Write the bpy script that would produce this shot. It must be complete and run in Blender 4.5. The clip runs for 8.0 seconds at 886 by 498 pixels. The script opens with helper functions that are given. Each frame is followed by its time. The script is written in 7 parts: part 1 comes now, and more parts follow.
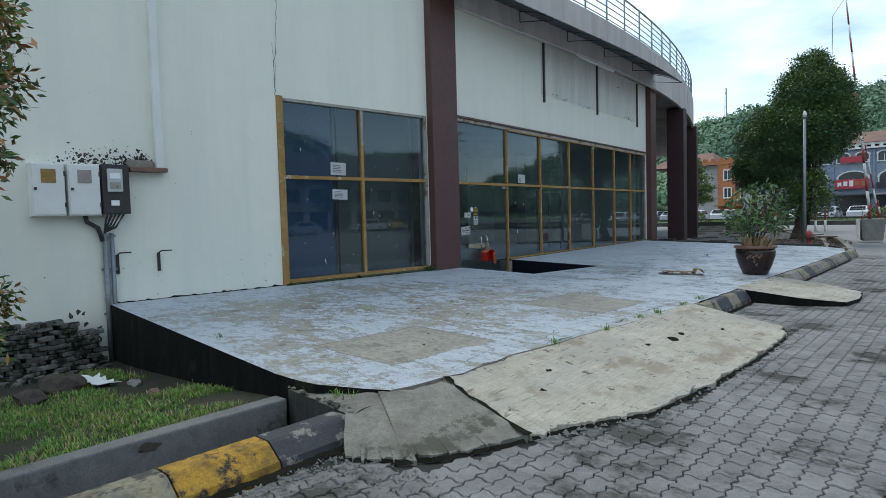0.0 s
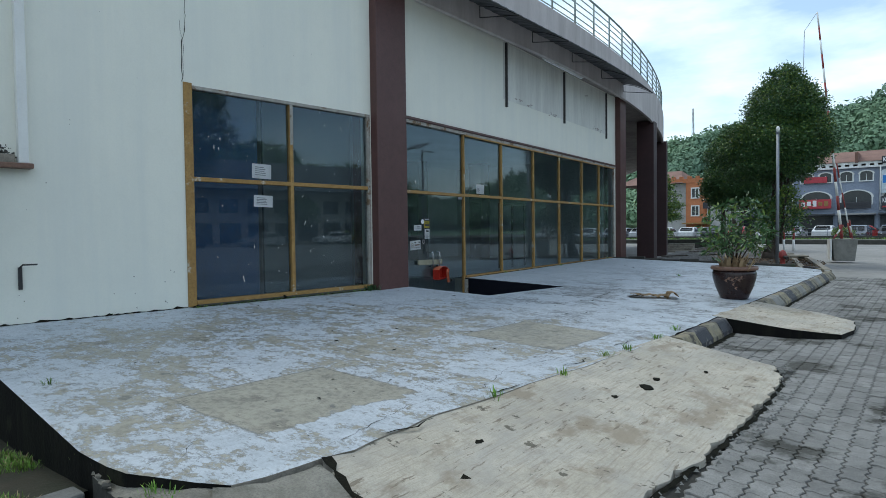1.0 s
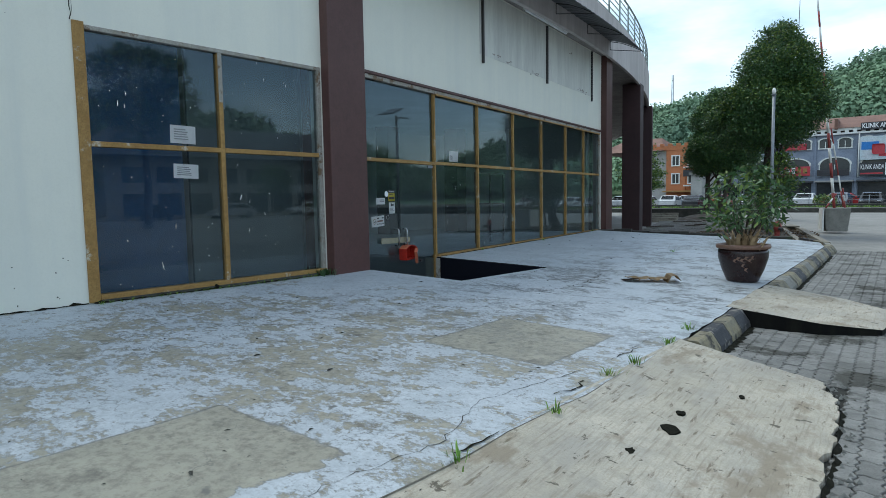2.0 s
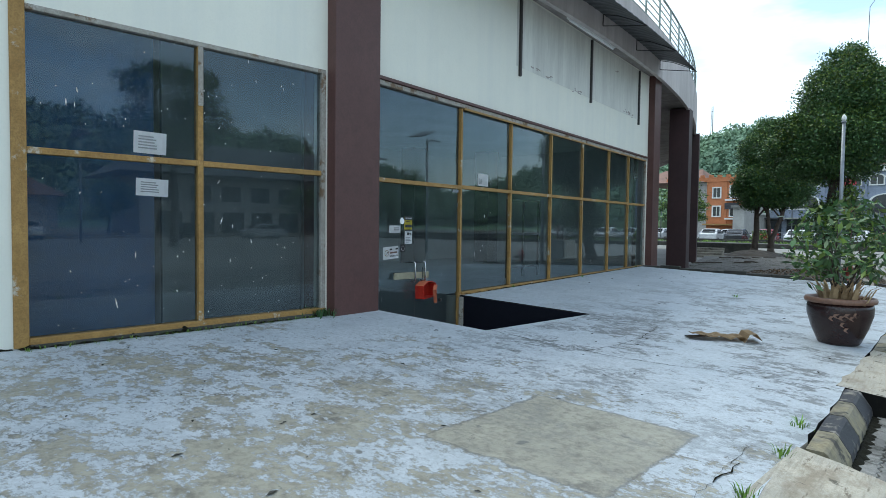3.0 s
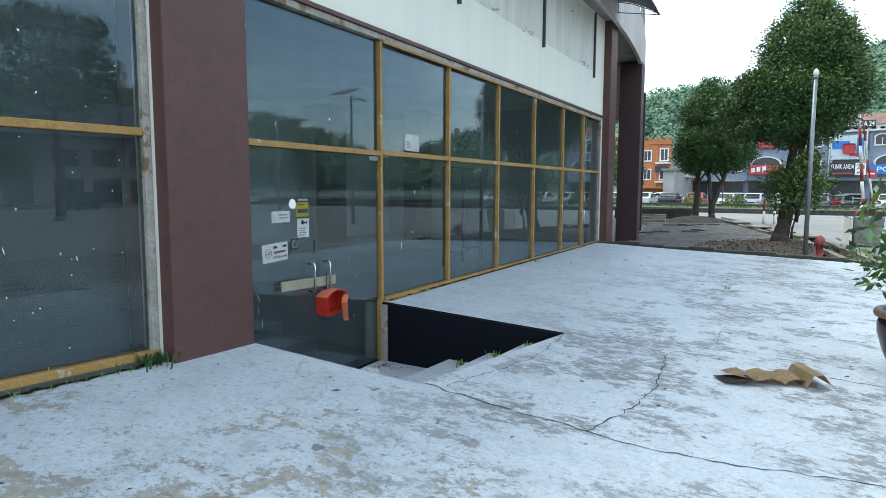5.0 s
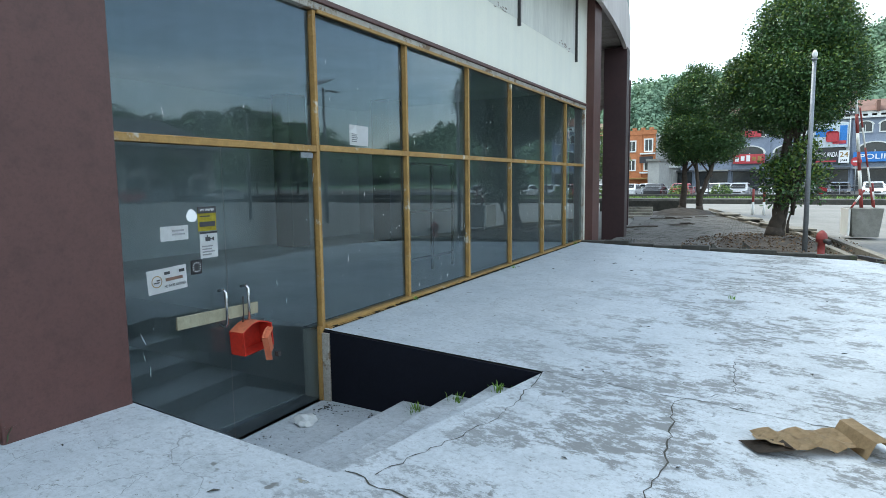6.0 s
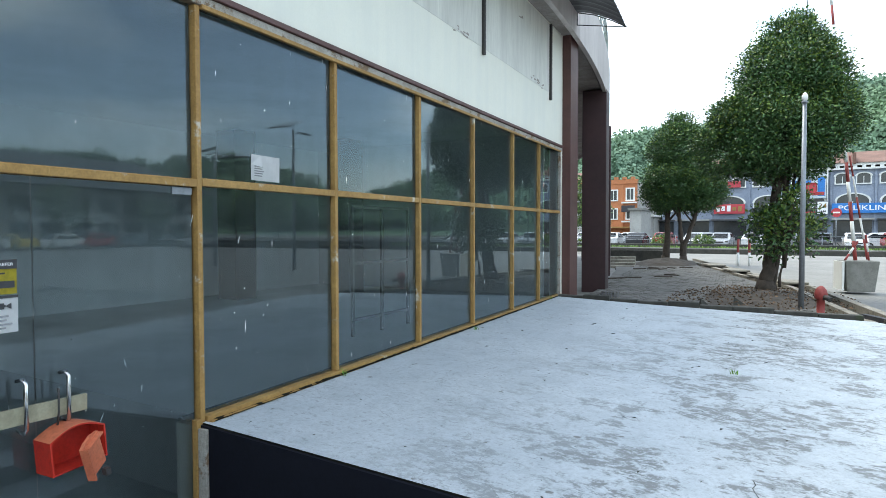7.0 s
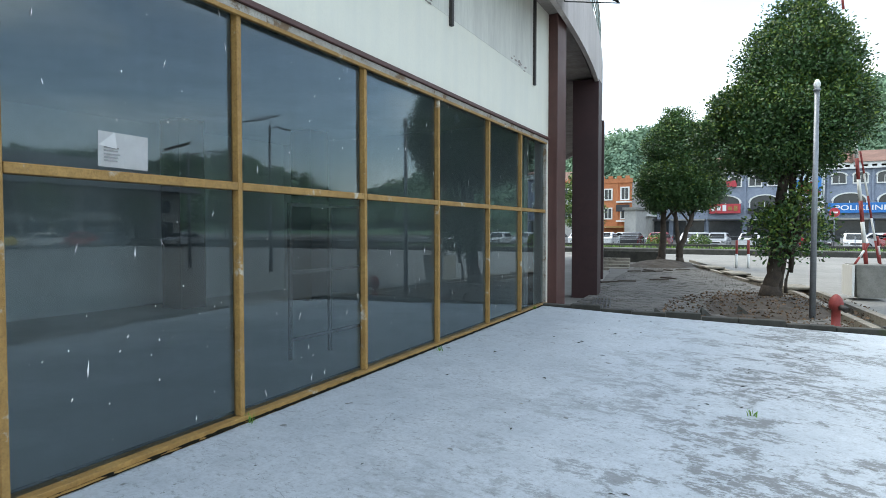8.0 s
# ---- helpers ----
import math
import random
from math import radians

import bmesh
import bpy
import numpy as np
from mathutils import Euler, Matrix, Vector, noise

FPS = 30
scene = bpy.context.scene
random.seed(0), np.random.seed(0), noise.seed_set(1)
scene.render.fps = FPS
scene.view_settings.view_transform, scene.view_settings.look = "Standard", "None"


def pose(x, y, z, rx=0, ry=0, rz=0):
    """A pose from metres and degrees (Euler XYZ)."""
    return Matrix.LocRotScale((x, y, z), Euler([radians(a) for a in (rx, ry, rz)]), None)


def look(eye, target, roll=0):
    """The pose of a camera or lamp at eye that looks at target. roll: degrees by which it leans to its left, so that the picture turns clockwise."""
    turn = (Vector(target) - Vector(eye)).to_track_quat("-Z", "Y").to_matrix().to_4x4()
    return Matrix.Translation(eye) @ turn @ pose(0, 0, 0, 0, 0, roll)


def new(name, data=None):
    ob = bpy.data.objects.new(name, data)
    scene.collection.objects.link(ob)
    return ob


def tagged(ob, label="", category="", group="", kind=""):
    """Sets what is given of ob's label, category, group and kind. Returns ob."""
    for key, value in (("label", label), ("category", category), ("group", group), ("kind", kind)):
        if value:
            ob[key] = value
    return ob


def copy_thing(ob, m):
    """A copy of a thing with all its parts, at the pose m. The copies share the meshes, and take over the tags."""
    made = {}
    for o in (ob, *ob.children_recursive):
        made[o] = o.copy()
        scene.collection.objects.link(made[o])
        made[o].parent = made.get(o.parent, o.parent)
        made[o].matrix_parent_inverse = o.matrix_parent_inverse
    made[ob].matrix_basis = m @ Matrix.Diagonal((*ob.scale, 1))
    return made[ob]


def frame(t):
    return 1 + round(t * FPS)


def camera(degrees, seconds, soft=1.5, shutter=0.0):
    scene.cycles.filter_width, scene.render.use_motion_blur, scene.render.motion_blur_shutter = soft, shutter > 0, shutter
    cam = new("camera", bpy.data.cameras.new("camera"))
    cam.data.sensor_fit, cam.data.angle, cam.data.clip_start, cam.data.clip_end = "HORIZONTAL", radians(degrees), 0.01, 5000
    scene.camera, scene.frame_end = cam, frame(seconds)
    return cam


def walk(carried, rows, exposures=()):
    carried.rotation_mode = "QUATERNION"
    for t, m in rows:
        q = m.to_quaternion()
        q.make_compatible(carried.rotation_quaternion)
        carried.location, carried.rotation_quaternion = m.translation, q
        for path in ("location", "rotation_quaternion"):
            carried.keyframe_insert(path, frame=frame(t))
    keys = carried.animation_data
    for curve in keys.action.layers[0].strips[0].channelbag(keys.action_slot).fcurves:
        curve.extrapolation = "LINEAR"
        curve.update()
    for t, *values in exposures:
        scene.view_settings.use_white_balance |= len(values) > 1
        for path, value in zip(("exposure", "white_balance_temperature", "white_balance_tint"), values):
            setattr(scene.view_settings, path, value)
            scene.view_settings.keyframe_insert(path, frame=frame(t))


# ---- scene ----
cam = camera(72.0, 8.0, 0.55)
PATH = [
    (0, (0.009, 0.025, 1.496), (-1.31, 1.525, 1.391), -1.6),
    (0.5, (-0.242, 0.729, 1.515), (-1.411, 2.351, 1.471), -1.1),
    (1, (-0.571, 1.433, 1.471), (-1.819, 2.994, 1.409), -0.7),
    (1.5, (-0.932, 2.114, 1.491), (-2.156, 3.692, 1.385), -0.5),
    (1.7, (-1.103, 2.373, 1.512), (-2.285, 3.979, 1.356), -0.7),
    (2.8, (-2.04, 3.848, 1.608), (-3.304, 5.39, 1.45), -0.9),
    (3, (-2.231, 4.111, 1.608), (-3.508, 5.649, 1.526), 0.7),
    (3.5, (-2.788, 4.706, 1.703), (-4.082, 6.23, 1.639), 1.1),
    (4, (-3.217, 5.262, 1.784), (-4.386, 6.87, 1.56), 0.3),
    (4.5, (-3.597, 5.801, 1.822), (-4.825, 7.358, 1.559), -0.1),
    (4.7, (-3.695, 6.029, 1.804), (-4.817, 7.671, 1.588), -0.2),
    (5.8, (-4.23, 7.428, 1.86), (-5.306, 9.104, 1.683), 0.3),
    (6, (-4.292, 7.683, 1.884), (-5.349, 9.367, 1.665), -0.7),
    (6.5, (-4.455, 8.421, 1.869), (-5.497, 10.123, 1.738), -0.5),
    (7, (-4.651, 9.159, 1.88), (-5.669, 10.879, 1.813), -0.1),
    (7.5, (-4.82, 9.886, 1.902), (-5.71, 11.675, 1.811), -2.2),
    (8, (-4.967, 10.579, 1.916), (-5.971, 12.306, 1.846), 0.0),
]
EXPOSURES = [(0.0, 0.34, 6200, 3), (1.5, 0.29, 6100, 1), (3.0, 0.74, 6200, 0), (3.5, 0.86, 6200, 0), (4.0, 1.14, 6300, 1), (4.5, 1.25, 6350, 1), (6.0, 1.34, 6450, 1), (7.0, 1.43, 6550, 3), (7.5, 1.37, 6550, 3), (8.0, 1.27, 6650, 4)]
walk(cam, [(t, look(eye, target, roll)) for t, eye, target, roll in PATH], EXPOSURES)

# world, sun, exposure
world = bpy.data.worlds.new("world")
scene.world = world
world.use_nodes = True
wn, wl = world.node_tree.nodes, world.node_tree.links
bg = wn["Background"]
sky = wn.new("ShaderNodeTexSky")
sky.sky_type, sky.sun_disc = "NISHITA", False
sky.sun_elevation, sky.sun_rotation = radians(60), radians(-75)
sky.dust_density, sky.air_density, sky.ozone_density = 1.2, 1.0, 2.0
wtc = wn.new("ShaderNodeTexCoord")
wmap = wn.new("ShaderNodeMapping")
wmap.inputs["Scale"].default_value = (1.0, 1.0, 3.2)
wl.new(wtc.outputs["Generated"], wmap.inputs["Vector"])
cloud = wn.new("ShaderNodeTexNoise")
cloud.inputs["Scale"].default_value, cloud.inputs["Detail"].default_value, cloud.inputs["Roughness"].default_value = 2.6, 7.0, 0.55
wl.new(wmap.outputs["Vector"], cloud.inputs["Vector"])
cramp = wn.new("ShaderNodeValToRGB")
cramp.color_ramp.elements[0].position, cramp.color_ramp.elements[1].position = 0.41, 0.68
cramp.color_ramp.elements[0].color, cramp.color_ramp.elements[1].color = (0.12, 0.12, 0.12, 1), (0.85, 0.85, 0.85, 1)
wl.new(cloud.outputs["Fac"], cramp.inputs["Fac"])
wmix = wn.new("ShaderNodeMix")
wmix.data_type = "RGBA"
wl.new(cramp.outputs["Color"], wmix.inputs["Factor"])
wl.new(sky.outputs["Color"], wmix.inputs["A"])
wmix.inputs["B"].default_value = (8.0, 8.4, 8.75, 1)
wl.new(wmix.outputs["Result"], bg.inputs["Color"])
bg.inputs["Strength"].default_value = 0.15

sun = new("sun", bpy.data.lights.new("sun", "SUN"))
sun.data.energy, sun.data.angle, sun.data.color = 1.0, radians(30), (1.0, 0.95, 0.86)
sun.matrix_world = look((-48, 13, 87), (0, 0, 0))


# ---- materials ----
def mat(name, a, b, scale=4.0, rough=0.7, bump=0.15, fine=60.0, metal=0.0, stain=None, stain_at=0.62, stretch=(1, 1, 1), vary=0.0, spec=0.5, island=0.0, grain=0.35, streak=None):
    """A surface of two colours mixed by a coarse and a fine noise, with relief, and stains of a third colour."""
    m = bpy.data.materials.new(name)
    m.use_nodes = True
    n, l = m.node_tree.nodes, m.node_tree.links
    p = n["Principled BSDF"]
    p.inputs["Roughness"].default_value, p.inputs["Metallic"].default_value = rough, metal
    p.inputs["Specular IOR Level"].default_value = spec
    geo = n.new("ShaderNodeNewGeometry")
    mp = n.new("ShaderNodeMapping")
    mp.inputs["Scale"].default_value = stretch
    l.new(geo.outputs["Position"], mp.inputs["Vector"])

    def nz(s, d=5.0, r=0.6):
        t = n.new("ShaderNodeTexNoise")
        t.inputs["Scale"].default_value, t.inputs["Detail"].default_value, t.inputs["Roughness"].default_value = s, d, r
        l.new(mp.outputs["Vector"], t.inputs["Vector"])
        return t.outputs["Fac"]

    def mixc(f, x, y):
        t = n.new("ShaderNodeMix")
        t.data_type = "RGBA"
        for sock, v in (("Factor", f), ("A", x), ("B", y)):
            if hasattr(v, "is_linked"):
                l.new(v, t.inputs[sock])
            else:
                t.inputs[sock].default_value = v if sock == "Factor" else (*v, 1)
        return t.outputs["Result"]

    def ramp(f, lo, hi):
        t = n.new("ShaderNodeMapRange")
        t.inputs["From Min"].default_value, t.inputs["From Max"].default_value = lo, hi
        l.new(f, t.inputs["Value"])
        return t.outputs["Result"]

    coarse, small = nz(scale), nz(fine, 3.0, 0.7)
    col = mixc(ramp(coarse, 0.35, 0.65), a, b)
    dark = tuple(0.5 * x * 0.5 + 0.5 * y * 0.5 for x, y in zip(a, b))

    def part_of(f, k):
        t = n.new("ShaderNodeMath")
        t.operation = "MULTIPLY"
        l.new(f, t.inputs[0])
        t.inputs[1].default_value = k
        return t.outputs[0]

    col = mixc(part_of(ramp(nz(scale * 5.5, 8.0, 0.72), 0.46, 0.64), min(grain, 0.8)), col, dark)
    col = mixc(part_of(ramp(small, 0.46, 0.66), grain), col, dark)
    if streak:
        t = n.new("ShaderNodeTexNoise")
        mp2 = n.new("ShaderNodeMapping")
        mp2.inputs["Scale"].default_value = streak
        l.new(geo.outputs["Position"], mp2.inputs["Vector"])
        t.inputs["Scale"].default_value, t.inputs["Detail"].default_value, t.inputs["Roughness"].default_value = 1.0, 6.0, 0.65
        l.new(mp2.outputs["Vector"], t.inputs["Vector"])
        col = mixc(part_of(ramp(t.outputs["Fac"], 0.45, 0.68), 0.55), col, stain or dark)
    if stain:
        col = mixc(ramp(nz(scale * 0.6 + 0.4, 8.0, 0.7), stain_at, stain_at + 0.06), col, stain)
    if vary or island:
        hsv = n.new("ShaderNodeHueSaturation")
        if island:
            src = geo.outputs["Random Per Island"]
            vary = island
        else:
            src = n.new("ShaderNodeObjectInfo").outputs["Random"]
        r = n.new("ShaderNodeMapRange")
        r.inputs["To Min"].default_value, r.inputs["To Max"].default_value = 1 - vary, 1 + vary
        l.new(src, r.inputs["Value"])
        l.new(r.outputs["Result"], hsv.inputs["Value"])
        l.new(col, hsv.inputs["Color"])
        col = hsv.outputs["Color"]
    l.new(col, p.inputs["Base Color"])
    rr = n.new("ShaderNodeMapRange")
    rr.inputs["To Min"].default_value, rr.inputs["To Max"].default_value = max(rough - 0.12, 0.02), min(rough + 0.12, 1)
    l.new(coarse, rr.inputs["Value"])
    l.new(rr.outputs["Result"], p.inputs["Roughness"])
    if bump:
        bp = n.new("ShaderNodeBump")
        bp.inputs["Strength"].default_value, bp.inputs["Distance"].default_value = bump, 0.01
        l.new(small, bp.inputs["Height"])
        l.new(bp.outputs["Normal"], p.inputs["Normal"])
    return m


WALL = mat("wall_paint", (0.81, 0.80, 0.705), (0.775, 0.775, 0.69), 0.5, 0.75, 0.05, 40, grain=0.05, streak=(2.2, 2.2, 0.12), stain=(0.70, 0.71, 0.655), stain_at=0.72)
WALL_OLD = mat("aged_wall_paint", grain=0.15, streak=(3.0, 3.0, 0.25), a=(0.74, 0.74, 0.68), b=(0.66, 0.66, 0.61), scale=1.2, rough=0.8, bump=0.1, fine=30, stain=(0.45, 0.44, 0.41), stain_at=0.60, stretch=(1.6, 1.6, 0.18))
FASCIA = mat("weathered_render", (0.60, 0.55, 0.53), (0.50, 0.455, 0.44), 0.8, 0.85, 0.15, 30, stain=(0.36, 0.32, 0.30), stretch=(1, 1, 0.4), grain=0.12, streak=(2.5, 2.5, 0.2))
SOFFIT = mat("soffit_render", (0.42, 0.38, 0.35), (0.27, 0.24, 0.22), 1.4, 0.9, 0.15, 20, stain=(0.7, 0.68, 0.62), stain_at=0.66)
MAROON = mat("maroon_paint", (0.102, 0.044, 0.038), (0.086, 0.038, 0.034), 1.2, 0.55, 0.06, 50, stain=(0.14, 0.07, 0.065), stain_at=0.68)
# about half of MAROON's values, for the balcony columns and the wall behind
MAROON_DARK = mat("dark_maroon", (0.05, 0.02, 0.022), (0.04, 0.018, 0.02), 1.2, 0.6, 0.06, 50)
OCHRE = mat("ochre_painted_wood", (0.42, 0.25, 0.075), (0.31, 0.175, 0.05), 5, 0.65, 0.4, 60, stain=(0.50, 0.46, 0.38), stain_at=0.595, grain=0.45)
FRAME_GREY = mat("bare_grey_frame", (0.42, 0.40, 0.36), (0.30, 0.275, 0.235), 6, 0.7, 0.4, 60, stain=(0.16, 0.105, 0.06), stain_at=0.55, grain=0.45)
BLACK = mat("black_paint", (0.003, 0.004, 0.009), (0.005, 0.006, 0.012), 2, 0.85, 0.1, 40, spec=0.2)
BLACK_OLD = mat("mossy_black_wall", (0.004, 0.004, 0.0038), (0.008, 0.008, 0.007), 3, 0.9, 0.6, 25, spec=0.2, stain=(0.022, 0.022, 0.014), streak=(6, 6, 0.7), stain_at=0.6)
CONC = mat("bare_concrete", (0.34, 0.305, 0.25), (0.24, 0.22, 0.18), 2.2, 0.85, 0.7, 85, grain=0.5, stain=(0.14, 0.125, 0.10), stain_at=0.56)
CONC_GREY = mat("grey_concrete", (0.30, 0.295, 0.27), (0.22, 0.215, 0.195), 2.0, 0.9, 0.6, 80, grain=0.42, stain=(0.10, 0.10, 0.08), stain_at=0.57, streak=(1.2, 1.2, 0.8))
# dark concrete for dirt and cracks, and for painted shade on the corner rubble
CONC_DARK = mat("dirt_and_shade_concrete", (0.078, 0.075, 0.064), (0.042, 0.042, 0.037), 2.5, 0.9, 0.4, 30, stain=(0.05, 0.06, 0.03))
KERB_Y = mat("worn_yellow_paint", (0.50, 0.28, 0.022), (0.36, 0.20, 0.022), 7, 0.8, 0.8, 70, stain=(0.022, 0.02, 0.018), stain_at=0.515, streak=(7, 7, 7), grain=0.55)
KERB_K = mat("worn_black_paint", (0.03, 0.032, 0.04), (0.045, 0.045, 0.05), 9, 0.7, 0.5, 60, grain=0.5, stain=(0.22, 0.20, 0.17), stain_at=0.56)
KERB_W = mat("bare_worn_kerb", (0.30, 0.255, 0.15), (0.22, 0.205, 0.16), 8, 0.85, 0.5, 30, stain=(0.06, 0.055, 0.045), stain_at=0.53, streak=(5, 5, 5))
RAMP_OLD = mat("stained_grey_ramp", (0.30, 0.285, 0.24), (0.20, 0.185, 0.155), 3.5, 0.9, 0.9, 80, stain=(0.085, 0.08, 0.06), stain_at=0.55, streak=(2.5, 2.5, 1), grain=0.5)
PAVER = mat("grey_paver", (0.30, 0.295, 0.278), (0.19, 0.186, 0.175), 0.9, 0.85, 1.0, 110, stain=(0.06, 0.058, 0.048), stain_at=0.535, island=0.13, grain=0.62)
PAVER_ONE = mat("grey_paver_piece", (0.30, 0.295, 0.278), (0.19, 0.186, 0.175), 0.9, 0.85, 1.0, 110, stain=(0.06, 0.058, 0.048), stain_at=0.535, vary=0.13, grain=0.62)


def broomed():
    """Sandy concrete with slanting broom strokes, grey stains, pits and worn pale skin."""
    m = mat("broomed_concrete", (0.53, 0.485, 0.40), (0.42, 0.38, 0.305), 1.6, 0.88, 0.6, 85, stain=(0.27, 0.225, 0.16), stain_at=0.585, grain=0.4)
    n, l = m.node_tree.nodes, m.node_tree.links
    p = n["Principled BSDF"]
    old = p.inputs["Base Color"].links[0].from_socket
    geo = n.new("ShaderNodeNewGeometry")

    def stroke(scale, turn, lo, hi, top, detail=4.0):
        mp, t, r = n.new("ShaderNodeMapping"), n.new("ShaderNodeTexNoise"), n.new("ShaderNodeMapRange")
        mp.inputs["Scale"].default_value = scale
        mp.inputs["Rotation"].default_value = (0, 0, radians(turn))
        l.new(geo.outputs["Position"], mp.inputs["Vector"])
        l.new(mp.outputs["Vector"], t.inputs["Vector"])
        t.inputs["Scale"].default_value, t.inputs["Detail"].default_value, t.inputs["Roughness"].default_value = 1.0, detail, 0.65
        for k, v in (("From Min", lo), ("From Max", hi), ("To Max", top)):
            r.inputs[k].default_value = v
        l.new(t.outputs["Fac"], r.inputs["Value"])
        return r.outputs["Result"]

    def over(f, base, colour):
        t = n.new("ShaderNodeMix")
        t.data_type = "RGBA"
        l.new(f, t.inputs["Factor"])
        l.new(base, t.inputs["A"])
        t.inputs["B"].default_value = (*colour, 1)
        return t.outputs["Result"]

    broom = stroke((55, 3.5, 1), 18, 0.50, 0.68, 0.5)
    col = over(stroke((1.1, 0.7, 1), 0, 0.46, 0.62, 0.7, 8.0), old, (0.33, 0.315, 0.285))
    col = over(stroke((2.3, 1.5, 1), 30, 0.54, 0.62, 0.75, 9.0), col, (0.25, 0.205, 0.145))
    col = over(broom, col, (0.235, 0.20, 0.15))
    col = over(stroke((22, 4.0, 1), 22, 0.60, 0.65, 0.85, 7.0), col, (0.17, 0.14, 0.10))
    col = over(stroke((7, 9, 1), 0, 0.625, 0.65, 0.9, 8.0), col, (0.10, 0.088, 0.065))
    l.new(col, p.inputs["Base Color"])
    bp = n.new("ShaderNodeBump")
    bp.invert = True
    bp.inputs["Strength"].default_value, bp.inputs["Distance"].default_value = 0.6, 0.006
    l.new(broom, bp.inputs["Height"])
    l.new(p.inputs["Normal"].links[0].from_socket, bp.inputs["Normal"])
    l.new(bp.outputs["Normal"], p.inputs["Normal"])
    return m


RAMP = broomed()
# CONC_GREY at about three quarters: the drain wall's shade is in its colour
DRAIN_SHADED = mat("shaded_drain_concrete", (0.22, 0.22, 0.205), (0.155, 0.155, 0.145), 2.0, 0.9, 0.6, 80, grain=0.45, stain=(0.07, 0.07, 0.055), stain_at=0.56)
JOINT = mat("joint_sand", (0.018, 0.018, 0.014), (0.034, 0.032, 0.025), 3, 0.95, 0.3, 40)
LOT = mat("far_paving", (0.28, 0.27, 0.25), (0.225, 0.218, 0.202), 0.25, 0.9, 0.3, 9, stain=(0.17, 0.165, 0.15))
SOIL = mat("dry_soil", (0.088, 0.07, 0.054), (0.05, 0.041, 0.033), 3, 0.95, 0.7, 30, stain=(0.15, 0.12, 0.09))
OLD_PAVE = mat("old_paving", (0.175, 0.165, 0.15), (0.12, 0.115, 0.105), 1.4, 0.9, 0.4, 30, stain=(0.09, 0.08, 0.065))
GRASS_G = mat("grass_ground", (0.022, 0.026, 0.011), (0.05, 0.04, 0.025), 3, 0.95, 0.6, 40)
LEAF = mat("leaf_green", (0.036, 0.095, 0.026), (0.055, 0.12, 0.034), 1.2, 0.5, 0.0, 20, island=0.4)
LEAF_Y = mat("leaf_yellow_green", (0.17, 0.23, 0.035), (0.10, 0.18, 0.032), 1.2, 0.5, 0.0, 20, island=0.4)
LEAF_R = mat("leaf_reddish", (0.38, 0.14, 0.06), (0.30, 0.22, 0.07), 1.2, 0.5, 0.0, 20, island=0.4)
GRASS = mat("grass_blade", (0.12, 0.29, 0.03), (0.20, 0.28, 0.045), 2.0, 0.6, 0.0, 20, island=0.45)
# pale bluish green: the distance haze is mixed into these leaf colours
HAZED_LEAF = mat("hazed_far_leaf", (0.15, 0.235, 0.165), (0.215, 0.315, 0.185), 0.02, 0.8, 0.0, 0.08, island=0.12, grain=0.2, spec=0.1)
BARK = mat("bark", (0.085, 0.065, 0.05), (0.05, 0.04, 0.032), 8, 0.9, 0.5, 40)
METAL = mat("galvanised_steel", (0.27, 0.29, 0.32), (0.21, 0.23, 0.25), 3, 0.45, 0.05, 50, metal=0.4)
STEEL = mat("polished_steel", (0.7, 0.7, 0.7), (0.62, 0.62, 0.63), 3, 0.2, 0.0, 50, metal=1.0)
RAIL = mat("rail_grey_green", (0.33, 0.39, 0.37), (0.26, 0.31, 0.30), 3, 0.5, 0.05, 50)
DARK_METAL = mat("dark_metal", (0.03, 0.03, 0.032), (0.05, 0.045, 0.042), 3, 0.6, 0.1, 50)
WHITE = mat("white_paint", (0.78, 0.78, 0.75), (0.72, 0.72, 0.69), 2, 0.55, 0.05, 40, grain=0.06)
PAPER = mat("paper", (0.88, 0.88, 0.88), (0.83, 0.83, 0.83), 6, 0.8, 0.0, 40, grain=0.03)
INK = mat("ink", (0.04, 0.04, 0.045), (0.06, 0.06, 0.065), 6, 0.8, 0.0, 40)
YELLOW = mat("yellow_print", (0.62, 0.50, 0.04), (0.56, 0.45, 0.04), 6, 0.5, 0.0, 40)
RED = mat("red_plastic", (0.55, 0.035, 0.02), (0.45, 0.03, 0.02), 4, 0.4, 0.03, 40)
ORANGE = mat("faded_orange_plastic", (0.62, 0.18, 0.09), (0.52, 0.14, 0.07), 4, 0.5, 0.05, 40)
RED_PAINT = mat("red_paint", (0.33, 0.05, 0.045), (0.25, 0.045, 0.04), 4, 0.6, 0.1, 40)
POT = mat("glazed_pot", (0.02, 0.009, 0.009), (0.028, 0.012, 0.011), 4, 0.25, 0.05, 40)
POT_RIM = mat("pot_rim", (0.22, 0.12, 0.08), (0.16, 0.09, 0.065), 5, 0.5, 0.1, 40)
CARD = mat("cardboard", (0.46, 0.34, 0.20), (0.36, 0.26, 0.15), 3, 0.85, 0.1, 40)
WOOD = mat("weathered_plank", (0.36, 0.34, 0.24), (0.28, 0.26, 0.18), 4, 0.8, 0.2, 60, stretch=(1, 4, 4))
ROOFT = mat("roof_tile", (0.24, 0.13, 0.095), (0.18, 0.10, 0.075), 0.5, 0.85, 0.2, 5)
ORANGE_WALL = mat("orange_wall", (0.55, 0.21, 0.09), (0.48, 0.18, 0.075), 0.3, 0.8, 0.1, 5)
BLUEGREY = mat("blue_grey_wall", (0.30, 0.34, 0.42), (0.26, 0.30, 0.38), 0.3, 0.8, 0.1, 5)
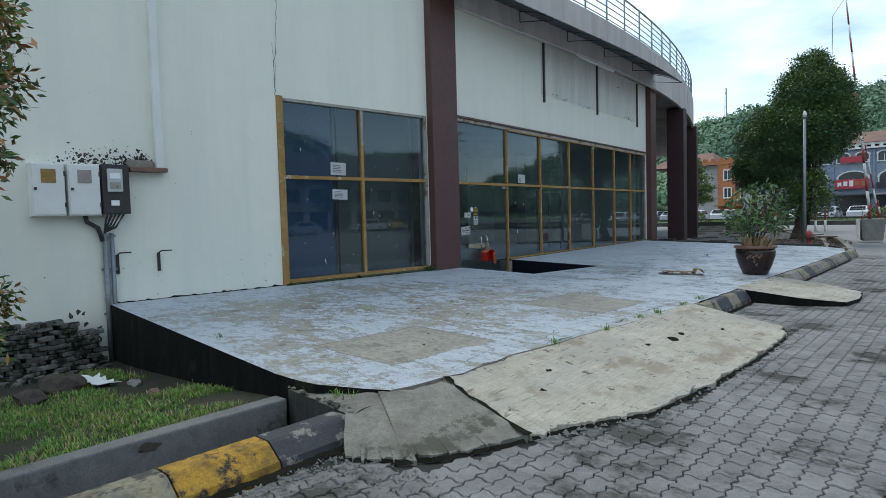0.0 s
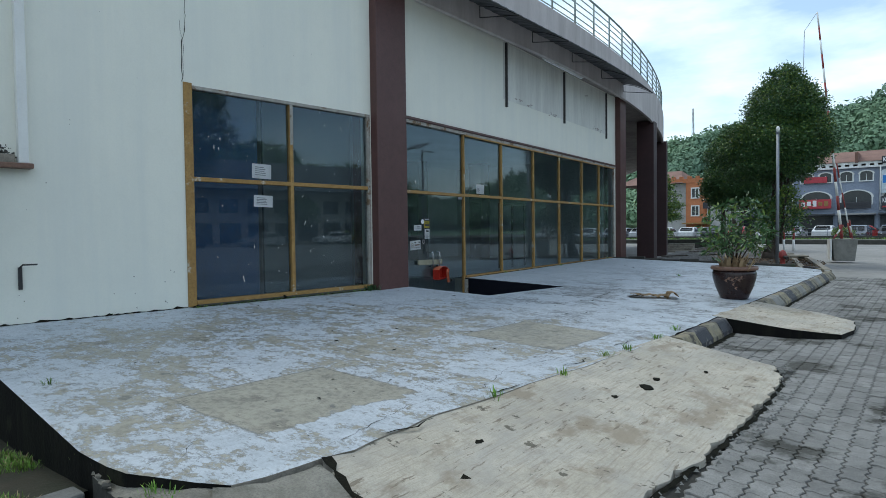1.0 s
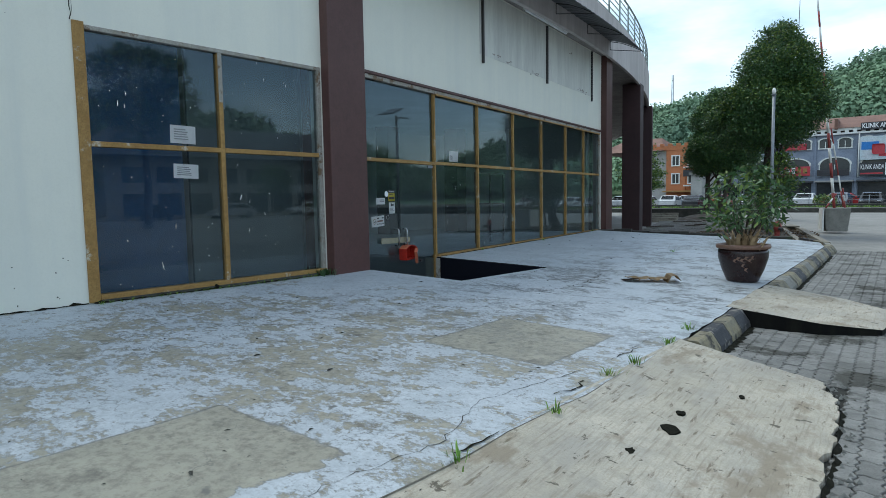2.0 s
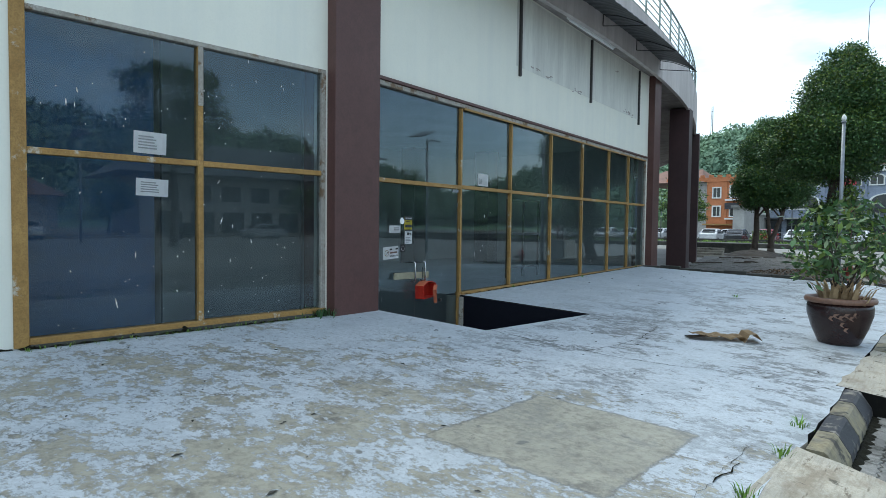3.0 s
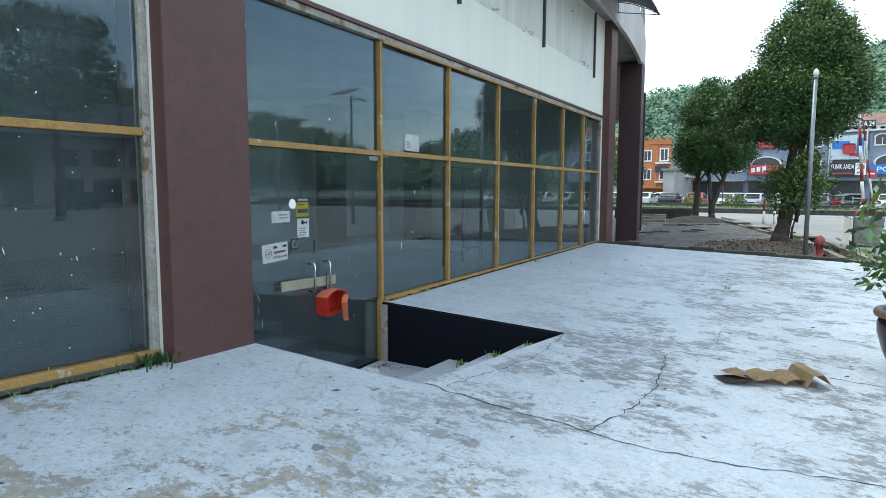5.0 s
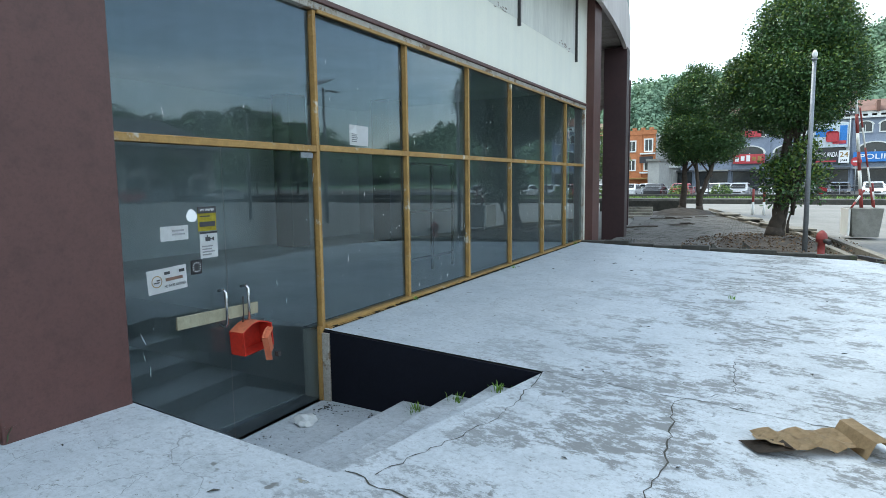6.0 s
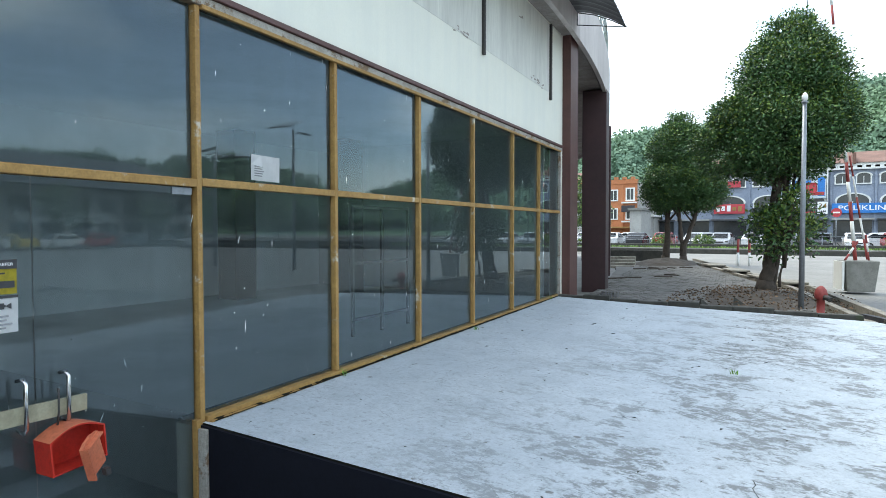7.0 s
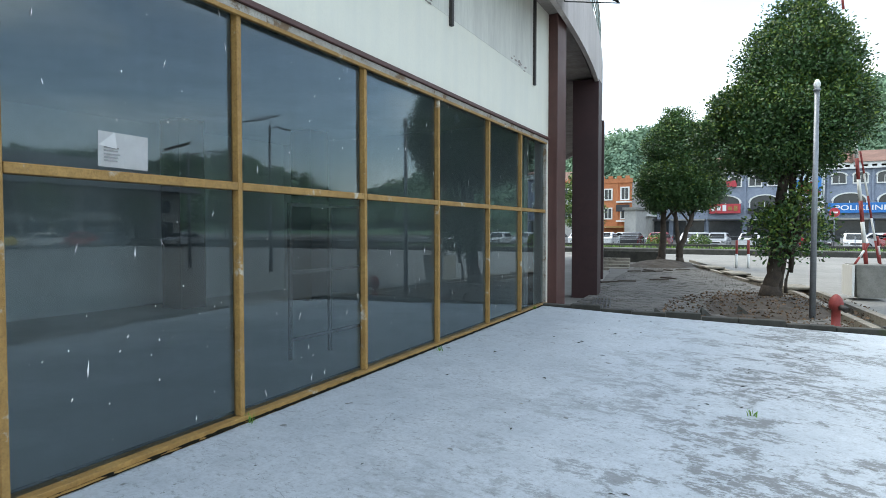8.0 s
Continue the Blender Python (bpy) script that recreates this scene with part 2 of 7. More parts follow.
CREAM = mat("pale_wall", (0.46, 0.45, 0.42), (0.38, 0.37, 0.35), 0.3, 0.8, 0.1, 5)
DARK_IN = mat("dark_interior", (0.012, 0.012, 0.013), (0.009, 0.009, 0.01), 0.8, 0.8, 0.1, 10)
GREY_IN = mat("grey_interior", (0.60, 0.62, 0.62), (0.50, 0.52, 0.52), 0.8, 0.7, 0.1, 10, grain=0.1)
BOARD_IN = mat("grey_board", (0.085, 0.10, 0.105), (0.07, 0.083, 0.088), 0.8, 0.7, 0.1, 10, grain=0.1)
BLUE_IN = mat("blue_board", (0.012, 0.07, 0.19), (0.010, 0.055, 0.15), 0.8, 0.7, 0.1, 10)
TYRE = mat("tyre", (0.02, 0.02, 0.02), (0.03, 0.03, 0.03), 4, 0.85, 0.1, 30)
SIGN_BLUE = mat("sign_blue", (0.03, 0.22, 0.62), (0.03, 0.19, 0.55), 0.5, 0.5, 0.0, 5)
SIGN_RED = mat("sign_red", (0.55, 0.05, 0.06), (0.48, 0.05, 0.07), 0.5, 0.5, 0.0, 5)
SIGN_PALE = mat("sign_pale", (0.55, 0.68, 0.72), (0.62, 0.66, 0.70), 0.6, 0.5, 0.0, 5)


def terrace_paint():
    """Pale blue-white floor paint worn through to sandy concrete in patches, with dark scuffs."""
    m = bpy.data.materials.new("worn_floor_paint")
    m.use_nodes = True
    n, l = m.node_tree.nodes, m.node_tree.links
    p = n["Principled BSDF"]
    geo = n.new("ShaderNodeNewGeometry")

    def nz(s, d=6.0, r=0.6, stretch=(1, 1, 1)):
        mp = n.new("ShaderNodeMapping")
        mp.inputs["Scale"].default_value = stretch
        l.new(geo.outputs["Position"], mp.inputs["Vector"])
        t = n.new("ShaderNodeTexNoise")
        t.inputs["Scale"].default_value, t.inputs["Detail"].default_value, t.inputs["Roughness"].default_value = s, d, r
        l.new(mp.outputs["Vector"], t.inputs["Vector"])
        return t.outputs["Fac"]

    def rng(f, lo, hi, a=0.0, b=1.0):
        t = n.new("ShaderNodeMapRange")
        for k, v in (("From Min", lo), ("From Max", hi), ("To Min", a), ("To Max", b)):
            t.inputs[k].default_value = v
        l.new(f, t.inputs["Value"])
        return t.outputs["Result"]

    def op(kind, x, y):
        t = n.new("ShaderNodeMath")
        t.operation = kind
        for i, v in enumerate((x, y)):
            if hasattr(v, "is_linked"):
                l.new(v, t.inputs[i])
            else:
                t.inputs[i].default_value = v
        return t.outputs[0]

    def mixc(f, x, y):
        t = n.new("ShaderNodeMix")
        t.data_type = "RGBA"
        l.new(f, t.inputs["Factor"])
        for sock, v in (("A", x), ("B", y)):
            if hasattr(v, "is_linked"):
                l.new(v, t.inputs[sock])
            else:
                t.inputs[sock].default_value = (*v, 1)
        return t.outputs["Result"]

    def spot(x, y, r, sy=1.0):
        t = n.new("ShaderNodeVectorMath")
        t.operation = "DISTANCE"
        mp = n.new("ShaderNodeMapping")
        mp.inputs["Scale"].default_value = (1, sy, 0)
        l.new(geo.outputs["Position"], mp.inputs["Vector"])
        l.new(mp.outputs["Vector"], t.inputs[0])
        t.inputs[1].default_value = (x, y * sy, 0)
        return rng(t.outputs["Value"], r, 0.0)

    def patch(x0, x1, y0, y1, slant):
        """One inside a rectangle of bare concrete whose outline wanders; slant turns it a little."""
        dx = op("ADD", px, op("MULTIPLY", op("SUBTRACT", py, y0), slant))
        inx = op("MINIMUM", op("SUBTRACT", dx, x0), op("SUBTRACT", x1, dx))
        iny = op("MINIMUM", op("SUBTRACT", py, y0), op("SUBTRACT", y1, py))
        return rng(op("MINIMUM", inx, iny), -0.015, 0.02)

    far = n.new("ShaderNodeSeparateXYZ")
    l.new(geo.outputs["Position"], far.inputs[0])
    ragged = op("ADD", op("MULTIPLY", op("SUBTRACT", nz(3.2, 8.0, 0.72), 0.5), 0.62), op("MULTIPLY", op("SUBTRACT", nz(14.0, 6.0, 0.7), 0.5), 0.16))
    slightly = op("ADD", op("MULTIPLY", op("SUBTRACT", nz(4.4, 8.0, 0.72), 0.5), 0.14), op("MULTIPLY", op("SUBTRACT", nz(17.0, 6.0, 0.7), 0.5), 0.08))
    px, py = op("ADD", far.outputs["X"], slightly), op("ADD", far.outputs["Y"], slightly)
    patches = patch(-4.72, -3.52, 6.95, 8.25, -0.05)
    px, py = op("ADD", far.outputs["X"], op("MULTIPLY", ragged, rng(far.outputs["X"], -4.75, -3.8, 0.12, 1.0))), op("ADD", far.outputs["Y"], slightly)
    patches = op("MAXIMUM", patches, patch(-4.80, -3.72, 3.58, 4.92, -0.06))

    paint = mixc(rng(nz(0.9), 0.3, 0.7), (0.45, 0.493, 0.535), (0.525, 0.56, 0.593))
    paint = mixc(rng(nz(26.0, 4.0), 0.45, 0.75), paint, (0.38, 0.41, 0.44))
    bare = mixc(rng(nz(3.0), 0.3, 0.7), (0.37, 0.352, 0.285), (0.285, 0.272, 0.222))
    wear = op("ADD", op("MULTIPLY", nz(1.2, 10.0, 0.66), 0.30), op("ADD", op("MULTIPLY", nz(5.0, 9.0, 0.75, (1.0, 1.4, 1)), 0.42), op("MULTIPLY", nz(22.0, 6.0, 0.75, (1.0, 1.3, 1)), 0.23)))
    area = op("MAXIMUM", spot(-5.7, 6.1, 2.9, 0.8), op("MAXIMUM", spot(-6.4, 4.2, 2.2), op("MAXIMUM", spot(-4.3, 8.2, 1.3), spot(-4.9, 3.2, 1.2))))
    wear = op("ADD", wear, op("MULTIPLY", op("POWER", area, 0.7), 0.052))
    wear = op("SUBTRACT", wear, op("MULTIPLY", rng(far.outputs["Y"], 8.0, 10.5), 0.06))
    wear = op("ADD", wear, op("MULTIPLY", op("MULTIPLY", rng(far.outputs["X"], -3.42, -3.12), rng(far.outputs["Y"], 9.2, 8.2)), 0.035))
    paint = mixc(rng(nz(3.4, 8.0, 0.7), 0.42, 0.72, 0.0, 0.5), paint, (0.30, 0.335, 0.365))
    paint = mixc(rng(nz(70.0, 3.0, 0.7), 0.50, 0.72, 0.0, 0.6), paint, (0.30, 0.32, 0.34))
    paint = mixc(rng(nz(13.0, 7.0, 0.78, (1.0, 1.5, 1)), 0.565, 0.60, 0.0, 0.6), paint, (0.22, 0.235, 0.245))
    bare = mixc(rng(nz(18.0, 6.0, 0.7), 0.45, 0.70, 0.0, 0.8), bare, (0.155, 0.14, 0.115))
    bare = mixc(rng(nz(2.6, 8.0, 0.75), 0.55, 0.64, 0.0, 0.7), bare, (0.12, 0.112, 0.095))
    col = mixc(rng(wear, 0.520, 0.532), paint, bare)
    rim = op("MULTIPLY", rng(wear, 0.506, 0.518), rng(wear, 0.529, 0.520))
    col = mixc(op("MULTIPLY", rim, 0.65), col, (0.13, 0.13, 0.125))
    col = mixc(patches, col, bare)
    col = mixc(op("MULTIPLY", op("MULTIPLY", rng(patches, 0.05, 0.4), rng(patches, 0.95, 0.6)), 0.6), col, (0.10, 0.095, 0.085))
    vor = n.new("ShaderNodeTexVoronoi")
    vor.feature = "DISTANCE_TO_EDGE"
    vor.inputs["Scale"].default_value = 1.7
    wob = n.new("ShaderNodeTexNoise")
    wob.inputs["Scale"].default_value, wob.inputs["Detail"].default_value = 2.5, 5.0
    l.new(geo.outputs["Position"], wob.inputs["Vector"])
    wv = n.new("ShaderNodeVectorMath")
    wv.operation = "MULTIPLY_ADD"
    l.new(wob.outputs["Color"], wv.inputs[0])
    wv.inputs[1].default_value = (0.7, 0.7, 0.0)
    l.new(geo.outputs["Position"], wv.inputs[2])
    l.new(wv.outputs["Vector"], vor.inputs["Vector"])
    hair = op("MULTIPLY", rng(vor.outputs["Distance"], 0.007, 0.001), rng(nz(0.7, 3.0), 0.50, 0.60))
    col = mixc(op("MULTIPLY", hair, 0.6), col, (0.10, 0.10, 0.095))
    scuff = op("MULTIPLY", rng(nz(1.5, 9.0, 0.72, (1.0, 1.25, 1)), 0.495, 0.535), rng(nz(8.0, 9.0, 0.82, (0.9, 1.5, 1)), 0.46, 0.51))
    scuff = op("MULTIPLY", scuff, op("MULTIPLY", rng(far.outputs["Y"], 6.5, 10.0), rng(far.outputs["X"], -7.6, -5.6)))
    col = mixc(op("MULTIPLY", scuff, 0.9), col, (0.15, 0.155, 0.155))
    speck = op("MAXIMUM", rng(nz(5.5, 3.0, 0.5), 0.70, 0.73), op("MULTIPLY", rng(nz(24.0, 4.0, 0.6, (1.0, 1.6, 1)), 0.665, 0.69), rng(nz(1.4, 4.0), 0.42, 0.56)))
    col = mixc(op("MULTIPLY", speck, 0.85), col, (0.13, 0.13, 0.12))
    l.new(col, p.inputs["Base Color"])
    l.new(rng(nz(2.0), 0.3, 0.7, 0.42, 0.62), p.inputs["Roughness"])
    bp = n.new("ShaderNodeBump")
    bp.inputs["Strength"].default_value, bp.inputs["Distance"].default_value = 0.4, 0.006
    l.new(op("SUBTRACT", op("MULTIPLY", nz(45.0, 5.0, 0.7), 0.6), rng(wear, 0.505, 0.535)), bp.inputs["Height"])
    l.new(bp.outputs["Normal"], p.inputs["Normal"])
    return m


def glass(name, tint, ior=1.75):
    m = bpy.data.materials.new(name)
    m.use_nodes = True
    n, l = m.node_tree.nodes, m.node_tree.links
    out = n["Material Output"]
    n.remove(n["Principled BSDF"])
    tr, gl, fr, mx = n.new("ShaderNodeBsdfTransparent"), n.new("ShaderNodeBsdfGlossy"), n.new("ShaderNodeFresnel"), n.new("ShaderNodeMixShader")
    tr.inputs["Color"].default_value = (*tint, 1)
    gl.inputs["Color"].default_value = (0.80, 0.93, 1.0, 1)
    gl.inputs["Roughness"].default_value = 0.012
    fr.inputs["IOR"].default_value = ior
    geo, nz, bp = n.new("ShaderNodeNewGeometry"), n.new("ShaderNodeTexNoise"), n.new("ShaderNodeBump")
    nz.inputs["Scale"].default_value, nz.inputs["Detail"].default_value = 0.9, 1.0
    bp.inputs["Strength"].default_value, bp.inputs["Distance"].default_value = 0.05, 0.01
    l.new(geo.outputs["Position"], nz.inputs["Vector"])
    l.new(nz.outputs["Fac"], bp.inputs["Height"])
    l.new(bp.outputs["Normal"], gl.inputs["Normal"])
    l.new(fr.outputs[0], mx.inputs[0])
    l.new(tr.outputs[0], mx.inputs[1])
    l.new(gl.outputs[0], mx.inputs[2])
    df, mx2, dust, dm, dr = n.new("ShaderNodeBsdfDiffuse"), n.new("ShaderNodeMixShader"), n.new("ShaderNodeTexNoise"), n.new("ShaderNodeMapping"), n.new("ShaderNodeMapRange")
    df.inputs["Color"].default_value = (0.30, 0.37, 0.39, 1)
    dm.inputs["Scale"].default_value = (3.0, 3.0, 0.6)
    dust.inputs["Scale"].default_value, dust.inputs["Detail"].default_value, dust.inputs["Roughness"].default_value = 1.6, 8.0, 0.7
    l.new(geo.outputs["Position"], dm.inputs["Vector"])
    l.new(dm.outputs["Vector"], dust.inputs["Vector"])
    for k, v in (("From Min", 0.3), ("From Max", 0.75), ("To Min", 0.012), ("To Max", 0.09)):
        dr.inputs[k].default_value = v
    l.new(dust.outputs["Fac"], dr.inputs["Value"])
    l.new(dr.outputs["Result"], mx2.inputs[0])
    l.new(mx.outputs[0], mx2.inputs[1])
    l.new(df.outputs[0], mx2.inputs[2])
    l.new(mx2.outputs[0], out.inputs["Surface"])
    return m


TERRACE = terrace_paint()
GLASS = glass("tinted_glass", (0.80, 0.90, 0.94), 1.78)
CLEAR = bpy.data.materials.new("clear_glass")
CLEAR.use_nodes = True
CLEAR.node_tree.nodes.remove(CLEAR.node_tree.nodes["Principled BSDF"])
CLEAR.node_tree.links.new(CLEAR.node_tree.nodes.new("ShaderNodeBsdfTransparent").outputs[0], CLEAR.node_tree.nodes["Material Output"].inputs["Surface"])
CAR_GLASS = mat("car_glass", (0.02, 0.025, 0.03), (0.015, 0.02, 0.025), 2, 0.08, 0.0, 20)


# ---- mesh helpers ----
def box(bm, x0, x1, y0, y1, z0, z1, bevel=0.0, m=None):
    vs = [bm.verts.new((x, y, z)) for z in (z0, z1) for y in (y0, y1) for x in (x0, x1)]
    fs = [bm.faces.new([vs[i] for i in f]) for f in ((0, 2, 3, 1), (4, 5, 7, 6), (0, 1, 5, 4), (2, 6, 7, 3), (0, 4, 6, 2), (1, 3, 7, 5))]
    if bevel:
        es = list({e for f in fs for e in f.edges})
        r = bmesh.ops.bevel(bm, geom=es, offset=bevel, segments=2, affect="EDGES", profile=0.5)
        vs = list({v for v in r["verts"]} | {v for v in vs if v.is_valid})
    if m is not None:
        bmesh.ops.transform(bm, matrix=m, verts=[v for v in vs if v.is_valid])
    return vs


def tube(bm, pts, r, n=8, r1=None):
    """A round bar along a polyline, tapering from r to r1."""
    pts = [Vector(p) for p in pts]
    r1 = r if r1 is None else r1
    rings = []
    for i, p in enumerate(pts):
        d = (pts[min(i + 1, len(pts) - 1)] - pts[max(i - 1, 0)]).normalized()
        u = d.cross(Vector((0.31, 0.17, 0.93)) if abs(d.z) < 0.9 else Vector((1, 0.1, 0))).normalized()
        w = d.cross(u)
        rr = r + (r1 - r) * i / max(len(pts) - 1, 1)
        rings.append([bm.verts.new(p + rr * (math.cos(2 * math.pi * k / n) * u + math.sin(2 * math.pi * k / n) * w)) for k in range(n)])
    for a, b in zip(rings, rings[1:]):
        for k in range(n):
            bm.faces.new((a[k], a[(k + 1) % n], b[(k + 1) % n], b[k])).smooth = True
    bm.faces.new(rings[0][::-1])
    bm.faces.new(rings[-1])


def lathe(bm, prof, n=32, c=(0, 0, 0)):
    rings = [[bm.verts.new((c[0] + r * math.cos(2 * math.pi * k / n), c[1] + r * math.sin(2 * math.pi * k / n), c[2] + z)) for k in range(n)] for r, z in prof]
    for a, b in zip(rings, rings[1:]):
        for k in range(n):
            bm.faces.new((a[k], a[(k + 1) % n], b[(k + 1) % n], b[k])).smooth = True
    bm.faces.new(rings[0][::-1])
    bm.faces.new(rings[-1])


def slab(bm, poly, top, thick):
    """A plate with the outline poly; top is a height or a function of x and y, thick its depth."""
    f = top if callable(top) else (lambda x, y: top)
    a = [bm.verts.new((x, y, f(x, y))) for x, y in poly]
    b = [bm.verts.new((x, y, f(x, y) - thick)) for x, y in poly]
    t = bm.faces.new(a)
    bm.faces.new(b[::-1])
    for i in range(len(poly)):
        j = (i + 1) % len(poly)
        bm.faces.new((a[i], b[i], b[j], a[j]))
    bmesh.ops.recalc_face_normals(bm, faces=bm.faces[:])
    return t


def part(name, bm, material, parent=None, label="", smooth=False):
    me = bpy.data.meshes.new(name)
    bmesh.ops.recalc_face_normals(bm, faces=bm.faces[:])
    bm.to_mesh(me)
    bm.free()
    me.materials.append(material)
    ob = new(name, me)
    if parent is not None:
        ob.parent = parent
    return tagged(ob, label)


def raw(name, verts, faces, material, parent=None, label=""):
    me = bpy.data.meshes.new(name)
    me.from_pydata(verts, [], faces)
    me.materials.append(material)
    me.update()
    ob = new(name, me)
    if parent is not None:
        ob.parent = parent
    return tagged(ob, label)


def boxpart(name, b, material, parent=None, label="", bevel=0.0, m=None):
    bm = bmesh.new()
    box(bm, *b, bevel=bevel, m=m)
    return part(name, bm, material, parent, label)


def thing(name, label, category, group="", at=None):
    ob = tagged(new(name), label, category, group)
    if at is not None:
        ob.matrix_world = at
    return ob


def setting(ob, label, category="structure"):
    return tagged(ob, label, category, kind="structure")


def leaves(n, place, size, rng, droop=0.3, wide=0.26):
    """Small bent leaves: verts and faces for n leaves at the places that place() gives."""
    vs, fs = [], []
    for _ in range(n):
        c, out = place()
        s = size * rng.uniform(0.6, 1.3)
        d = Vector((rng.gauss(0, 1), rng.gauss(0, 1), rng.gauss(0, 0.7) - droop)).normalized() * 0.7 + out * 0.6
        d.normalize()
        w = d.cross(Vector((rng.gauss(0, 1), rng.gauss(0, 1), rng.gauss(0, 1)))).normalized()
        k = len(vs)
        vs += [c, c + d * s * 0.5 + w * s * wide, c + d * s, c + d * s * 0.5 - w * s * wide]
        fs.append((k, k + 1, k + 2, k + 3))
    return vs, fs


def on_wall(line, y, depth=0.0):
    """The place at y on a facade line (x, y, slope), depth metres in front of it."""
    return line[0] + (y - line[1]) * line[2] + depth


BAY1 = (-8.634, 5.969, 0.0829)
BAY2 = (-8.528, 12.145, -0.0674)


def wall_pose(line, y, z=0.0, depth=0.0):
    """A pose on a facade: local x runs along the wall away from the start, local y points into the wall, z up."""
    a = math.atan2(1.0, line[2])
    return Matrix.Translation((on_wall(line, y, depth), y, z)) @ Matrix.Rotation(a, 4, "Z")


def terr(x, y=0.0):
    """The terrace's height: it falls towards the road."""
    return 0.43 - 0.038 * (x + 8.6)


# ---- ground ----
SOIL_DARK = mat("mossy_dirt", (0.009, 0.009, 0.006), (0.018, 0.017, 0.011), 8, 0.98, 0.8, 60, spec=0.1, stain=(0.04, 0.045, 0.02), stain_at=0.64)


def make_ground():
    xs = [-3000, -200, -9.3, -4.05, -3.45, -3.05, 10, 200, 3000]
    ys = [-3000, -60, 2.85, 22.0, 60, 3000]

    def level(i, j):
        x, y = (xs[i] + xs[i + 1]) / 2, (ys[j] + ys[j + 1]) / 2
        if -9.3 < x < -4.05 and -60 < y < 2.85:
            return -0.60
        if -200 < x < -9.3 and -60 < y < 60 and not y > 22:
            return -0.60
        if -9.3 < x < -3.05 and 2.85 < y < 22:
            return -0.60
        if -4.05 < x < -3.45 and -60 < y < 2.85:
            return -0.45
        return -0.03

    vs, fs = [], []

    def quad(*p):
        k = len(vs)
        vs.extend(p)
        fs.append((k, k + 1, k + 2, k + 3))

    for i in range(len(xs) - 1):
        for j in range(len(ys) - 1):
            z = level(i, j)
            x0, x1, y0, y1 = xs[i], xs[i + 1], ys[j], ys[j + 1]
            quad((x0, y0, z), (x1, y0, z), (x1, y1, z), (x0, y1, z))
            if i + 2 < len(xs) and level(i + 1, j) != z:
                w = level(i + 1, j)
                quad((x1, y0, z), (x1, y0, w), (x1, y1, w), (x1, y1, z))
            if j + 2 < len(ys) and level(i, j + 1) != z:
                w = level(i, j + 1)
                quad((x0, y1, z), (x1, y1, z), (x1, y1, w), (x0, y1, w))
    setting(raw("ground", vs, fs, LOT), "pale grey block-paved lot reaching the far road", "ground")


make_ground()


def jagged(pts, step, amp, rng, closed=True):
    """An outline with its edges cut into short uneven steps."""
    out = []
    n = len(pts) if closed else len(pts) - 1
    for i in range(n):
        a, b = Vector(pts[i]), Vector(pts[(i + 1) % len(pts)])
        k = max(1, int((b - a).length / step))
        d = (b - a).normalized()
        w = Vector((-d.y, d.x))
        for q in range(k):
            out.append(tuple(a + (b - a) * (q / k) + (w * rng.uniform(-amp, amp) if q else w * 0)))
    if not closed:
        out.append(tuple(pts[-1]))
    return out


# terrace in three joined pours round the sunken doorway
rng = random.Random(4)
FRONT_A = jagged([(-4.26, 2.78), (-3.77, 2.82), (-3.25, 3.09), (-3.13, 3.8), (-3.18, 4.6), (-3.1, 5.5), (-3.02, 6.4), (-2.95, 7.7), (-2.9, 9.0), (-2.88, 10.0)], 0.16, 0.018, rng, False)
FRONT_B = jagged([(-2.88, 10.0), (-2.9, 12.2)], 0.3, 0.01, rng, False)
FRONT_C = jagged([(-2.9, 12.2), (-2.88, 13.0), (-2.82, 17.0), (-2.8, 20.4), (-3.0, 21.6), (-3.6, 22.1)], 0.4, 0.012, rng, False)
bm = bmesh.new()
slab(bm, [(-8.93, 3.215)] + FRONT_A + [(-6.44, 10.0), (-8.38, 9.95), (-8.42, 9.1), (-8.63, 5.8), (-8.87, 3.22)], terr, 0.8)
part_a = bm
bm2 = bmesh.new()
slab(bm2, FRONT_B + [(-6.17, 12.2), (-6.44, 10.0)], terr, 0.8)
bm3 = bmesh.new()
slab(bm3, FRONT_C + [(-5.8, 21.75), (-7.5, 21.5), (-9.18, 21.4), (-9.16, 21.0), (-8.57, 12.14), (-6.17, 12.2)], terr, 0.8)
terrace = new("terrace")
setting(terrace, "raised terrace with worn pale blue floor paint", "terrace")
for b, lab in ((part_a, "worn pale blue painted slab with bare patches"), (bm2, "cracked pale painted slab"), (bm3, "pale painted slab with dark scuffs")):
    ob = part("slab", b, TERRACE, terrace, lab)
    ob.data.materials.append(BLACK_OLD)
    ob.data.materials.append(CONC)
    for f in ob.data.polygons:
        beside_ramp = f.center.x > -3.4 and 3.1 < f.center.y < 8.7
        f.material_index = 0 if abs(f.normal.z) > 0.5 else 2 if beside_ramp else 1

# black-painted reveal of the sunken doorway, doorway floor and steps
bm = bmesh.new()
slab(bm, [(-8.57, 12.11), (-6.15, 12.17), (-6.15, 12.195), (-8.57, 12.135)], lambda x, y: terr(x) - 0.012, 0.75)
setting(part("reveal_wall", bm, BLACK), "black painted side wall of the sunken doorway", "wall")
bm = bmesh.new()
slab(bm, [(-8.8, 9.9), (-6.3, 9.9), (-6.15, 12.2), (-8.8, 12.1)], -0.30, 0.2)
setting(part("doorway_floor", bm, TERRACE), "pale painted floor of the sunken doorway", "floor")
entry_steps = new("entry_steps")
setting(entry_steps, "pale painted concrete steps down to the glass doors", "stairs")
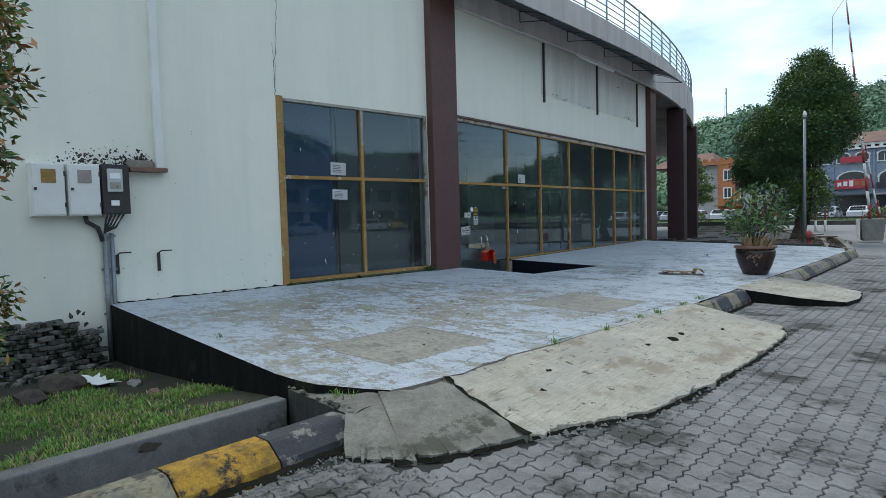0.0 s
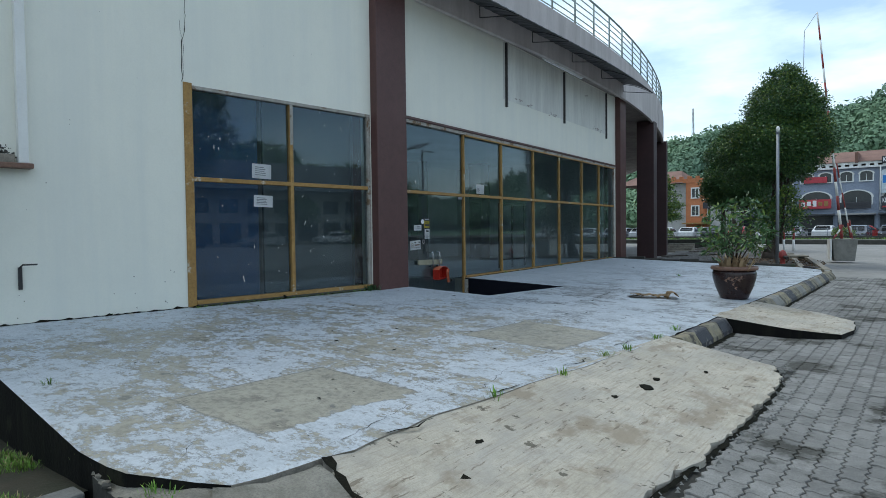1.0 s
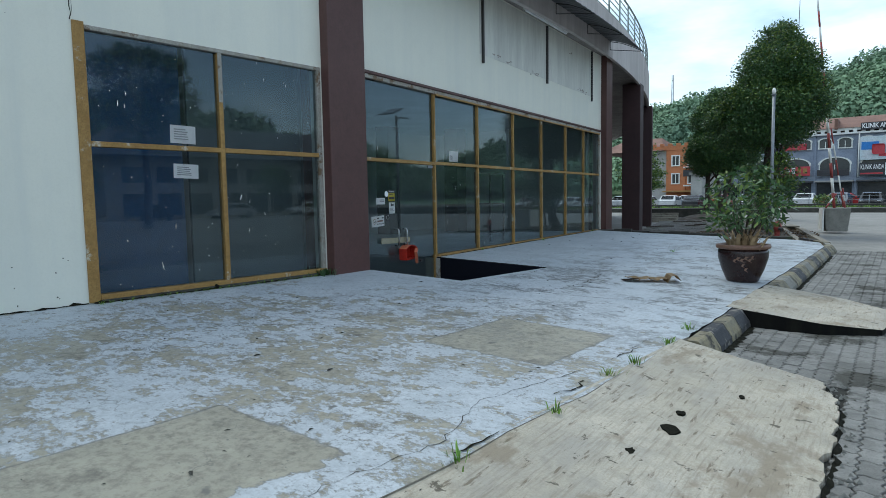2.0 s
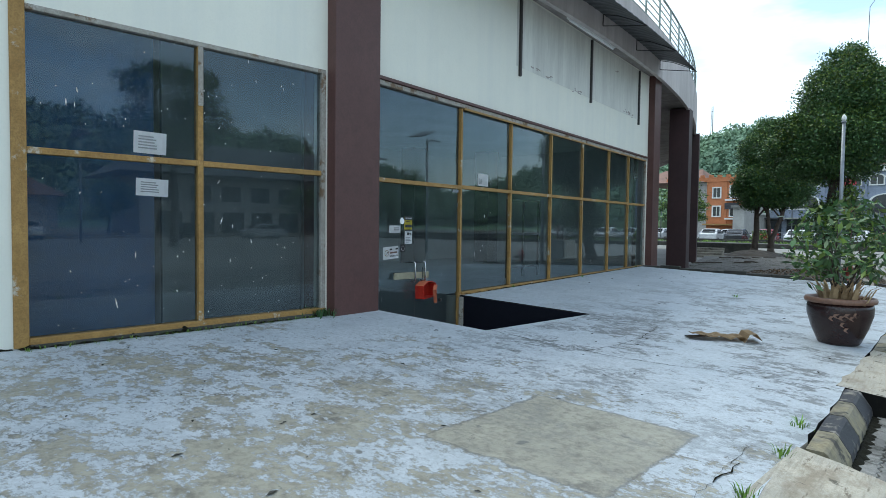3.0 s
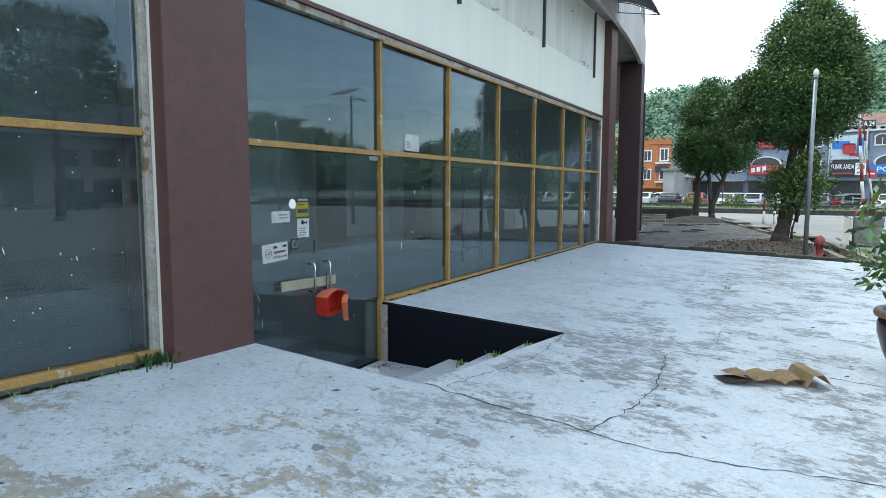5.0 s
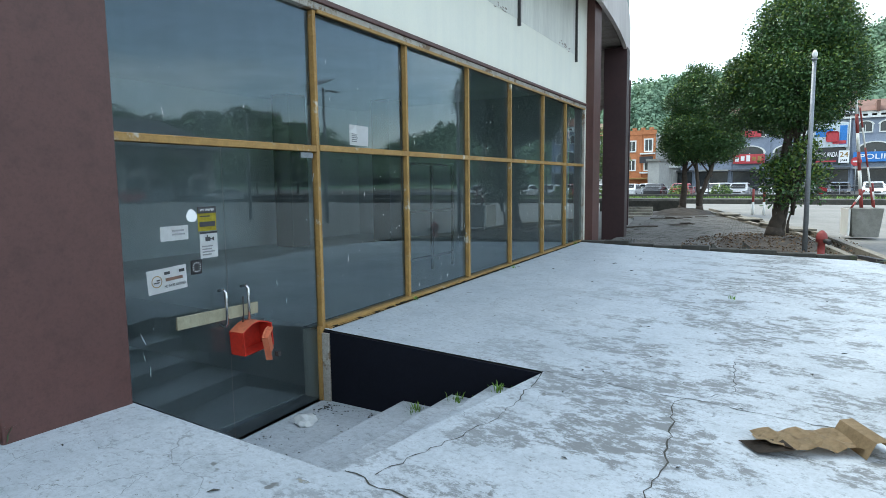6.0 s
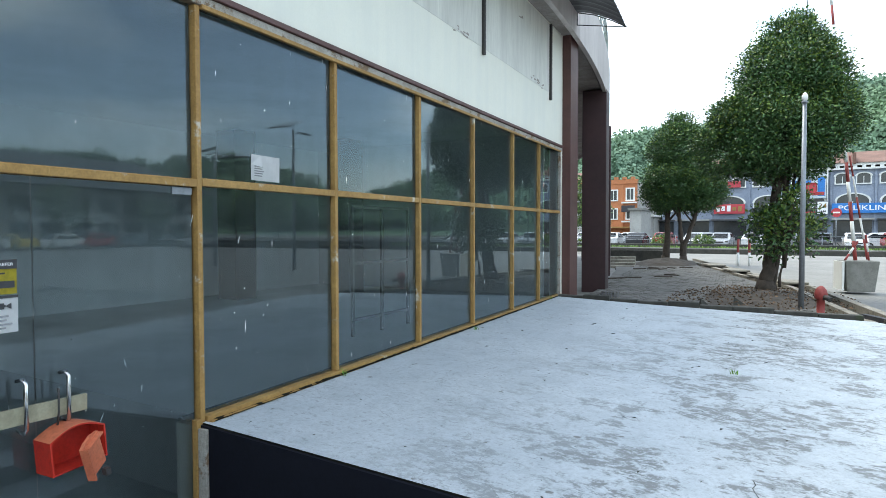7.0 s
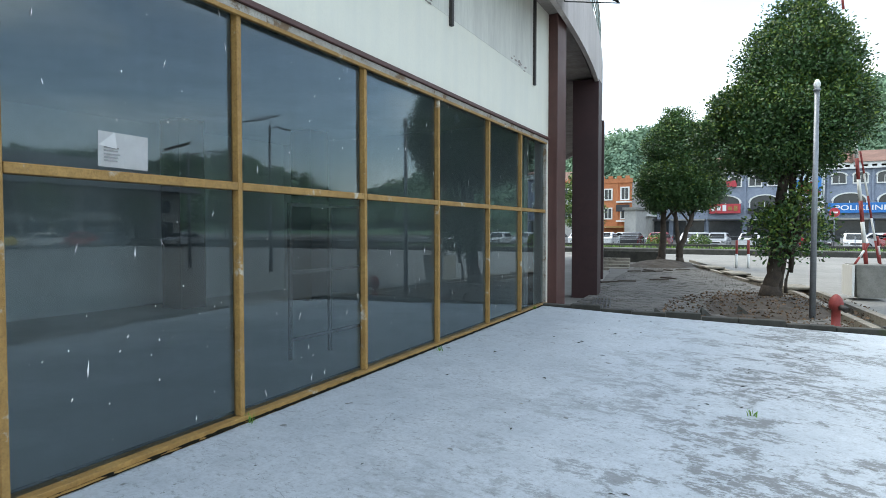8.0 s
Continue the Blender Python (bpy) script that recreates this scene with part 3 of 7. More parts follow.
for k, (x0, z1) in enumerate(((-7.55, -0.14), (-7.02, 0.015), (-6.62, 0.17))):
    bm = bmesh.new()
    box(bm, x0, -6.10, 10.02, 12.14, (-0.30, -0.14, 0.015)[k], z1, 0.008)
    part("step", bm, TERRACE, entry_steps)
for y0 in (9.955,):
    bm = bmesh.new()
    slab(bm, [(-8.42, y0), (-6.44, y0 + 0.03), (-6.44, y0 + 0.055), (-8.42, y0 + 0.025)], lambda x, y: terr(x) - 0.01, 0.75)
    setting(part("reveal_wall", bm, BLACK), "black painted side wall of the sunken doorway", "wall")


# ---- building ----
def facade_wall(name, line, y0, y1, openings, z0, z1, label):
    """A wall 0.25 thick along a facade line with rectangular openings (ya, yb, za, zb)."""
    bm = bmesh.new()
    k = math.sqrt(1 + line[2] ** 2)
    cur = y0
    for ya, yb, za, zb in openings:
        if ya > cur:
            box(bm, (cur - y0) * k, (ya - y0) * k, 0, 0.25, z0, z1)
        if za > z0:
            box(bm, (ya - y0) * k, (yb - y0) * k, 0, 0.25, z0, za)
        box(bm, (ya - y0) * k, (yb - y0) * k, 0, 0.25, zb, z1)
        cur = yb
    if y1 > cur:
        box(bm, (cur - y0) * k, (y1 - y0) * k, 0, 0.25, z0, z1)
    ob = part(name, bm, WALL)
    ob.matrix_world = wall_pose(line, y0)
    return setting(ob, label, "wall")


W1, W2 = (5.83, 9.14), (9.95, 21.78)
facade_wall("wall_west", BAY1, -8.0, 9.25, [(W1[0], W1[1], 0.44, 3.53)], -0.6, 7.2, "off-white painted rendered wall with fine cracks")
facade_wall("wall_west_far", BAY2, 9.3, 21.95, [(W2[0], 12.12, -0.30, 3.60), (12.12, W2[1], 0.40, 3.60)], -0.6, 6.4, "off-white painted rendered wall above the shop windows")

bm = bmesh.new()
box(bm, -8.85, -8.21, 9.17, 9.95, -0.35, 7.0, 0.012)
column = tagged(part("column", bm, MAROON), "maroon painted rectangular concrete column between the windows", "column", "maroon columns")
bm = bmesh.new()
box(bm, -9.6, -9.0, 21.9, 22.4, -0.6, 6.1, 0.012)
tagged(part("column", bm, MAROON), "maroon painted column at the end of the glazing", "column", "maroon columns")
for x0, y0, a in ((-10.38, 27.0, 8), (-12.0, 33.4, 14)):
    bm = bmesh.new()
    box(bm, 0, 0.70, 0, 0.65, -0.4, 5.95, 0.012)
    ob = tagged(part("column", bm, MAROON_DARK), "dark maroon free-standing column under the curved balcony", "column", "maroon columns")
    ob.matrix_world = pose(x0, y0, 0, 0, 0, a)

RC, RR = (-70.3, 14.0), 62.0


def ring(s, r=0.0):
    """The plan of the curved balcony: a straight run up to y = 14, then an arc; r metres out from its face."""
    if s < 14.0:
        return (-8.3 + r + (14 - s) * 0.012, s)
    a = (s - 14.0) / RR
    return (RC[0] + (RR + r) * math.cos(a), RC[1] + (RR + r) * math.sin(a))


SS = [9.96 + 0.75 * k for k in range(60)]


def ring_band(name, prof, material, label, s_list=SS):
    """A band of the balcony with the profile prof, a closed outline of (out, z)."""
    vs, fs = [], []
    n = len(prof)
    for s in s_list:
        for r, z in prof:
            x, y = ring(s, r)
            vs.append((x, y, z))
    for i in range(len(s_list) - 1):
        for k in range(n):
            a, b = i * n + k, i * n + (k + 1) % n
            fs.append((a, b, b + n, a + n))
    fs.append(tuple(range(n))[::-1])
    fs.append(tuple(range(len(vs) - n, len(vs))))
    ob = raw(name, vs, fs, material)
    return setting(ob, label, "balcony")


ring_band("balcony_fascia", [(0, 5.88), (0, 7.2), (-0.18, 7.2), (-0.18, 6.05), (-0.10, 5.88)], FASCIA, "stained grey-pink curved concrete balcony edge")
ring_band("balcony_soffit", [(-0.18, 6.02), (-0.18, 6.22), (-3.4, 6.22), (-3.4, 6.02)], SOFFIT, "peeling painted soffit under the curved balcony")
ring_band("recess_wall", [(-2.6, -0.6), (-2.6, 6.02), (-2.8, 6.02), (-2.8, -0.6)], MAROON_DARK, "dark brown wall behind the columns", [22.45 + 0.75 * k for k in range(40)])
ring_band("recess_floor", [(0.1, -0.32), (0.1, -0.06), (-2.6, -0.06), (-2.6, -0.32)], OLD_PAVE, "dusty walkway floor behind the columns", [22.6 + 0.75 * k for k in range(40)])

railing = thing("balcony_railing", "grey-green tubular steel railing on the curved balcony", "railing")
for k in range(26):
    s = 10.2 + 1.45 * k
    bm = bmesh.new()
    x, y = ring(s, -0.09)
    tube(bm, [(x, y, 7.18), (x, y, 8.26)], 0.028, 8)
    part("post", bm, RAIL, railing)
for z, r in ((8.26, 0.03), (8.06, 0.016), (7.87, 0.016), (7.68, 0.016), (7.48, 0.016), (7.32, 0.016)):
    bm = bmesh.new()
    tube(bm, [(*ring(10.2 + 0.6 * k, -0.09), z) for k in range(61)], r, 6)
    part("rail", bm, RAIL, railing)

# roof and dark inside that close the building
boxpart_roof = bmesh.new()
box(boxpart_roof, -60, -9.48, -8.0, 21.5, 6.3, 6.5)
setting(part("roof_slab", boxpart_roof, CONC_GREY), "concrete roof slab of the building", "roof")
bm = bmesh.new()
box(bm, -22, -8.82, -8.0, 21.7, -0.5, -0.302)
slab(bm, [(-16, 12.3), (-8.84, 12.3), (-9.47, 21.7), (-16, 21.7)], 0.39, 0.69)
setting(part("inside_floor", bm, GREY_IN), "dusty grey floor inside the empty shop", "floor")
bm = bmesh.new()
box(bm, -16.3, -16.0, -8.0, 22.0, -0.3, 6.3)
box(bm, -16.0, -9.6, 21.7, 21.85, -0.3, 6.3)
box(bm, -16.0, -8.95, 9.3, 9.42, -0.3, 6.3)
box(bm, -16.0, -9.2, -8.0, -7.8, -0.3, 6.3)
setting(part("inside_wall", bm, GREY_IN), "grey walls of the empty shop", "wall")
bm = bmesh.new()
box(bm, -16.0, -9.46, -7.8, 21.7, 3.95, 4.1)
setting(part("ceiling", bm, GREY_IN), "grey ceiling of the empty shop", "ceiling")


# ---- glazing ----
def pane(name, b, parent, label=""):
    """A pane of tinted glass: the tint and gloss lie on its outer face, the other faces are clear."""
    ob = boxpart(name, b, GLASS, parent, label)
    ob.data.materials.append(CLEAR)
    for f in ob.data.polygons:
        f.material_index = 0 if f.normal.y < -0.5 else 1
    ob.visible_shadow = False
    return ob


def bar(name, b, material, parent, label=""):
    return boxpart(name, b, material, parent, label, bevel=0.006)


k2 = math.sqrt(1 + BAY2[2] ** 2)
window_1 = thing("window_1", "four-pane tinted shop window with chipped ochre wooden frame", "window", at=wall_pose(BAY1, W1[0]))
L1 = (W1[1] - W1[0]) * 1.0034
bar("frame", (0, 0.12, -0.02, 0.10, 0.44, 3.56), OCHRE, window_1, "broad peeling ochre jamb")
bar("frame", (L1 - 0.06, L1, -0.015, 0.10, 0.50, 3.53), FRAME_GREY, window_1, "bare grey jamb")
bar("frame", (0.12, L1 - 0.06, -0.015, 0.10, 3.48, 3.53), FRAME_GREY, window_1, "bare grey head")
bar("window_sill", (0.12, L1, -0.03, 0.12, 0.44, 0.52), OCHRE, window_1, "chipped ochre sill")
bar("mullion", (1.68, 1.74, -0.012, 0.09, 0.52, 3.48), OCHRE, window_1)
bar("transom", (0.12, 1.68, -0.010, 0.09, 2.20, 2.26), OCHRE, window_1)
bar("transom", (1.74, L1 - 0.06, -0.010, 0.09, 2.20, 2.26), OCHRE, window_1)
bar("sill_board", (0.12, L1, -0.055, -0.031, 0.425, 0.465), CONC_DARK, window_1, "rotten dark sill board")
bar("mullion_cap", (1.682, 1.738, -0.017, -0.013, 2.85, 3.48), FRAME_GREY, window_1, "bare grey strip")
for x0, x1 in ((0.12, 1.68), (1.74, L1 - 0.06)):
    for z0, z1 in ((0.52, 2.20), (2.26, 3.48)):
        pane("pane", (x0, x1, 0.04, 0.048, z0, z1), window_1)

MULL = [12.145, 13.82, 15.53, 17.18, 18.86, 20.32, 21.74]
window_2 = thing("window_2", "long two-row tinted shop window with ochre wooden bars", "window", at=wall_pose(BAY2, 12.145))
LM = [(y - 12.145) * k2 for y in MULL]
for i, s in enumerate(LM):
    last = i == len(LM) - 1
    bar("mullion", (s - 0.023, s + 0.023, -0.012, 0.06, -0.30 if i == 0 else 0.47, 3.53), FRAME_GREY if last else OCHRE, window_2, "bare grey mullion" if last else "")
bar("head", (-2.24, LM[-1] + 0.04, -0.03, 0.10, 3.532, 3.60), FRAME_GREY, window_2, "flaking grey-brown head")
bar("head_bead", (0.026, LM[-1] - 0.03, -0.036, -0.002, 3.505, 3.540), OCHRE, window_2, "ochre bead under the head")
bar("sill_board", (0.03, LM[-1] + 0.02, -0.072, -0.036, 0.385, 0.435), OCHRE, window_2, "worn lower sill board")
bar("lower_post", (-0.072, -0.027, -0.025, 0.028, -0.30, 0.46), OCHRE, window_2, "ochre post beside the door")
bar("lower_jamb", (-0.066, -0.036, -0.11, -0.027, -0.30, 0.40), FRAME_GREY, window_2, "pale flaking jamb beside the steps")
bar("head_trim", (-2.24, LM[-1] + 0.06, -0.055, -0.002, 3.602, 3.65), MAROON, window_2, "thin flaking maroon drip strip")
bar("window_sill", (0.026, LM[-1] + 0.04, -0.035, 0.11, 0.40, 0.468), OCHRE, window_2, "chipped ochre sill")
bar("inner_sill", (0.03, LM[-1], 0.115, 0.30, 0.402, 0.412), BOARD_IN, window_2, "dusty grey inner sill")
for a, b in zip(LM, LM[1:]):
    bar("transom", (a + 0.026, b - 0.026, -0.012, 0.09, 2.20, 2.26), OCHRE, window_2)
    for z0, z1 in ((0.468, 2.20), (2.26, 3.532)):
        pane("pane", (a + 0.026, b - 0.026, 0.04, 0.048, z0, z1), window_2)

door_1 = thing("door_1", "pair of frameless tinted glass doors below a tinted top light", "door", at=wall_pose(BAY2, 12.145))
bar("transom", (-2.24, -0.026, -0.014, 0.09, 2.19, 2.25), OCHRE, door_1)
pane("top_light", (-2.24, -0.026, 0.04, 0.048, 2.25, 3.532), door_1)
for x0, x1 in ((-2.22, -1.176), (-1.168, -0.04)):
    pane("leaf", (x0, x1, 0.03, 0.042, -0.285, 2.185), door_1, "frameless tinted glass leaf")
for x in (-1.27, -1.03):
    bm = bmesh.new()
    tube(bm, [(x, 0.03, 1.02), (x, -0.03, 1.035), (x, -0.055, 1.01), (x, -0.055, 0.75), (x, -0.03, 0.725), (x, 0.03, 0.74)], 0.012, 8)
    part("handle", bm, STEEL, door_1, "chrome pull handle")
boxpart("closer_plate", (-0.22, -0.05, 0.015, 0.028, 2.13, 2.18), METAL, door_1, "small steel patch fitting")

lamp = thing("tube_light", "dirty white batten light fitting under the balcony", "light fitting", at=wall_pose(BAY2, 15.6))
boxpart("housing", (0, 2.6, -0.34, -0.24, 5.90, 5.985), WHITE, lamp, bevel=0.01)
boxpart("tube", (0.05, 2.55, -0.32, -0.27, 5.86, 5.898), PAPER, lamp, bevel=0.01)
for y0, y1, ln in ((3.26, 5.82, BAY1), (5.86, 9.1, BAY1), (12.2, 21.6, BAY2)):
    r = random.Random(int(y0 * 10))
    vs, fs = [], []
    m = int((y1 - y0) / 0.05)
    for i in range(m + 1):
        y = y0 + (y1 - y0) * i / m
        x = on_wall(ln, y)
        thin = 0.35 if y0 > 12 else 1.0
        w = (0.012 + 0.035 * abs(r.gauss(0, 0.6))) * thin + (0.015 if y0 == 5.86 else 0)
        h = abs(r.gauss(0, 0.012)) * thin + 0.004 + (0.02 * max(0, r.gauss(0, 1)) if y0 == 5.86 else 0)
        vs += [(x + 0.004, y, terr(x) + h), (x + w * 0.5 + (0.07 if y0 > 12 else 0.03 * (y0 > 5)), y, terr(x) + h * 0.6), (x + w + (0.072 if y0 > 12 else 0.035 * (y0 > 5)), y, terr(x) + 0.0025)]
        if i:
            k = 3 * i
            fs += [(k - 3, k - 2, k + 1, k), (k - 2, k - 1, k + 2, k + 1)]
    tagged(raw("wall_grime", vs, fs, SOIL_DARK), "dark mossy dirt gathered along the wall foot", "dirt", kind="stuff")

# awning of ribbed sheet under the balcony edge
awning = thing("awning", "dark ribbed sheet awning on thin steel brackets", "awning")
vs, fs = [], []
AW = [9.2 + 0.1 * k for k in range(125)]
for i, s in enumerate(AW):
    for q in range(7):
        u = q / 6
        x, y = ring(s, -0.02 + 1.0 * u)
        z = 6.36 - 0.42 * u ** 1.6 + 0.008 * math.sin(i * 2.1)
        vs.append((x, y, z))
        vs.append((x, y, z - 0.012))
n = 14
for i in range(len(AW) - 1):
    for q in range(6):
        a = i * n + q * 2
        fs += [(a, a + 2, a + n + 2, a + n), (a + 1, a + n + 1, a + n + 3, a + 3)]
    fs += [(i * n, i * n + n, i * n + n + 1, i * n + 1), (i * n + 12, i * n + 13, i * n + n + 13, i * n + n + 12)]
fs += [(q * 2, q * 2 + 1, q * 2 + 3, q * 2 + 2) for q in range(6)]
last = (len(AW) - 1) * n
fs += [(last + q * 2, last + q * 2 + 2, last + q * 2 + 3, last + q * 2 + 1) for q in range(6)]
SHEET = mat("smoky_sheet", (0.10, 0.105, 0.11), (0.07, 0.072, 0.078), 1.5, 0.45, 0.1, 30)
raw("sheet", vs, fs, SHEET, awning)
for k in range(-1, 5):
    s = 12.45 + 2.28 * k
    bm = bmesh.new()
    tube(bm, [(*ring(s, 0.01), 6.33), (*ring(s, 0.35), 6.24), (*ring(s, 0.7), 6.08), (*ring(s, 1.0), 5.91)], 0.010, 6)
    tube(bm, [(*ring(s, 0.01), 6.08), (*ring(s, 1.0), 5.91)], 0.010, 6)
    tube(bm, [(*ring(s, 0.01), 6.33), (*ring(s, 0.01), 6.08)], 0.010, 6)
    part("bracket", bm, DARK_METAL, awning)

# bars and marks of the removed sign
for y, z0 in ((14.06, 4.44), (17.5, 4.51), (20.95, 4.47)):
    bm = bmesh.new()
    box(bm, -0.03, 0.03, -0.05, -0.001, z0, 5.98, 0.004)
    ob = tagged(part("sign_bar", bm, DARK_METAL), "black steel upright of a removed sign on the wall", "bar", "sign bars")
    ob.matrix_world = wall_pose(BAY2, y)
bm = bmesh.new()
box(bm, 0, 7.0, -0.004, 0.02, 4.62, 5.98)
ob = setting(part("wall_panel", bm, WALL_OLD), "greyed weathered panel where a sign was removed", "wall")
ob.matrix_world = wall_pose(BAY2, 13.95)
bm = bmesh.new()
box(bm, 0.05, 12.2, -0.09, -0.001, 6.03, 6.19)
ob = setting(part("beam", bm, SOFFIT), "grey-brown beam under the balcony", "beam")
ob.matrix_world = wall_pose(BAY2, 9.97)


# ---- ramps, kerbs, drain ----
FRONT = [(-3.17, 3.6), (-3.19, 3.85), (-3.23, 4.6), (-3.15, 5.5), (-3.07, 6.4), (-3.0, 7.7), (-2.93, 8.5)]
OUTER = [(-2.22, 3.38), (-2.08, 3.78), (-1.79, 4.32), (-1.67, 5.5), (-1.62, 6.6), (-1.64, 7.7), (-1.8, 8.42)]


def along(line, s):
    """The place at the fraction s of a polyline with evenly spread joints."""
    q = min(max(s, 0.0), 0.99999) * (len(line) - 1)
    i = int(q)
    return Vector(line[i]).lerp(Vector(line[i + 1]), q - i)


def ramp_z(x, y):
    s = (y - 3.45) / 5.0
    a, b = along(FRONT, s), along(OUTER, s)
    u = min(max((x - a.x) / (b.x - a.x), 0.0), 1.0)
    return 0.2225 - 0.19 * u ** 0.9


rng = random.Random(9)
vs, fs = [], []
NS, NU = 130, 20
for i in range(NS + 1):
    s = i / NS
    a, b = along(FRONT, s), along(OUTER, s)
    b += Vector((0.07 * noise.noise(Vector((s * 14, 1, 0))) + 0.035 * noise.noise(Vector((s * 47, 2, 0))) + rng.uniform(-0.012, 0.012), rng.uniform(-0.01, 0.01)))
    for k in range(NU + 1):
        p = a.lerp(b, k / NU)
        if i in (0, NS) and k:
            p.y += rng.uniform(-0.02, 0.02)
        z = 0.2225 - 0.19 * (k / NU) ** 0.9 + min(1, k / 4) * 0.007 * noise.noise(Vector((p.x * 2.2, p.y * 2.2, 0))) + min(1, k / 4) * 0.003 * noise.noise(Vector((p.x * 9, p.y * 9, 0)))
        vs.append((p.x, p.y, z))
    vs.append((b.x + 0.004, b.y, -0.04))
n = NU + 2
for i in range(NS):
    for k in range(NU + 1):
        fs.append((i * n + k, i * n + k + 1, i * n + n + k + 1, i * n + n + k))
for i in (0, NS):
    base = len(vs)
    row = [i * n + k for k in range(NU + 1)]
    vs += [(vs[r][0], vs[r][1], -0.04) for r in row]
    for k in range(NU):
        fs.append((row[k], base + k, base + k + 1, row[k + 1]))
setting(raw("ramp", vs, fs, RAMP), "cracked sandy concrete ramp laid against the terrace", "ramp")
def lumpy(name, top, foot, z0, z1, material, label, amp, seed, ns=26, nu=14, jag=1.0):
    """An uneven concrete wedge between a top line and a foot line, with a skirt down to the ground."""
    r = random.Random(seed)
    vs, fs = [], []
    for i in range(ns + 1):
        a, b = along(top, i / ns), along(foot, i / ns)
        jit = Vector((r.uniform(-0.035, 0.035), r.uniform(-0.03, 0.03)))
        for k in range(nu + 1):
            u = k / nu
            p = a.lerp(b, u) + jit * max(0.0, u - 0.75) * 4 * jag
            q = Vector((p.x * 3.1, p.y * 3.1, seed))
            vs.append((p.x, p.y, z0 + (z1 - z0) * u ** 1.25 + amp * noise.noise(q) * min(1, 4 * (1 - u)) + 0.35 * amp * noise.noise(q * 3.3)))
        vs.append((b.x + jit.x * jag, b.y + jit.y * jag, -0.04))
    n = nu + 2
    for i in range(ns):
        for k in range(nu + 1):
            fs.append((i * n + k, i * n + k + 1, i * n + n + k + 1, i * n + n + k))
    for i in (0, ns):
        base = len(vs)
        row = [i * n + k for k in range(nu + 1)]
        vs += [(vs[q][0], vs[q][1], -0.2) for q in row]
        for k in range(nu):
            fs.append((row[k], base + k, base + k + 1, row[k + 1]))
    return setting(raw(name, vs, fs, material), label, "ramp")


lumpy("broken_apron", [(-3.30, 3.02), (-3.2, 3.16), (-3.13, 3.55)], [(-2.62, 2.60), (-2.40, 2.92), (-2.25, 3.34)], 0.215, 0.03, RAMP_OLD, "broken stained concrete apron at the terrace corner", 0.035, 3)
lumpy("broken_apron", [(-3.26, 2.68), (-3.24, 2.86), (-3.26, 3.06)], [(-2.96, 2.40), (-2.80, 2.46), (-2.56, 2.63)], 0.195, 0.02, RAMP_OLD, "small tilted concrete wedge beside the drain", 0.02, 5)


rubble = lumpy("corner_rubble", [(-4.6, 2.92), (-4.0, 2.98), (-3.22, 3.16)], [(-4.55, 2.84), (-3.85, 2.75), (-3.18, 2.66)], 0.205, 0.165, RAMP_OLD, "bare broken concrete at the terrace corner where the paint layer broke off", 0.035, 8, 40, 10, 0.25)
rubble.data.materials.append(CONC_DARK)
for v in rubble.data.vertices:
    if v.co.z < -0.03:
        v.co.z = -0.45
# steep faces take the dirty dark concrete, which also paints in their deep shade
for f in rubble.data.polygons:
    if abs(f.normal.z) < 0.5:
        f.material_index = 1
rng = random.Random(314)
for k in range(46):
    u = rng.random()
    top_edge = k % 2 == 0
    a, b = ((-4.5, 2.86), (-3.2, 2.69)) if top_edge else ((-4.3, 2.91), (-3.25, 3.12))
    s = rng.uniform(0.008, 0.026)
    x, y = a[0] + (b[0] - a[0]) * u + rng.gauss(0, 0.02), a[1] + (b[1] - a[1]) * u + rng.gauss(0, 0.015)
    bm = bmesh.new()
    bmesh.ops.create_icosphere(bm, subdivisions=1, radius=s)
    for v in bm.verts:
        v.co = Vector((v.co.x * rng.uniform(0.7, 1.6), v.co.y * rng.uniform(0.6, 1.3), v.co.z * rng.uniform(0.4, 0.9)))
    ob = part("stone", bm, CONC_DARK if rng.random() < 0.7 else CONC, rubble)
    ob.location = (x, y, 0.2 if not top_edge else 0.185)


def gap(line, w, seed, label="dark mossy gap filled with grit", lift=0.002):
    """A ragged dark strip of dirt on the paving along a line."""
    r = random.Random(seed)
    path = jagged(line, 0.045, 0.012, r, False)
    vs, fs = [], []
    for i, (x, y) in enumerate(path):
        a, b = Vector(path[max(i - 1, 0)]), Vector(path[min(i + 1, len(path) - 1)])
        d = (b - a).normalized()
        h = w * r.uniform(0.25, 1.3)
        vs += [(x + d.y * h, y - d.x * h, lift), (x - d.y * w * 0.4, y + d.x * w * 0.4, lift + 0.018)]
        if i:
            fs.append((2 * i - 2, 2 * i, 2 * i + 1, 2 * i - 1))
    tagged(raw("mossy_gap", vs, fs, SOIL_DARK), label, "dirt", kind="stuff")


gap([(-1.8, 8.44), (-1.62, 7.7), (-1.60, 6.6), (-1.65, 5.5), (-1.77, 4.32), (-2.06, 3.76), (-2.2, 3.38)][::-1], 0.022, 1)
gap([(-2.22, 3.32), (-2.38, 2.90), (-2.60, 2.58), (-2.84, 2.44), (-3.03, 2.40)][::-1], 0.02, 2)
gap([(-3.085, 2.5), (-3.085, -2.0)][::-1], 0.05, 3)
gap([(-2.60, 12.8), (-2.60, 20.0)], 0.04, 4)
gap([(-2.66, 8.6), (-2.66, 10.4)], 0.05, 5)
bm = bmesh.new()
out = jagged([(-2.96, 10.48), (-1.97, 10.46), (-1.45, 10.72), (-1.36, 11.3), (-1.42, 12.15), (-1.9, 12.5), (-2.86, 12.7)], 0.2, 0.02, rng)
slab(bm, out, lambda x, y: 0.215 - 0.105 * (x + 2.9), 0.25)
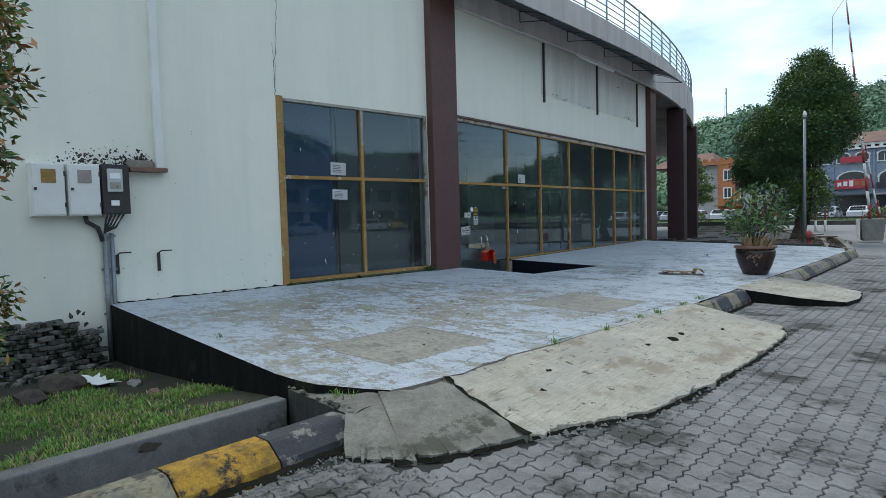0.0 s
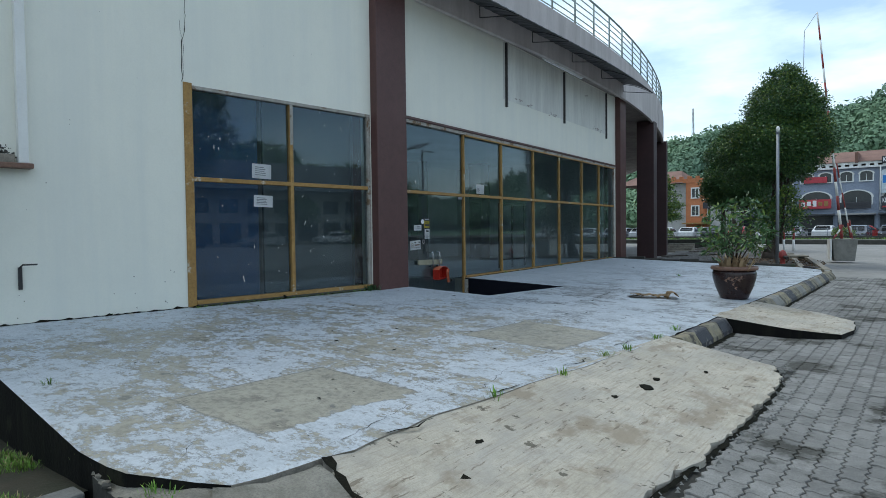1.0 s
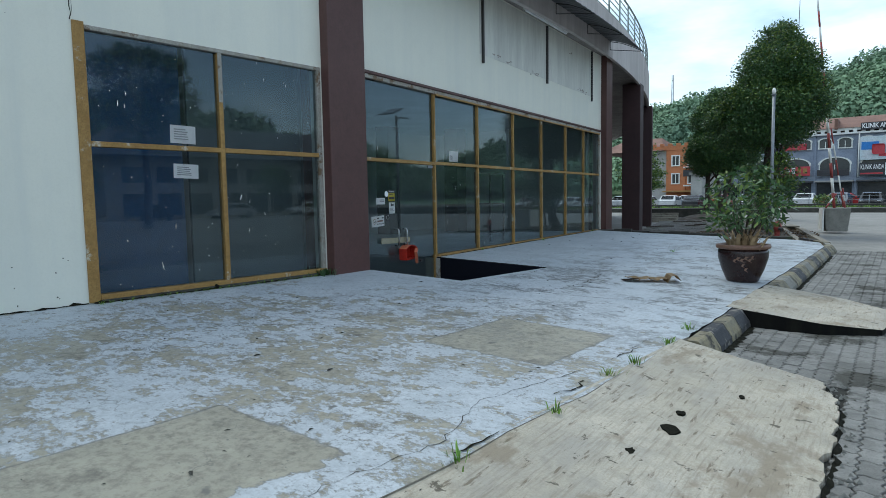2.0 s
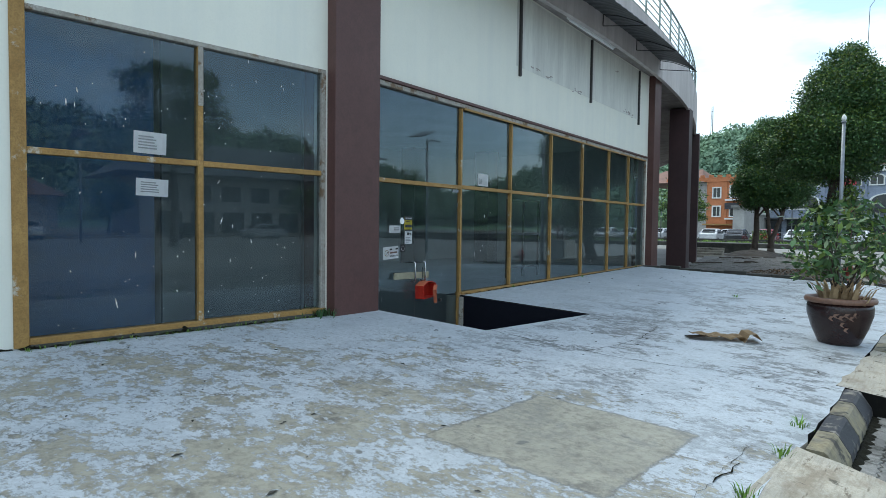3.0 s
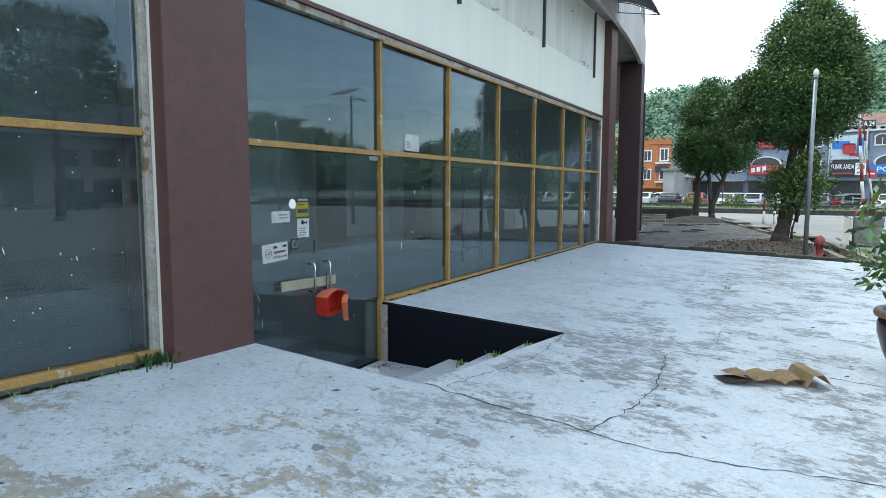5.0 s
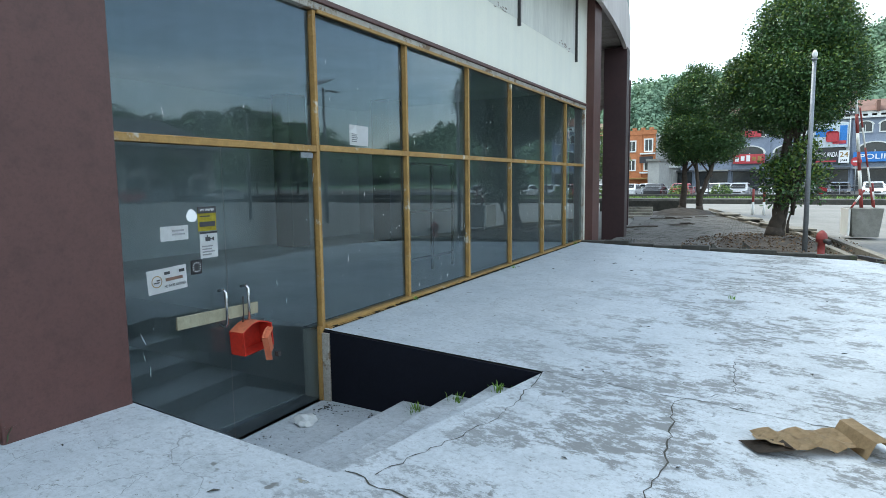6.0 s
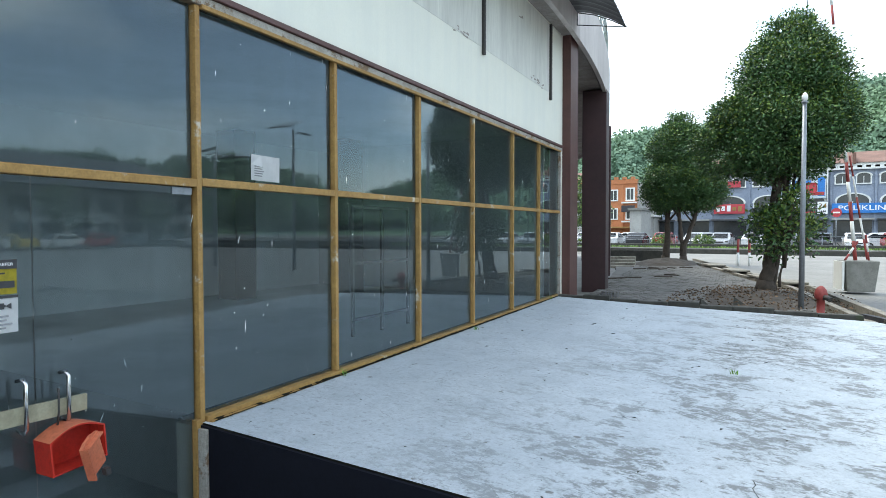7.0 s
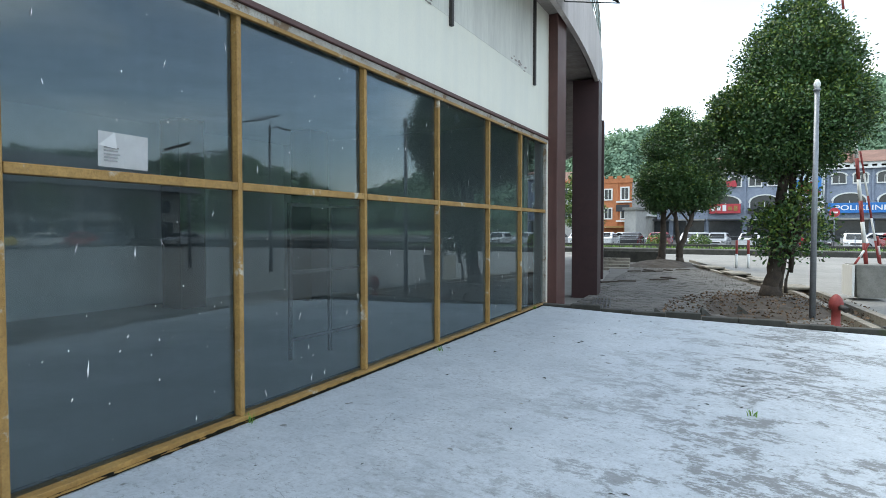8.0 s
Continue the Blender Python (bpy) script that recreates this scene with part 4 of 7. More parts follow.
ob = setting(part("ramp", bm, RAMP), "sandy concrete ramp slab with a dark broken side", "ramp")
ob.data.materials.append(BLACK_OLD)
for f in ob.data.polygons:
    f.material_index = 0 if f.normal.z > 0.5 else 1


def kerb(name, pts, colors, label, width=0.26, h0=-0.05, top=None):
    """Kerb stones end to end along a line; chamfered on the road side."""
    k = tagged(new(name), label, "kerb", kind="structure")
    for i, (a, b) in enumerate(zip(pts, pts[1:])):
        a, b = Vector((*a, 0)), Vector((*b, 0))
        d = (b - a).normalized()
        w = Vector((d.y, -d.x, 0))
        a2, b2 = a + d * 0.006, b - d * 0.006
        h = top if top else terr(a.x) - 0.01
        bm = bmesh.new()
        prof = [(0, h0), (0, h), (width * 0.45, h), (width * 0.55, h - 0.015), (width * 0.9, h * 0.35), (width, h0)]
        r = [[bm.verts.new(p + w * q + Vector((0, 0, z))) for q, z in prof] for p in (a2, b2)]
        for q in range(len(prof)):
            j = (q + 1) % len(prof)
            bm.faces.new((r[0][q], r[0][j], r[1][j], r[1][q]))
        bm.faces.new(r[0][::-1])
        bm.faces.new(r[1])
        part("kerb_stone", bm, colors[i % len(colors)], k)
    return k


kerb("kerb_near", [(-3.40, -6 + 0.62 * i) for i in range(15)], [KERB_Y, KERB_K, KERB_W], "worn yellow and black painted kerb beside the drain", 0.30, -0.03, 0.15)
kerb("kerb_middle", [(-2.89, 8.55 + 0.48 * i) for i in range(5)], [KERB_W, KERB_K], "short worn yellow and black kerb between the ramps", 0.22)
KP = [(-2.87, 12.75 + 0.62 * i) for i in range(13)]
KP += [(-2.83, 21.2), (-2.95, 21.9), (-3.25, 22.6), (-3.7, 23.4)]
kerb("kerb_far", KP, [KERB_W, CONC_GREY, KERB_W, KERB_K], "worn yellow and black kerb along the terrace edge", 0.26)
bm = bmesh.new()
box(bm, -4.17, -4.02, -8, 2.72, -0.5, 0.12, 0.015)
setting(part("drain_wall", bm, DRAIN_SHADED), "grey concrete wall of the open drain", "drain")
bm = bmesh.new()
rr = random.Random(44)
chip = [bm.verts.new((-4.014 + rr.uniform(0, 0.006), 1.66 + 0.11 * math.cos(a * 0.57) * rr.uniform(0.5, 1.1), 0.06 + 0.035 * math.sin(a * 0.57) * rr.uniform(0.6, 1.2))) for a in range(11)]
bm.faces.new(chip)
setting(part("chipped_spot", bm, SOIL), "brown chipped hole in the drain wall", "stain")
bm = bmesh.new()
box(bm, -3.46, -3.41, -8, 2.74, -0.5, 0.11)
setting(part("drain_wall", bm, CONC_DARK), "dark inner side of the open drain", "drain")
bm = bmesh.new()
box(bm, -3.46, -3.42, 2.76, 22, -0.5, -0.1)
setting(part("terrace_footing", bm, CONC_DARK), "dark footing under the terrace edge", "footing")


# ---- terrace: patches, cracks, weeds ----
def crack(pts, w, material=CONC_DARK, lift=0.003, top=terr, seed=1):
    """A thin uneven crack drawn along a polyline on the terrace."""
    r = random.Random(seed)
    path = jagged(pts, 0.06, 0.02, r, False)
    vs, fs = [], []
    for i, (x, y) in enumerate(path):
        a, b = Vector(path[max(i - 1, 0)]), Vector(path[min(i + 1, len(path) - 1)])
        d = (b - a).normalized()
        h = w * r.uniform(0.15, 1.0) * 0.32
        for sgn in (1, -1):
            px, py = x - d.y * h * sgn, y + d.x * h * sgn
            vs.append((px, py, top(px, py) + lift))
    for i in range(len(path) - 1):
        fs.append((2 * i, 2 * i + 1, 2 * i + 3, 2 * i + 2))
    return setting(raw("crack", vs, fs, material), "dark ragged crack in the painted slab", "crack")


crack([(-6.41, 10.04), (-5.89, 9.99), (-5.12, 9.96), (-4.7, 9.95), (-4.34, 10.03), (-3.67, 10.24), (-2.95, 10.3)], 0.022, seed=2)
crack([(-5.12, 9.96), (-5.0, 10.6), (-4.98, 11.07), (-5.14, 12.13)], 0.02, seed=3)
crack([(-6.15, 12.22), (-5.54, 12.21), (-5.07, 12.24), (-4.48, 12.23), (-3.0, 12.3)], 0.02, seed=4)
crack([(-6.17, 12.15), (-6.1, 11.65), (-6.05, 11.14), (-6.25, 10.1)], 0.016, seed=5)
crack([(-5.14, 12.13), (-4.8, 12.6), (-4.9, 13.4)], 0.012, seed=6)
crack([(-3.3, 3.85), (-3.45, 4.6), (-3.3, 5.3), (-3.5, 6.0), (-3.2, 7.2), (-3.15, 8.3)], 0.011, seed=7)
crack([(-4.35, 2.98), (-4.2, 3.2), (-3.9, 3.25), (-3.75, 3.1)], 0.006, seed=8)
crack([(-4.75, 2.98), (-4.6, 3.3), (-4.7, 3.7)], 0.006, seed=9)
crack([(-3.16, 3.62), (-2.9, 3.52), (-2.55, 3.44), (-2.2, 3.36)], 0.10, SOIL_DARK, 0.012, ramp_z, seed=10)
for k in range(4):
    y0 = 4.1 + 1.15 * k
    crack([(-3.17, y0), (-3.10 - 0.03 * (k % 2), y0 + 0.22), (-3.13, y0 + 0.4)], 0.03, SOIL_DARK, 0.006, seed=20 + k)
for k, (x, y, r) in enumerate([(-2.42, 6.46, 0.06), (-2.75, 4.5, 0.03), (-2.55, 4.1, 0.035), (-2.5, 6.0, 0.03), (-2.2, 7.4, 0.025), (-2.44, 6.75, 0.03)]):
    bm = bmesh.new()
    rr = random.Random(k)
    slab(bm, [(x + r * rr.uniform(0.5, 1.1) * math.cos(a * 0.628) * 1.0, y + r * rr.uniform(0.6, 1.6) * math.sin(a * 0.628)) for a in range(10)], lambda u, v: ramp_z(u, v) + 0.011, 0.02)
    setting(part("ramp_stain", bm, SOIL_DARK), "dark mossy chipped spot in the sandy ramp", "stain")

# ragged dark gap along the ramp's foot, with grit
rng = random.Random(31)
vs, fs = [], []
for i in range(420):
    t = rng.random()
    edge = [(-2.22, 3.36), (-2.08, 3.74), (-1.76, 4.32), (-1.63, 5.77), (-1.59, 6.6), (-1.63, 7.5), (-1.72, 8.45), (-2.2, 8.5), (-2.9, 8.55)]
    q = rng.random() * (len(edge) - 1)
    a, b = Vector(edge[int(q)]), Vector(edge[int(q) + 1])
    c = a.lerp(b, q % 1) + Vector((rng.gauss(0.03, 0.05), rng.gauss(0, 0.05)))
    s = rng.uniform(0.006, 0.022)
    k = len(vs)
    for dx, dy, dz in ((1, 0, 0), (-0.5, 0.8, 0), (-0.6, -0.8, 0), (0, 0, 1)):
        vs.append((c.x + dx * s, c.y + dy * s, 0.003 + dz * s))
    fs += [(k, k + 1, k + 3), (k + 1, k + 2, k + 3), (k + 2, k, k + 3), (k, k + 2, k + 1)]
for i in range(500):
    if rng.random() < 0.6:
        c = Vector((-3.05 + abs(rng.gauss(0, 0.14)), rng.uniform(1.0, 2.5)))
    else:
        c = Vector((-2.6 + rng.gauss(0, 0.3), 2.35 + rng.gauss(0, 0.12)))
    s = rng.uniform(0.004, 0.016)
    k = len(vs)
    for dx, dy, dz in ((1, 0, 0), (-0.5, 0.8, 0), (-0.6, -0.8, 0), (0, 0, 1)):
        vs.append((c.x + dx * s, c.y + dy * s, 0.002 + dz * s))
    fs += [(k, k + 1, k + 3), (k + 1, k + 2, k + 3), (k + 2, k, k + 3), (k, k + 2, k + 1)]
tagged(raw("grit", vs, fs, CONC_GREY), "loose concrete crumbs along the foot of the ramp", "rubble", kind="stuff")


def blades(name, spots, n, h, spread, label, material=GRASS, seed=0):
    """Grass blades or weeds at spots (x, y, z)."""
    r = random.Random(seed)
    vs, fs = [], []
    for x, y, z in spots:
        for _ in range(n):
            a = r.uniform(0, 6.28)
            d = abs(r.gauss(0, spread))
            c = Vector((x + d * math.cos(a), y + d * math.sin(a), z))
            hh = h * r.uniform(0.4, 1.2)
            lean = Vector((math.cos(a), math.sin(a), 0)) * hh * r.uniform(0.1, 0.9)
            w = Vector((-math.sin(a), math.cos(a), 0)) * hh * r.uniform(0.04, 0.10)
            k = len(vs)
            vs += [c - w, c + w, c + lean * 0.45 + w * 0.8 + Vector((0, 0, hh * 0.6)), c + lean * 0.45 - w * 0.8 + Vector((0, 0, hh * 0.6)), c + lean + Vector((0, 0, hh * 0.85))]
            fs += [(k, k + 1, k + 2, k + 3), (k + 3, k + 2, k + 4)]
    return tagged(raw(name, [tuple(v) for v in vs], fs, material), label, "weeds", kind="stuff")


def T3(x, y, dz=0.0):
    return (x, y, terr(x) + dz)


blades("weeds", [T3(-8.5, 9.05), T3(-8.42, 9.1), T3(-8.33, 9.15), T3(-8.45, 8.85), T3(-8.3, 9.0)], 60, 0.12, 0.07, "green weeds at the foot of the maroon column", LEAF, seed=1)
blades("weeds", [T3(-3.02, 6.13), T3(-3.05, 7.05), T3(-3.0, 7.5), T3(-2.98, 8.3), T3(-3.1, 5.2), T3(-3.0, 9.0)], 30, 0.065, 0.05, "green weeds along the cracked terrace edge", seed=2)
blades("weeds", [T3(-5.28, 16.4), T3(-5.84, 3.17), T3(-8.58, 13.84), T3(-8.68, 16.89), T3(-9.05, 20.9), T3(-8.72, 5.4), T3(-8.75, 4.9)], 18, 0.06, 0.035, "small green weeds in floor cracks", seed=3)
blades("weeds", [(-6.9, 12.02, 0.015), (-7.05, 12.02, -0.14), (-6.7, 12.03, 0.015), (-6.5, 12.04, 0.17), (-7.3, 12.0, -0.14)], 45, 0.06, 0.05, "weeds growing at the black wall of the doorway", seed=4)
blades("weeds", [(-8.72 + 0.083 * (y - 5.0) + 0.12, y, terr(-8.7) - 0.005) for y in [5.9 + 0.11 * i for i in range(28)]], 9, 0.045, 0.04, "low moss and weeds under the window sill", seed=5)
rng = random.Random(8)
blades("weeds", [(-3.3 - 1.1 * rng.random(), 2.86, 0.19) for i in range(10)], 10, 0.05, 0.05, "weeds at the broken terrace corner", seed=6)

# debris strip in the doorway
rng = random.Random(77)
vs, fs = [], []
for i in range(130):
    x, y = rng.uniform(-8.45, -7.5), 12.05 - abs(rng.gauss(0, 0.12)) if rng.random() < 0.5 else rng.uniform(10.2, 12)
    if rng.random() < 0.5:
        x = -8.36 + abs(rng.gauss(0, 0.06))
    s = rng.uniform(0.004, 0.016)
    k = len(vs)
    a = rng.uniform(0, 6.28)
    vs += [(x + s * math.cos(a), y + s * math.sin(a), -0.294), (x - s * math.sin(a), y + s * math.cos(a), -0.290 + s * 0.3), (x - s * math.cos(a), y - s * math.sin(a), -0.294), (x + s * 0.6 * math.sin(a), y - s * 0.6 * math.cos(a), -0.288)]
    fs.append((k, k + 1, k + 2, k + 3))
tagged(raw("litter", vs, fs, CONC_DARK), "dark leaf litter on the doorway floor", "litter", kind="stuff")
rng = random.Random(78)
vs, fs = [], []
for i in range(300):
    x, y = rng.uniform(-8.3, -3.0), rng.uniform(3.3, 21)
    if -8.5 < x < -6.1 and 9.9 < y < 12.3:
        continue
    s = abs(rng.gauss(0, 0.007)) + 0.004
    k = len(vs)
    a = rng.uniform(0, 6.28)
    z = terr(x) + 0.003
    vs += [(x + s * 1.7 * math.cos(a), y + s * 1.7 * math.sin(a), z), (x - s * 0.6 * math.sin(a), y + s * 0.6 * math.cos(a), z + s * 0.5), (x - s * 1.7 * math.cos(a), y - s * 1.7 * math.sin(a), z), (x + s * 0.6 * math.sin(a), y - s * 0.6 * math.cos(a), z + s * 0.3)]
    fs.append((k, k + 1, k + 2, k + 3))
tagged(raw("litter", vs, fs, CONC_DARK), "scattered dry leaf bits on the terrace", "litter", kind="stuff")


# ---- left wall: meters, pipes, hooks, bricks, shrub ----
WP = wall_pose(BAY1, 0.0)


def wy(y):
    return y * 1.0034


meter_group = "electric meter boxes"
for i, y0 in enumerate((2.36, 2.76)):
    mb = thing("meter_box", "pale grey steel meter box with a small window on the wall", "meter box", meter_group, at=WP)
    a = wy(y0)
    boxpart("body", (a, a + 0.37, -0.20, 0, 1.64, 2.31), WHITE, mb, bevel=0.01)
    boxpart("door", (a + 0.015, a + 0.355, -0.215, -0.202, 1.66, 2.29), WHITE, mb, bevel=0.004)
    boxpart("window", (a + 0.11, a + 0.27, -0.222, -0.216, 2.06, 2.23), (OCHRE, SOFFIT)[i], mb, ("amber pane", "brown pane")[i])
    boxpart("latch", (a + 0.03, a + 0.06, -0.235, -0.216, 1.97, 2.0), DARK_METAL, mb, "black latch")
    for z in (1.75, 2.15):
        boxpart("hinge", (a + 0.356, a + 0.376, -0.216, -0.19, z, z + 0.06), DARK_METAL, mb)
mb = thing("electric_meter", "black electric meter with a clear cover and cables", "meter", at=WP)
a = wy(3.16)
boxpart("body", (a, a + 0.34, -0.17, 0, 1.66, 2.32), DARK_METAL, mb, bevel=0.01)
boxpart("face", (a + 0.06, a + 0.25, -0.20, -0.171, 1.95, 2.26), GREY_IN, mb, "grey meter face", 0.012)
boxpart("display", (a + 0.09, a + 0.22, -0.206, -0.201, 2.13, 2.2), PAPER, mb, "pale display")
boxpart("label_plate", (a + 0.09, a + 0.22, -0.206, -0.201, 1.99, 2.08), FRAME_GREY, mb)
boxpart("sticker", (a + 0.1, a + 0.2, -0.176, -0.171, 1.77, 1.84), PAPER, mb, "white sticker")
for k in range(5):
    bm = bmesh.new()
    x = a + 0.06 + 0.05 * k
    tube(bm, [(x, -0.15, 1.76), (x - 0.01, -0.17, 1.66), (x - 0.03 - 0.02 * k, -0.13, 1.56 - 0.02 * k), (a + 0.03, -0.06, 1.42), (a + 0.02, -0.05, 1.3)], 0.014, 6)
    part("cable", bm, DARK_METAL, mb)
bm = bmesh.new()
tube(bm, [(a - 0.2, -0.08, 1.65), (a - 0.18, -0.08, 1.56), (a - 0.05, -0.07, 1.48), (a, -0.06, 1.3)], 0.03, 8)
part("cable", bm, DARK_METAL, mb)
pipe = thing("conduit_pipe", "pair of grey conduit pipes running down the wall", "pipe", at=WP)
for dx, r in ((0.0, 0.035), (0.085, 0.028)):
    bm = bmesh.new()
    tube(bm, [(wy(3.19) + dx, -0.05, 1.40), (wy(3.19) + dx, -0.05, -0.5)], r, 12)
    part("pipe", bm, METAL, pipe)
for z in (1.35, 0.9, 0.3):
    boxpart("clip", (wy(3.19) - 0.05, wy(3.19) + 0.13, -0.058, 0, z, z + 0.03), METAL, pipe)
trunk = thing("cable_trunking", "white cable trunking running up the wall onto a small ledge", "trunking", at=WP)
boxpart("trunking", (wy(3.885), wy(3.985), -0.10, 0, 2.30, 7.0), WHITE, trunk, bevel=0.006)
boxpart("ledge", (wy(3.52), wy(4.02), -0.16, 0, 2.235, 2.295), POT_RIM, trunk, "brown concrete ledge", 0.01)
boxpart("vent_block", (wy(3.52), wy(3.86), -0.06, 0, 2.30, 2.40), CONC, trunk, "old vent blocks", 0.01)
for y in (3.34, 3.88):
    hk = thing("wall_hook", "rusty steel hook bracket on the wall", "hook", "wall hooks", at=WP)
    bm = bmesh.new()
    box(bm, wy(y) - 0.02, wy(y) + 0.02, -0.02, 0, 0.84, 1.10)
    tube(bm, [(wy(y), -0.015, 1.10), (wy(y) + 0.01, -0.10, 1.13), (wy(y) + 0.15, -0.12, 1.13)], 0.01, 6)
    part("bracket", bm, DARK_METAL, hk)
# fine cracks and nail marks on the render
for y, z0, z1, s in ((5.80, 3.56, 7.0, 1), (5.83, 3.6, 4.4, 3)):
    r = random.Random(s)
    vs, fs = [], []
    n = int((z1 - z0) / 0.07)
    x = 0.0
    for i in range(n + 1):
        z = z0 + (z1 - z0) * i / n
        x += r.gauss(0, 0.012)
        h = (0.006 if s == 1 else 0.0025) * r.uniform(0.3, 1.3)
        vs += [(wy(y) + x - h, -0.002, z), (wy(y) + x + h, -0.002, z)]
        if i:
            fs.append((2 * i - 2, 2 * i - 1, 2 * i + 1, 2 * i))
    ob = setting(raw("wall_crack", vs, fs, CONC_DARK), "thin dark crack in the painted render", "crack")
    ob.matrix_world = WP
rng = random.Random(40)
vs, fs = [], []
spots = [(wy(rng.uniform(1.0, 5.7)), rng.uniform(0.45, 1.0), 0.010) for _ in range(26)] + [(wy(rng.choice((rng.gauss(3.45, 0.13), rng.gauss(3.05, 0.2), rng.gauss(3.72, 0.06)))), 2.33 + abs(rng.gauss(0, 0.09)), rng.choice((0.006, 0.008, 0.012, 0.02))) for _ in range(420)] + [(wy(rng.uniform(1.5, 3.1)), rng.uniform(-0.2, 0.45), 0.04) for _ in range(22)] + [(wy(rng.uniform(1.0, 9.0)), rng.uniform(0.5, 4.5), 0.006) for _ in range(26)]
for x, z, s in spots:
    if wy(W1[0]) - 0.05 < x < wy(W1[1]) + 0.05 and z < 3.6:
        continue
    k = len(vs)
    m = 7
    for q in range(m):
        rr = s * rng.uniform(0.3, 1.3)
        vs.append((x + rr * math.cos(q * 6.283 / m), -0.0025, z + rr * math.sin(q * 6.283 / m)))
    fs.append(tuple(range(k, k + m)))
ob = tagged(raw("mould_spots", vs, fs, CONC_DARK), "dark mould spots on the off-white wall", "stain", kind="stuff")
ob.matrix_world = WP

# soil, grass and the heap of old bricks beside the terrace
vs, fs = [], []
NX, NY = 30, 60


def soil_z(x, y):
    u = max((x + 8.95) / 4.8, 0.0)
    return -0.33 + 0.40 * u ** 1.3 + 0.03 * noise.noise(Vector((x * 1.3, y * 1.3, 0)))


for j in range(NY + 1):
    for i in range(NX + 1):
        x, y = -9.3 + 5.15 * i / NX, -8 + 11.25 * j / NY
        vs.append((x, y, soil_z(x, y)))
for j in range(NY):
    for i in range(NX):
        k = j * (NX + 1) + i
        fs.append((k, k + 1, k + NX + 2, k + NX + 1))
setting(raw("verge", vs, fs, GRASS_G), "rough soil verge with patchy grass beside the wall", "ground")
rng = random.Random(21)
spots = []
while len(spots) < 3400:
    x, y = rng.uniform(-8.3, -4.2), rng.uniform(-1.0, 2.85)
    if noise.noise(Vector((x * 0.9, y * 0.9, 3))) > -0.04 - 0.25 * (x > -6):
        spots.append((x, y, soil_z(x, y) - 0.005))
blades("grass", spots, 13, 0.045, 0.05, "short green grass with dry bits", seed=9)
blades("dry_grass", [p for i, p in enumerate(spots) if i % 3 == 0], 5, 0.05, 0.07, "dry straw-coloured grass bits", CARD, seed=10)
BRICK_OLD = mat("mossy_old_brick", (0.19, 0.185, 0.165), (0.075, 0.075, 0.066), 11, 0.95, 0.7, 40, stain=(0.022, 0.025, 0.015), stain_at=0.505, vary=0.4, spec=0.2)
heap = thing("brick_heap", "heap of loose mossy grey bricks stacked against the wall", "bricks")
bm = bmesh.new()
box(bm, -0.088, 0.088, -0.045, 0.045, -0.027, 0.027, 0.008)
brick_mesh = part("brick", bm, BRICK_OLD, heap).data
first = heap.children[0]
rng = random.Random(50)
nb = 0
for row in range(11):
    for col in range(12 - row // 4):
        for dep in range(2):
            if rng.random() < 0.06 + (0.22 if row > 8 else 0.0) + 0.03 * (row > 6) * col / 3:
                continue
            ob = first if nb == 0 else new("brick", brick_mesh)
            ob.parent = heap
            y = 1.02 + 0.185 * col + 0.09 * (row % 2) + rng.gauss(0, 0.022)
            if y > 3.0:
                continue
            x = -8.83 + 0.083 * (y - 3) + 0.10 + 0.11 * dep - 0.01 * row + rng.gauss(0, 0.01)
            ob.matrix_basis = pose(x + rng.gauss(0, 0.018), y, -0.29 + 0.058 * row, rng.gauss(0, 4), rng.gauss(0, 4), 90 + rng.gauss(0, 9))
            nb += 1
for k in range(14):
    ob = new("brick", brick_mesh)
    ob.parent = heap
    x, y = rng.uniform(-8.55, -8.0), rng.uniform(1.2, 3.0)
    ob.matrix_basis = pose(x, y, soil_z(x, y) + 0.03, rng.gauss(0, 12), rng.gauss(0, 12), rng.uniform(0, 180))
for k, (x, y, s) in enumerate([(-7.2, 2.1, 0.28), (-6.9, 1.75, 0.2), (-5.9, 2.5, 0.09), (-6.6, 2.6, 0.1)]):
    bm = bmesh.new()
    bmesh.ops.create_icosphere(bm, subdivisions=2, radius=1)
    for v in bm.verts:
        v.co *= 1 + 0.45 * noise.noise(v.co * 1.4 + Vector((k * 7, 0, 0)))
    bmesh.ops.scale(bm, vec=(s, s * 0.7, s * 0.4), verts=bm.verts[:])
    bmesh.ops.translate(bm, vec=(x, y, soil_z(x, y) + s * 0.2), verts=bm.verts[:])
    tagged(part("stone" if k > 1 else "wood_stump", bm, (BARK, BARK, POT_RIM, CONC_GREY)[k]), ("rotten brown stump lying in the grass", "rotten brown stump lying in the grass", "broken red brick lump in the grass", "grey rubble lump in the grass")[k], "stone" if k > 1 else "stump")
bm = bmesh.new()
slab(bm, jagged([(-7.9, 2.2), (-6.9, 2.35), (-6.8, 2.55), (-7.8, 2.5)], 0.1, 0.04, random.Random(3)), lambda x, y: soil_z(x, y) + 0.05 + 0.04 * noise.noise(Vector((x * 9, y * 9, 1))), 0.01)
tagged(part("plastic_sheet", bm, PAPER), "crumpled pale plastic sheet lying on the grass", "rubbish")


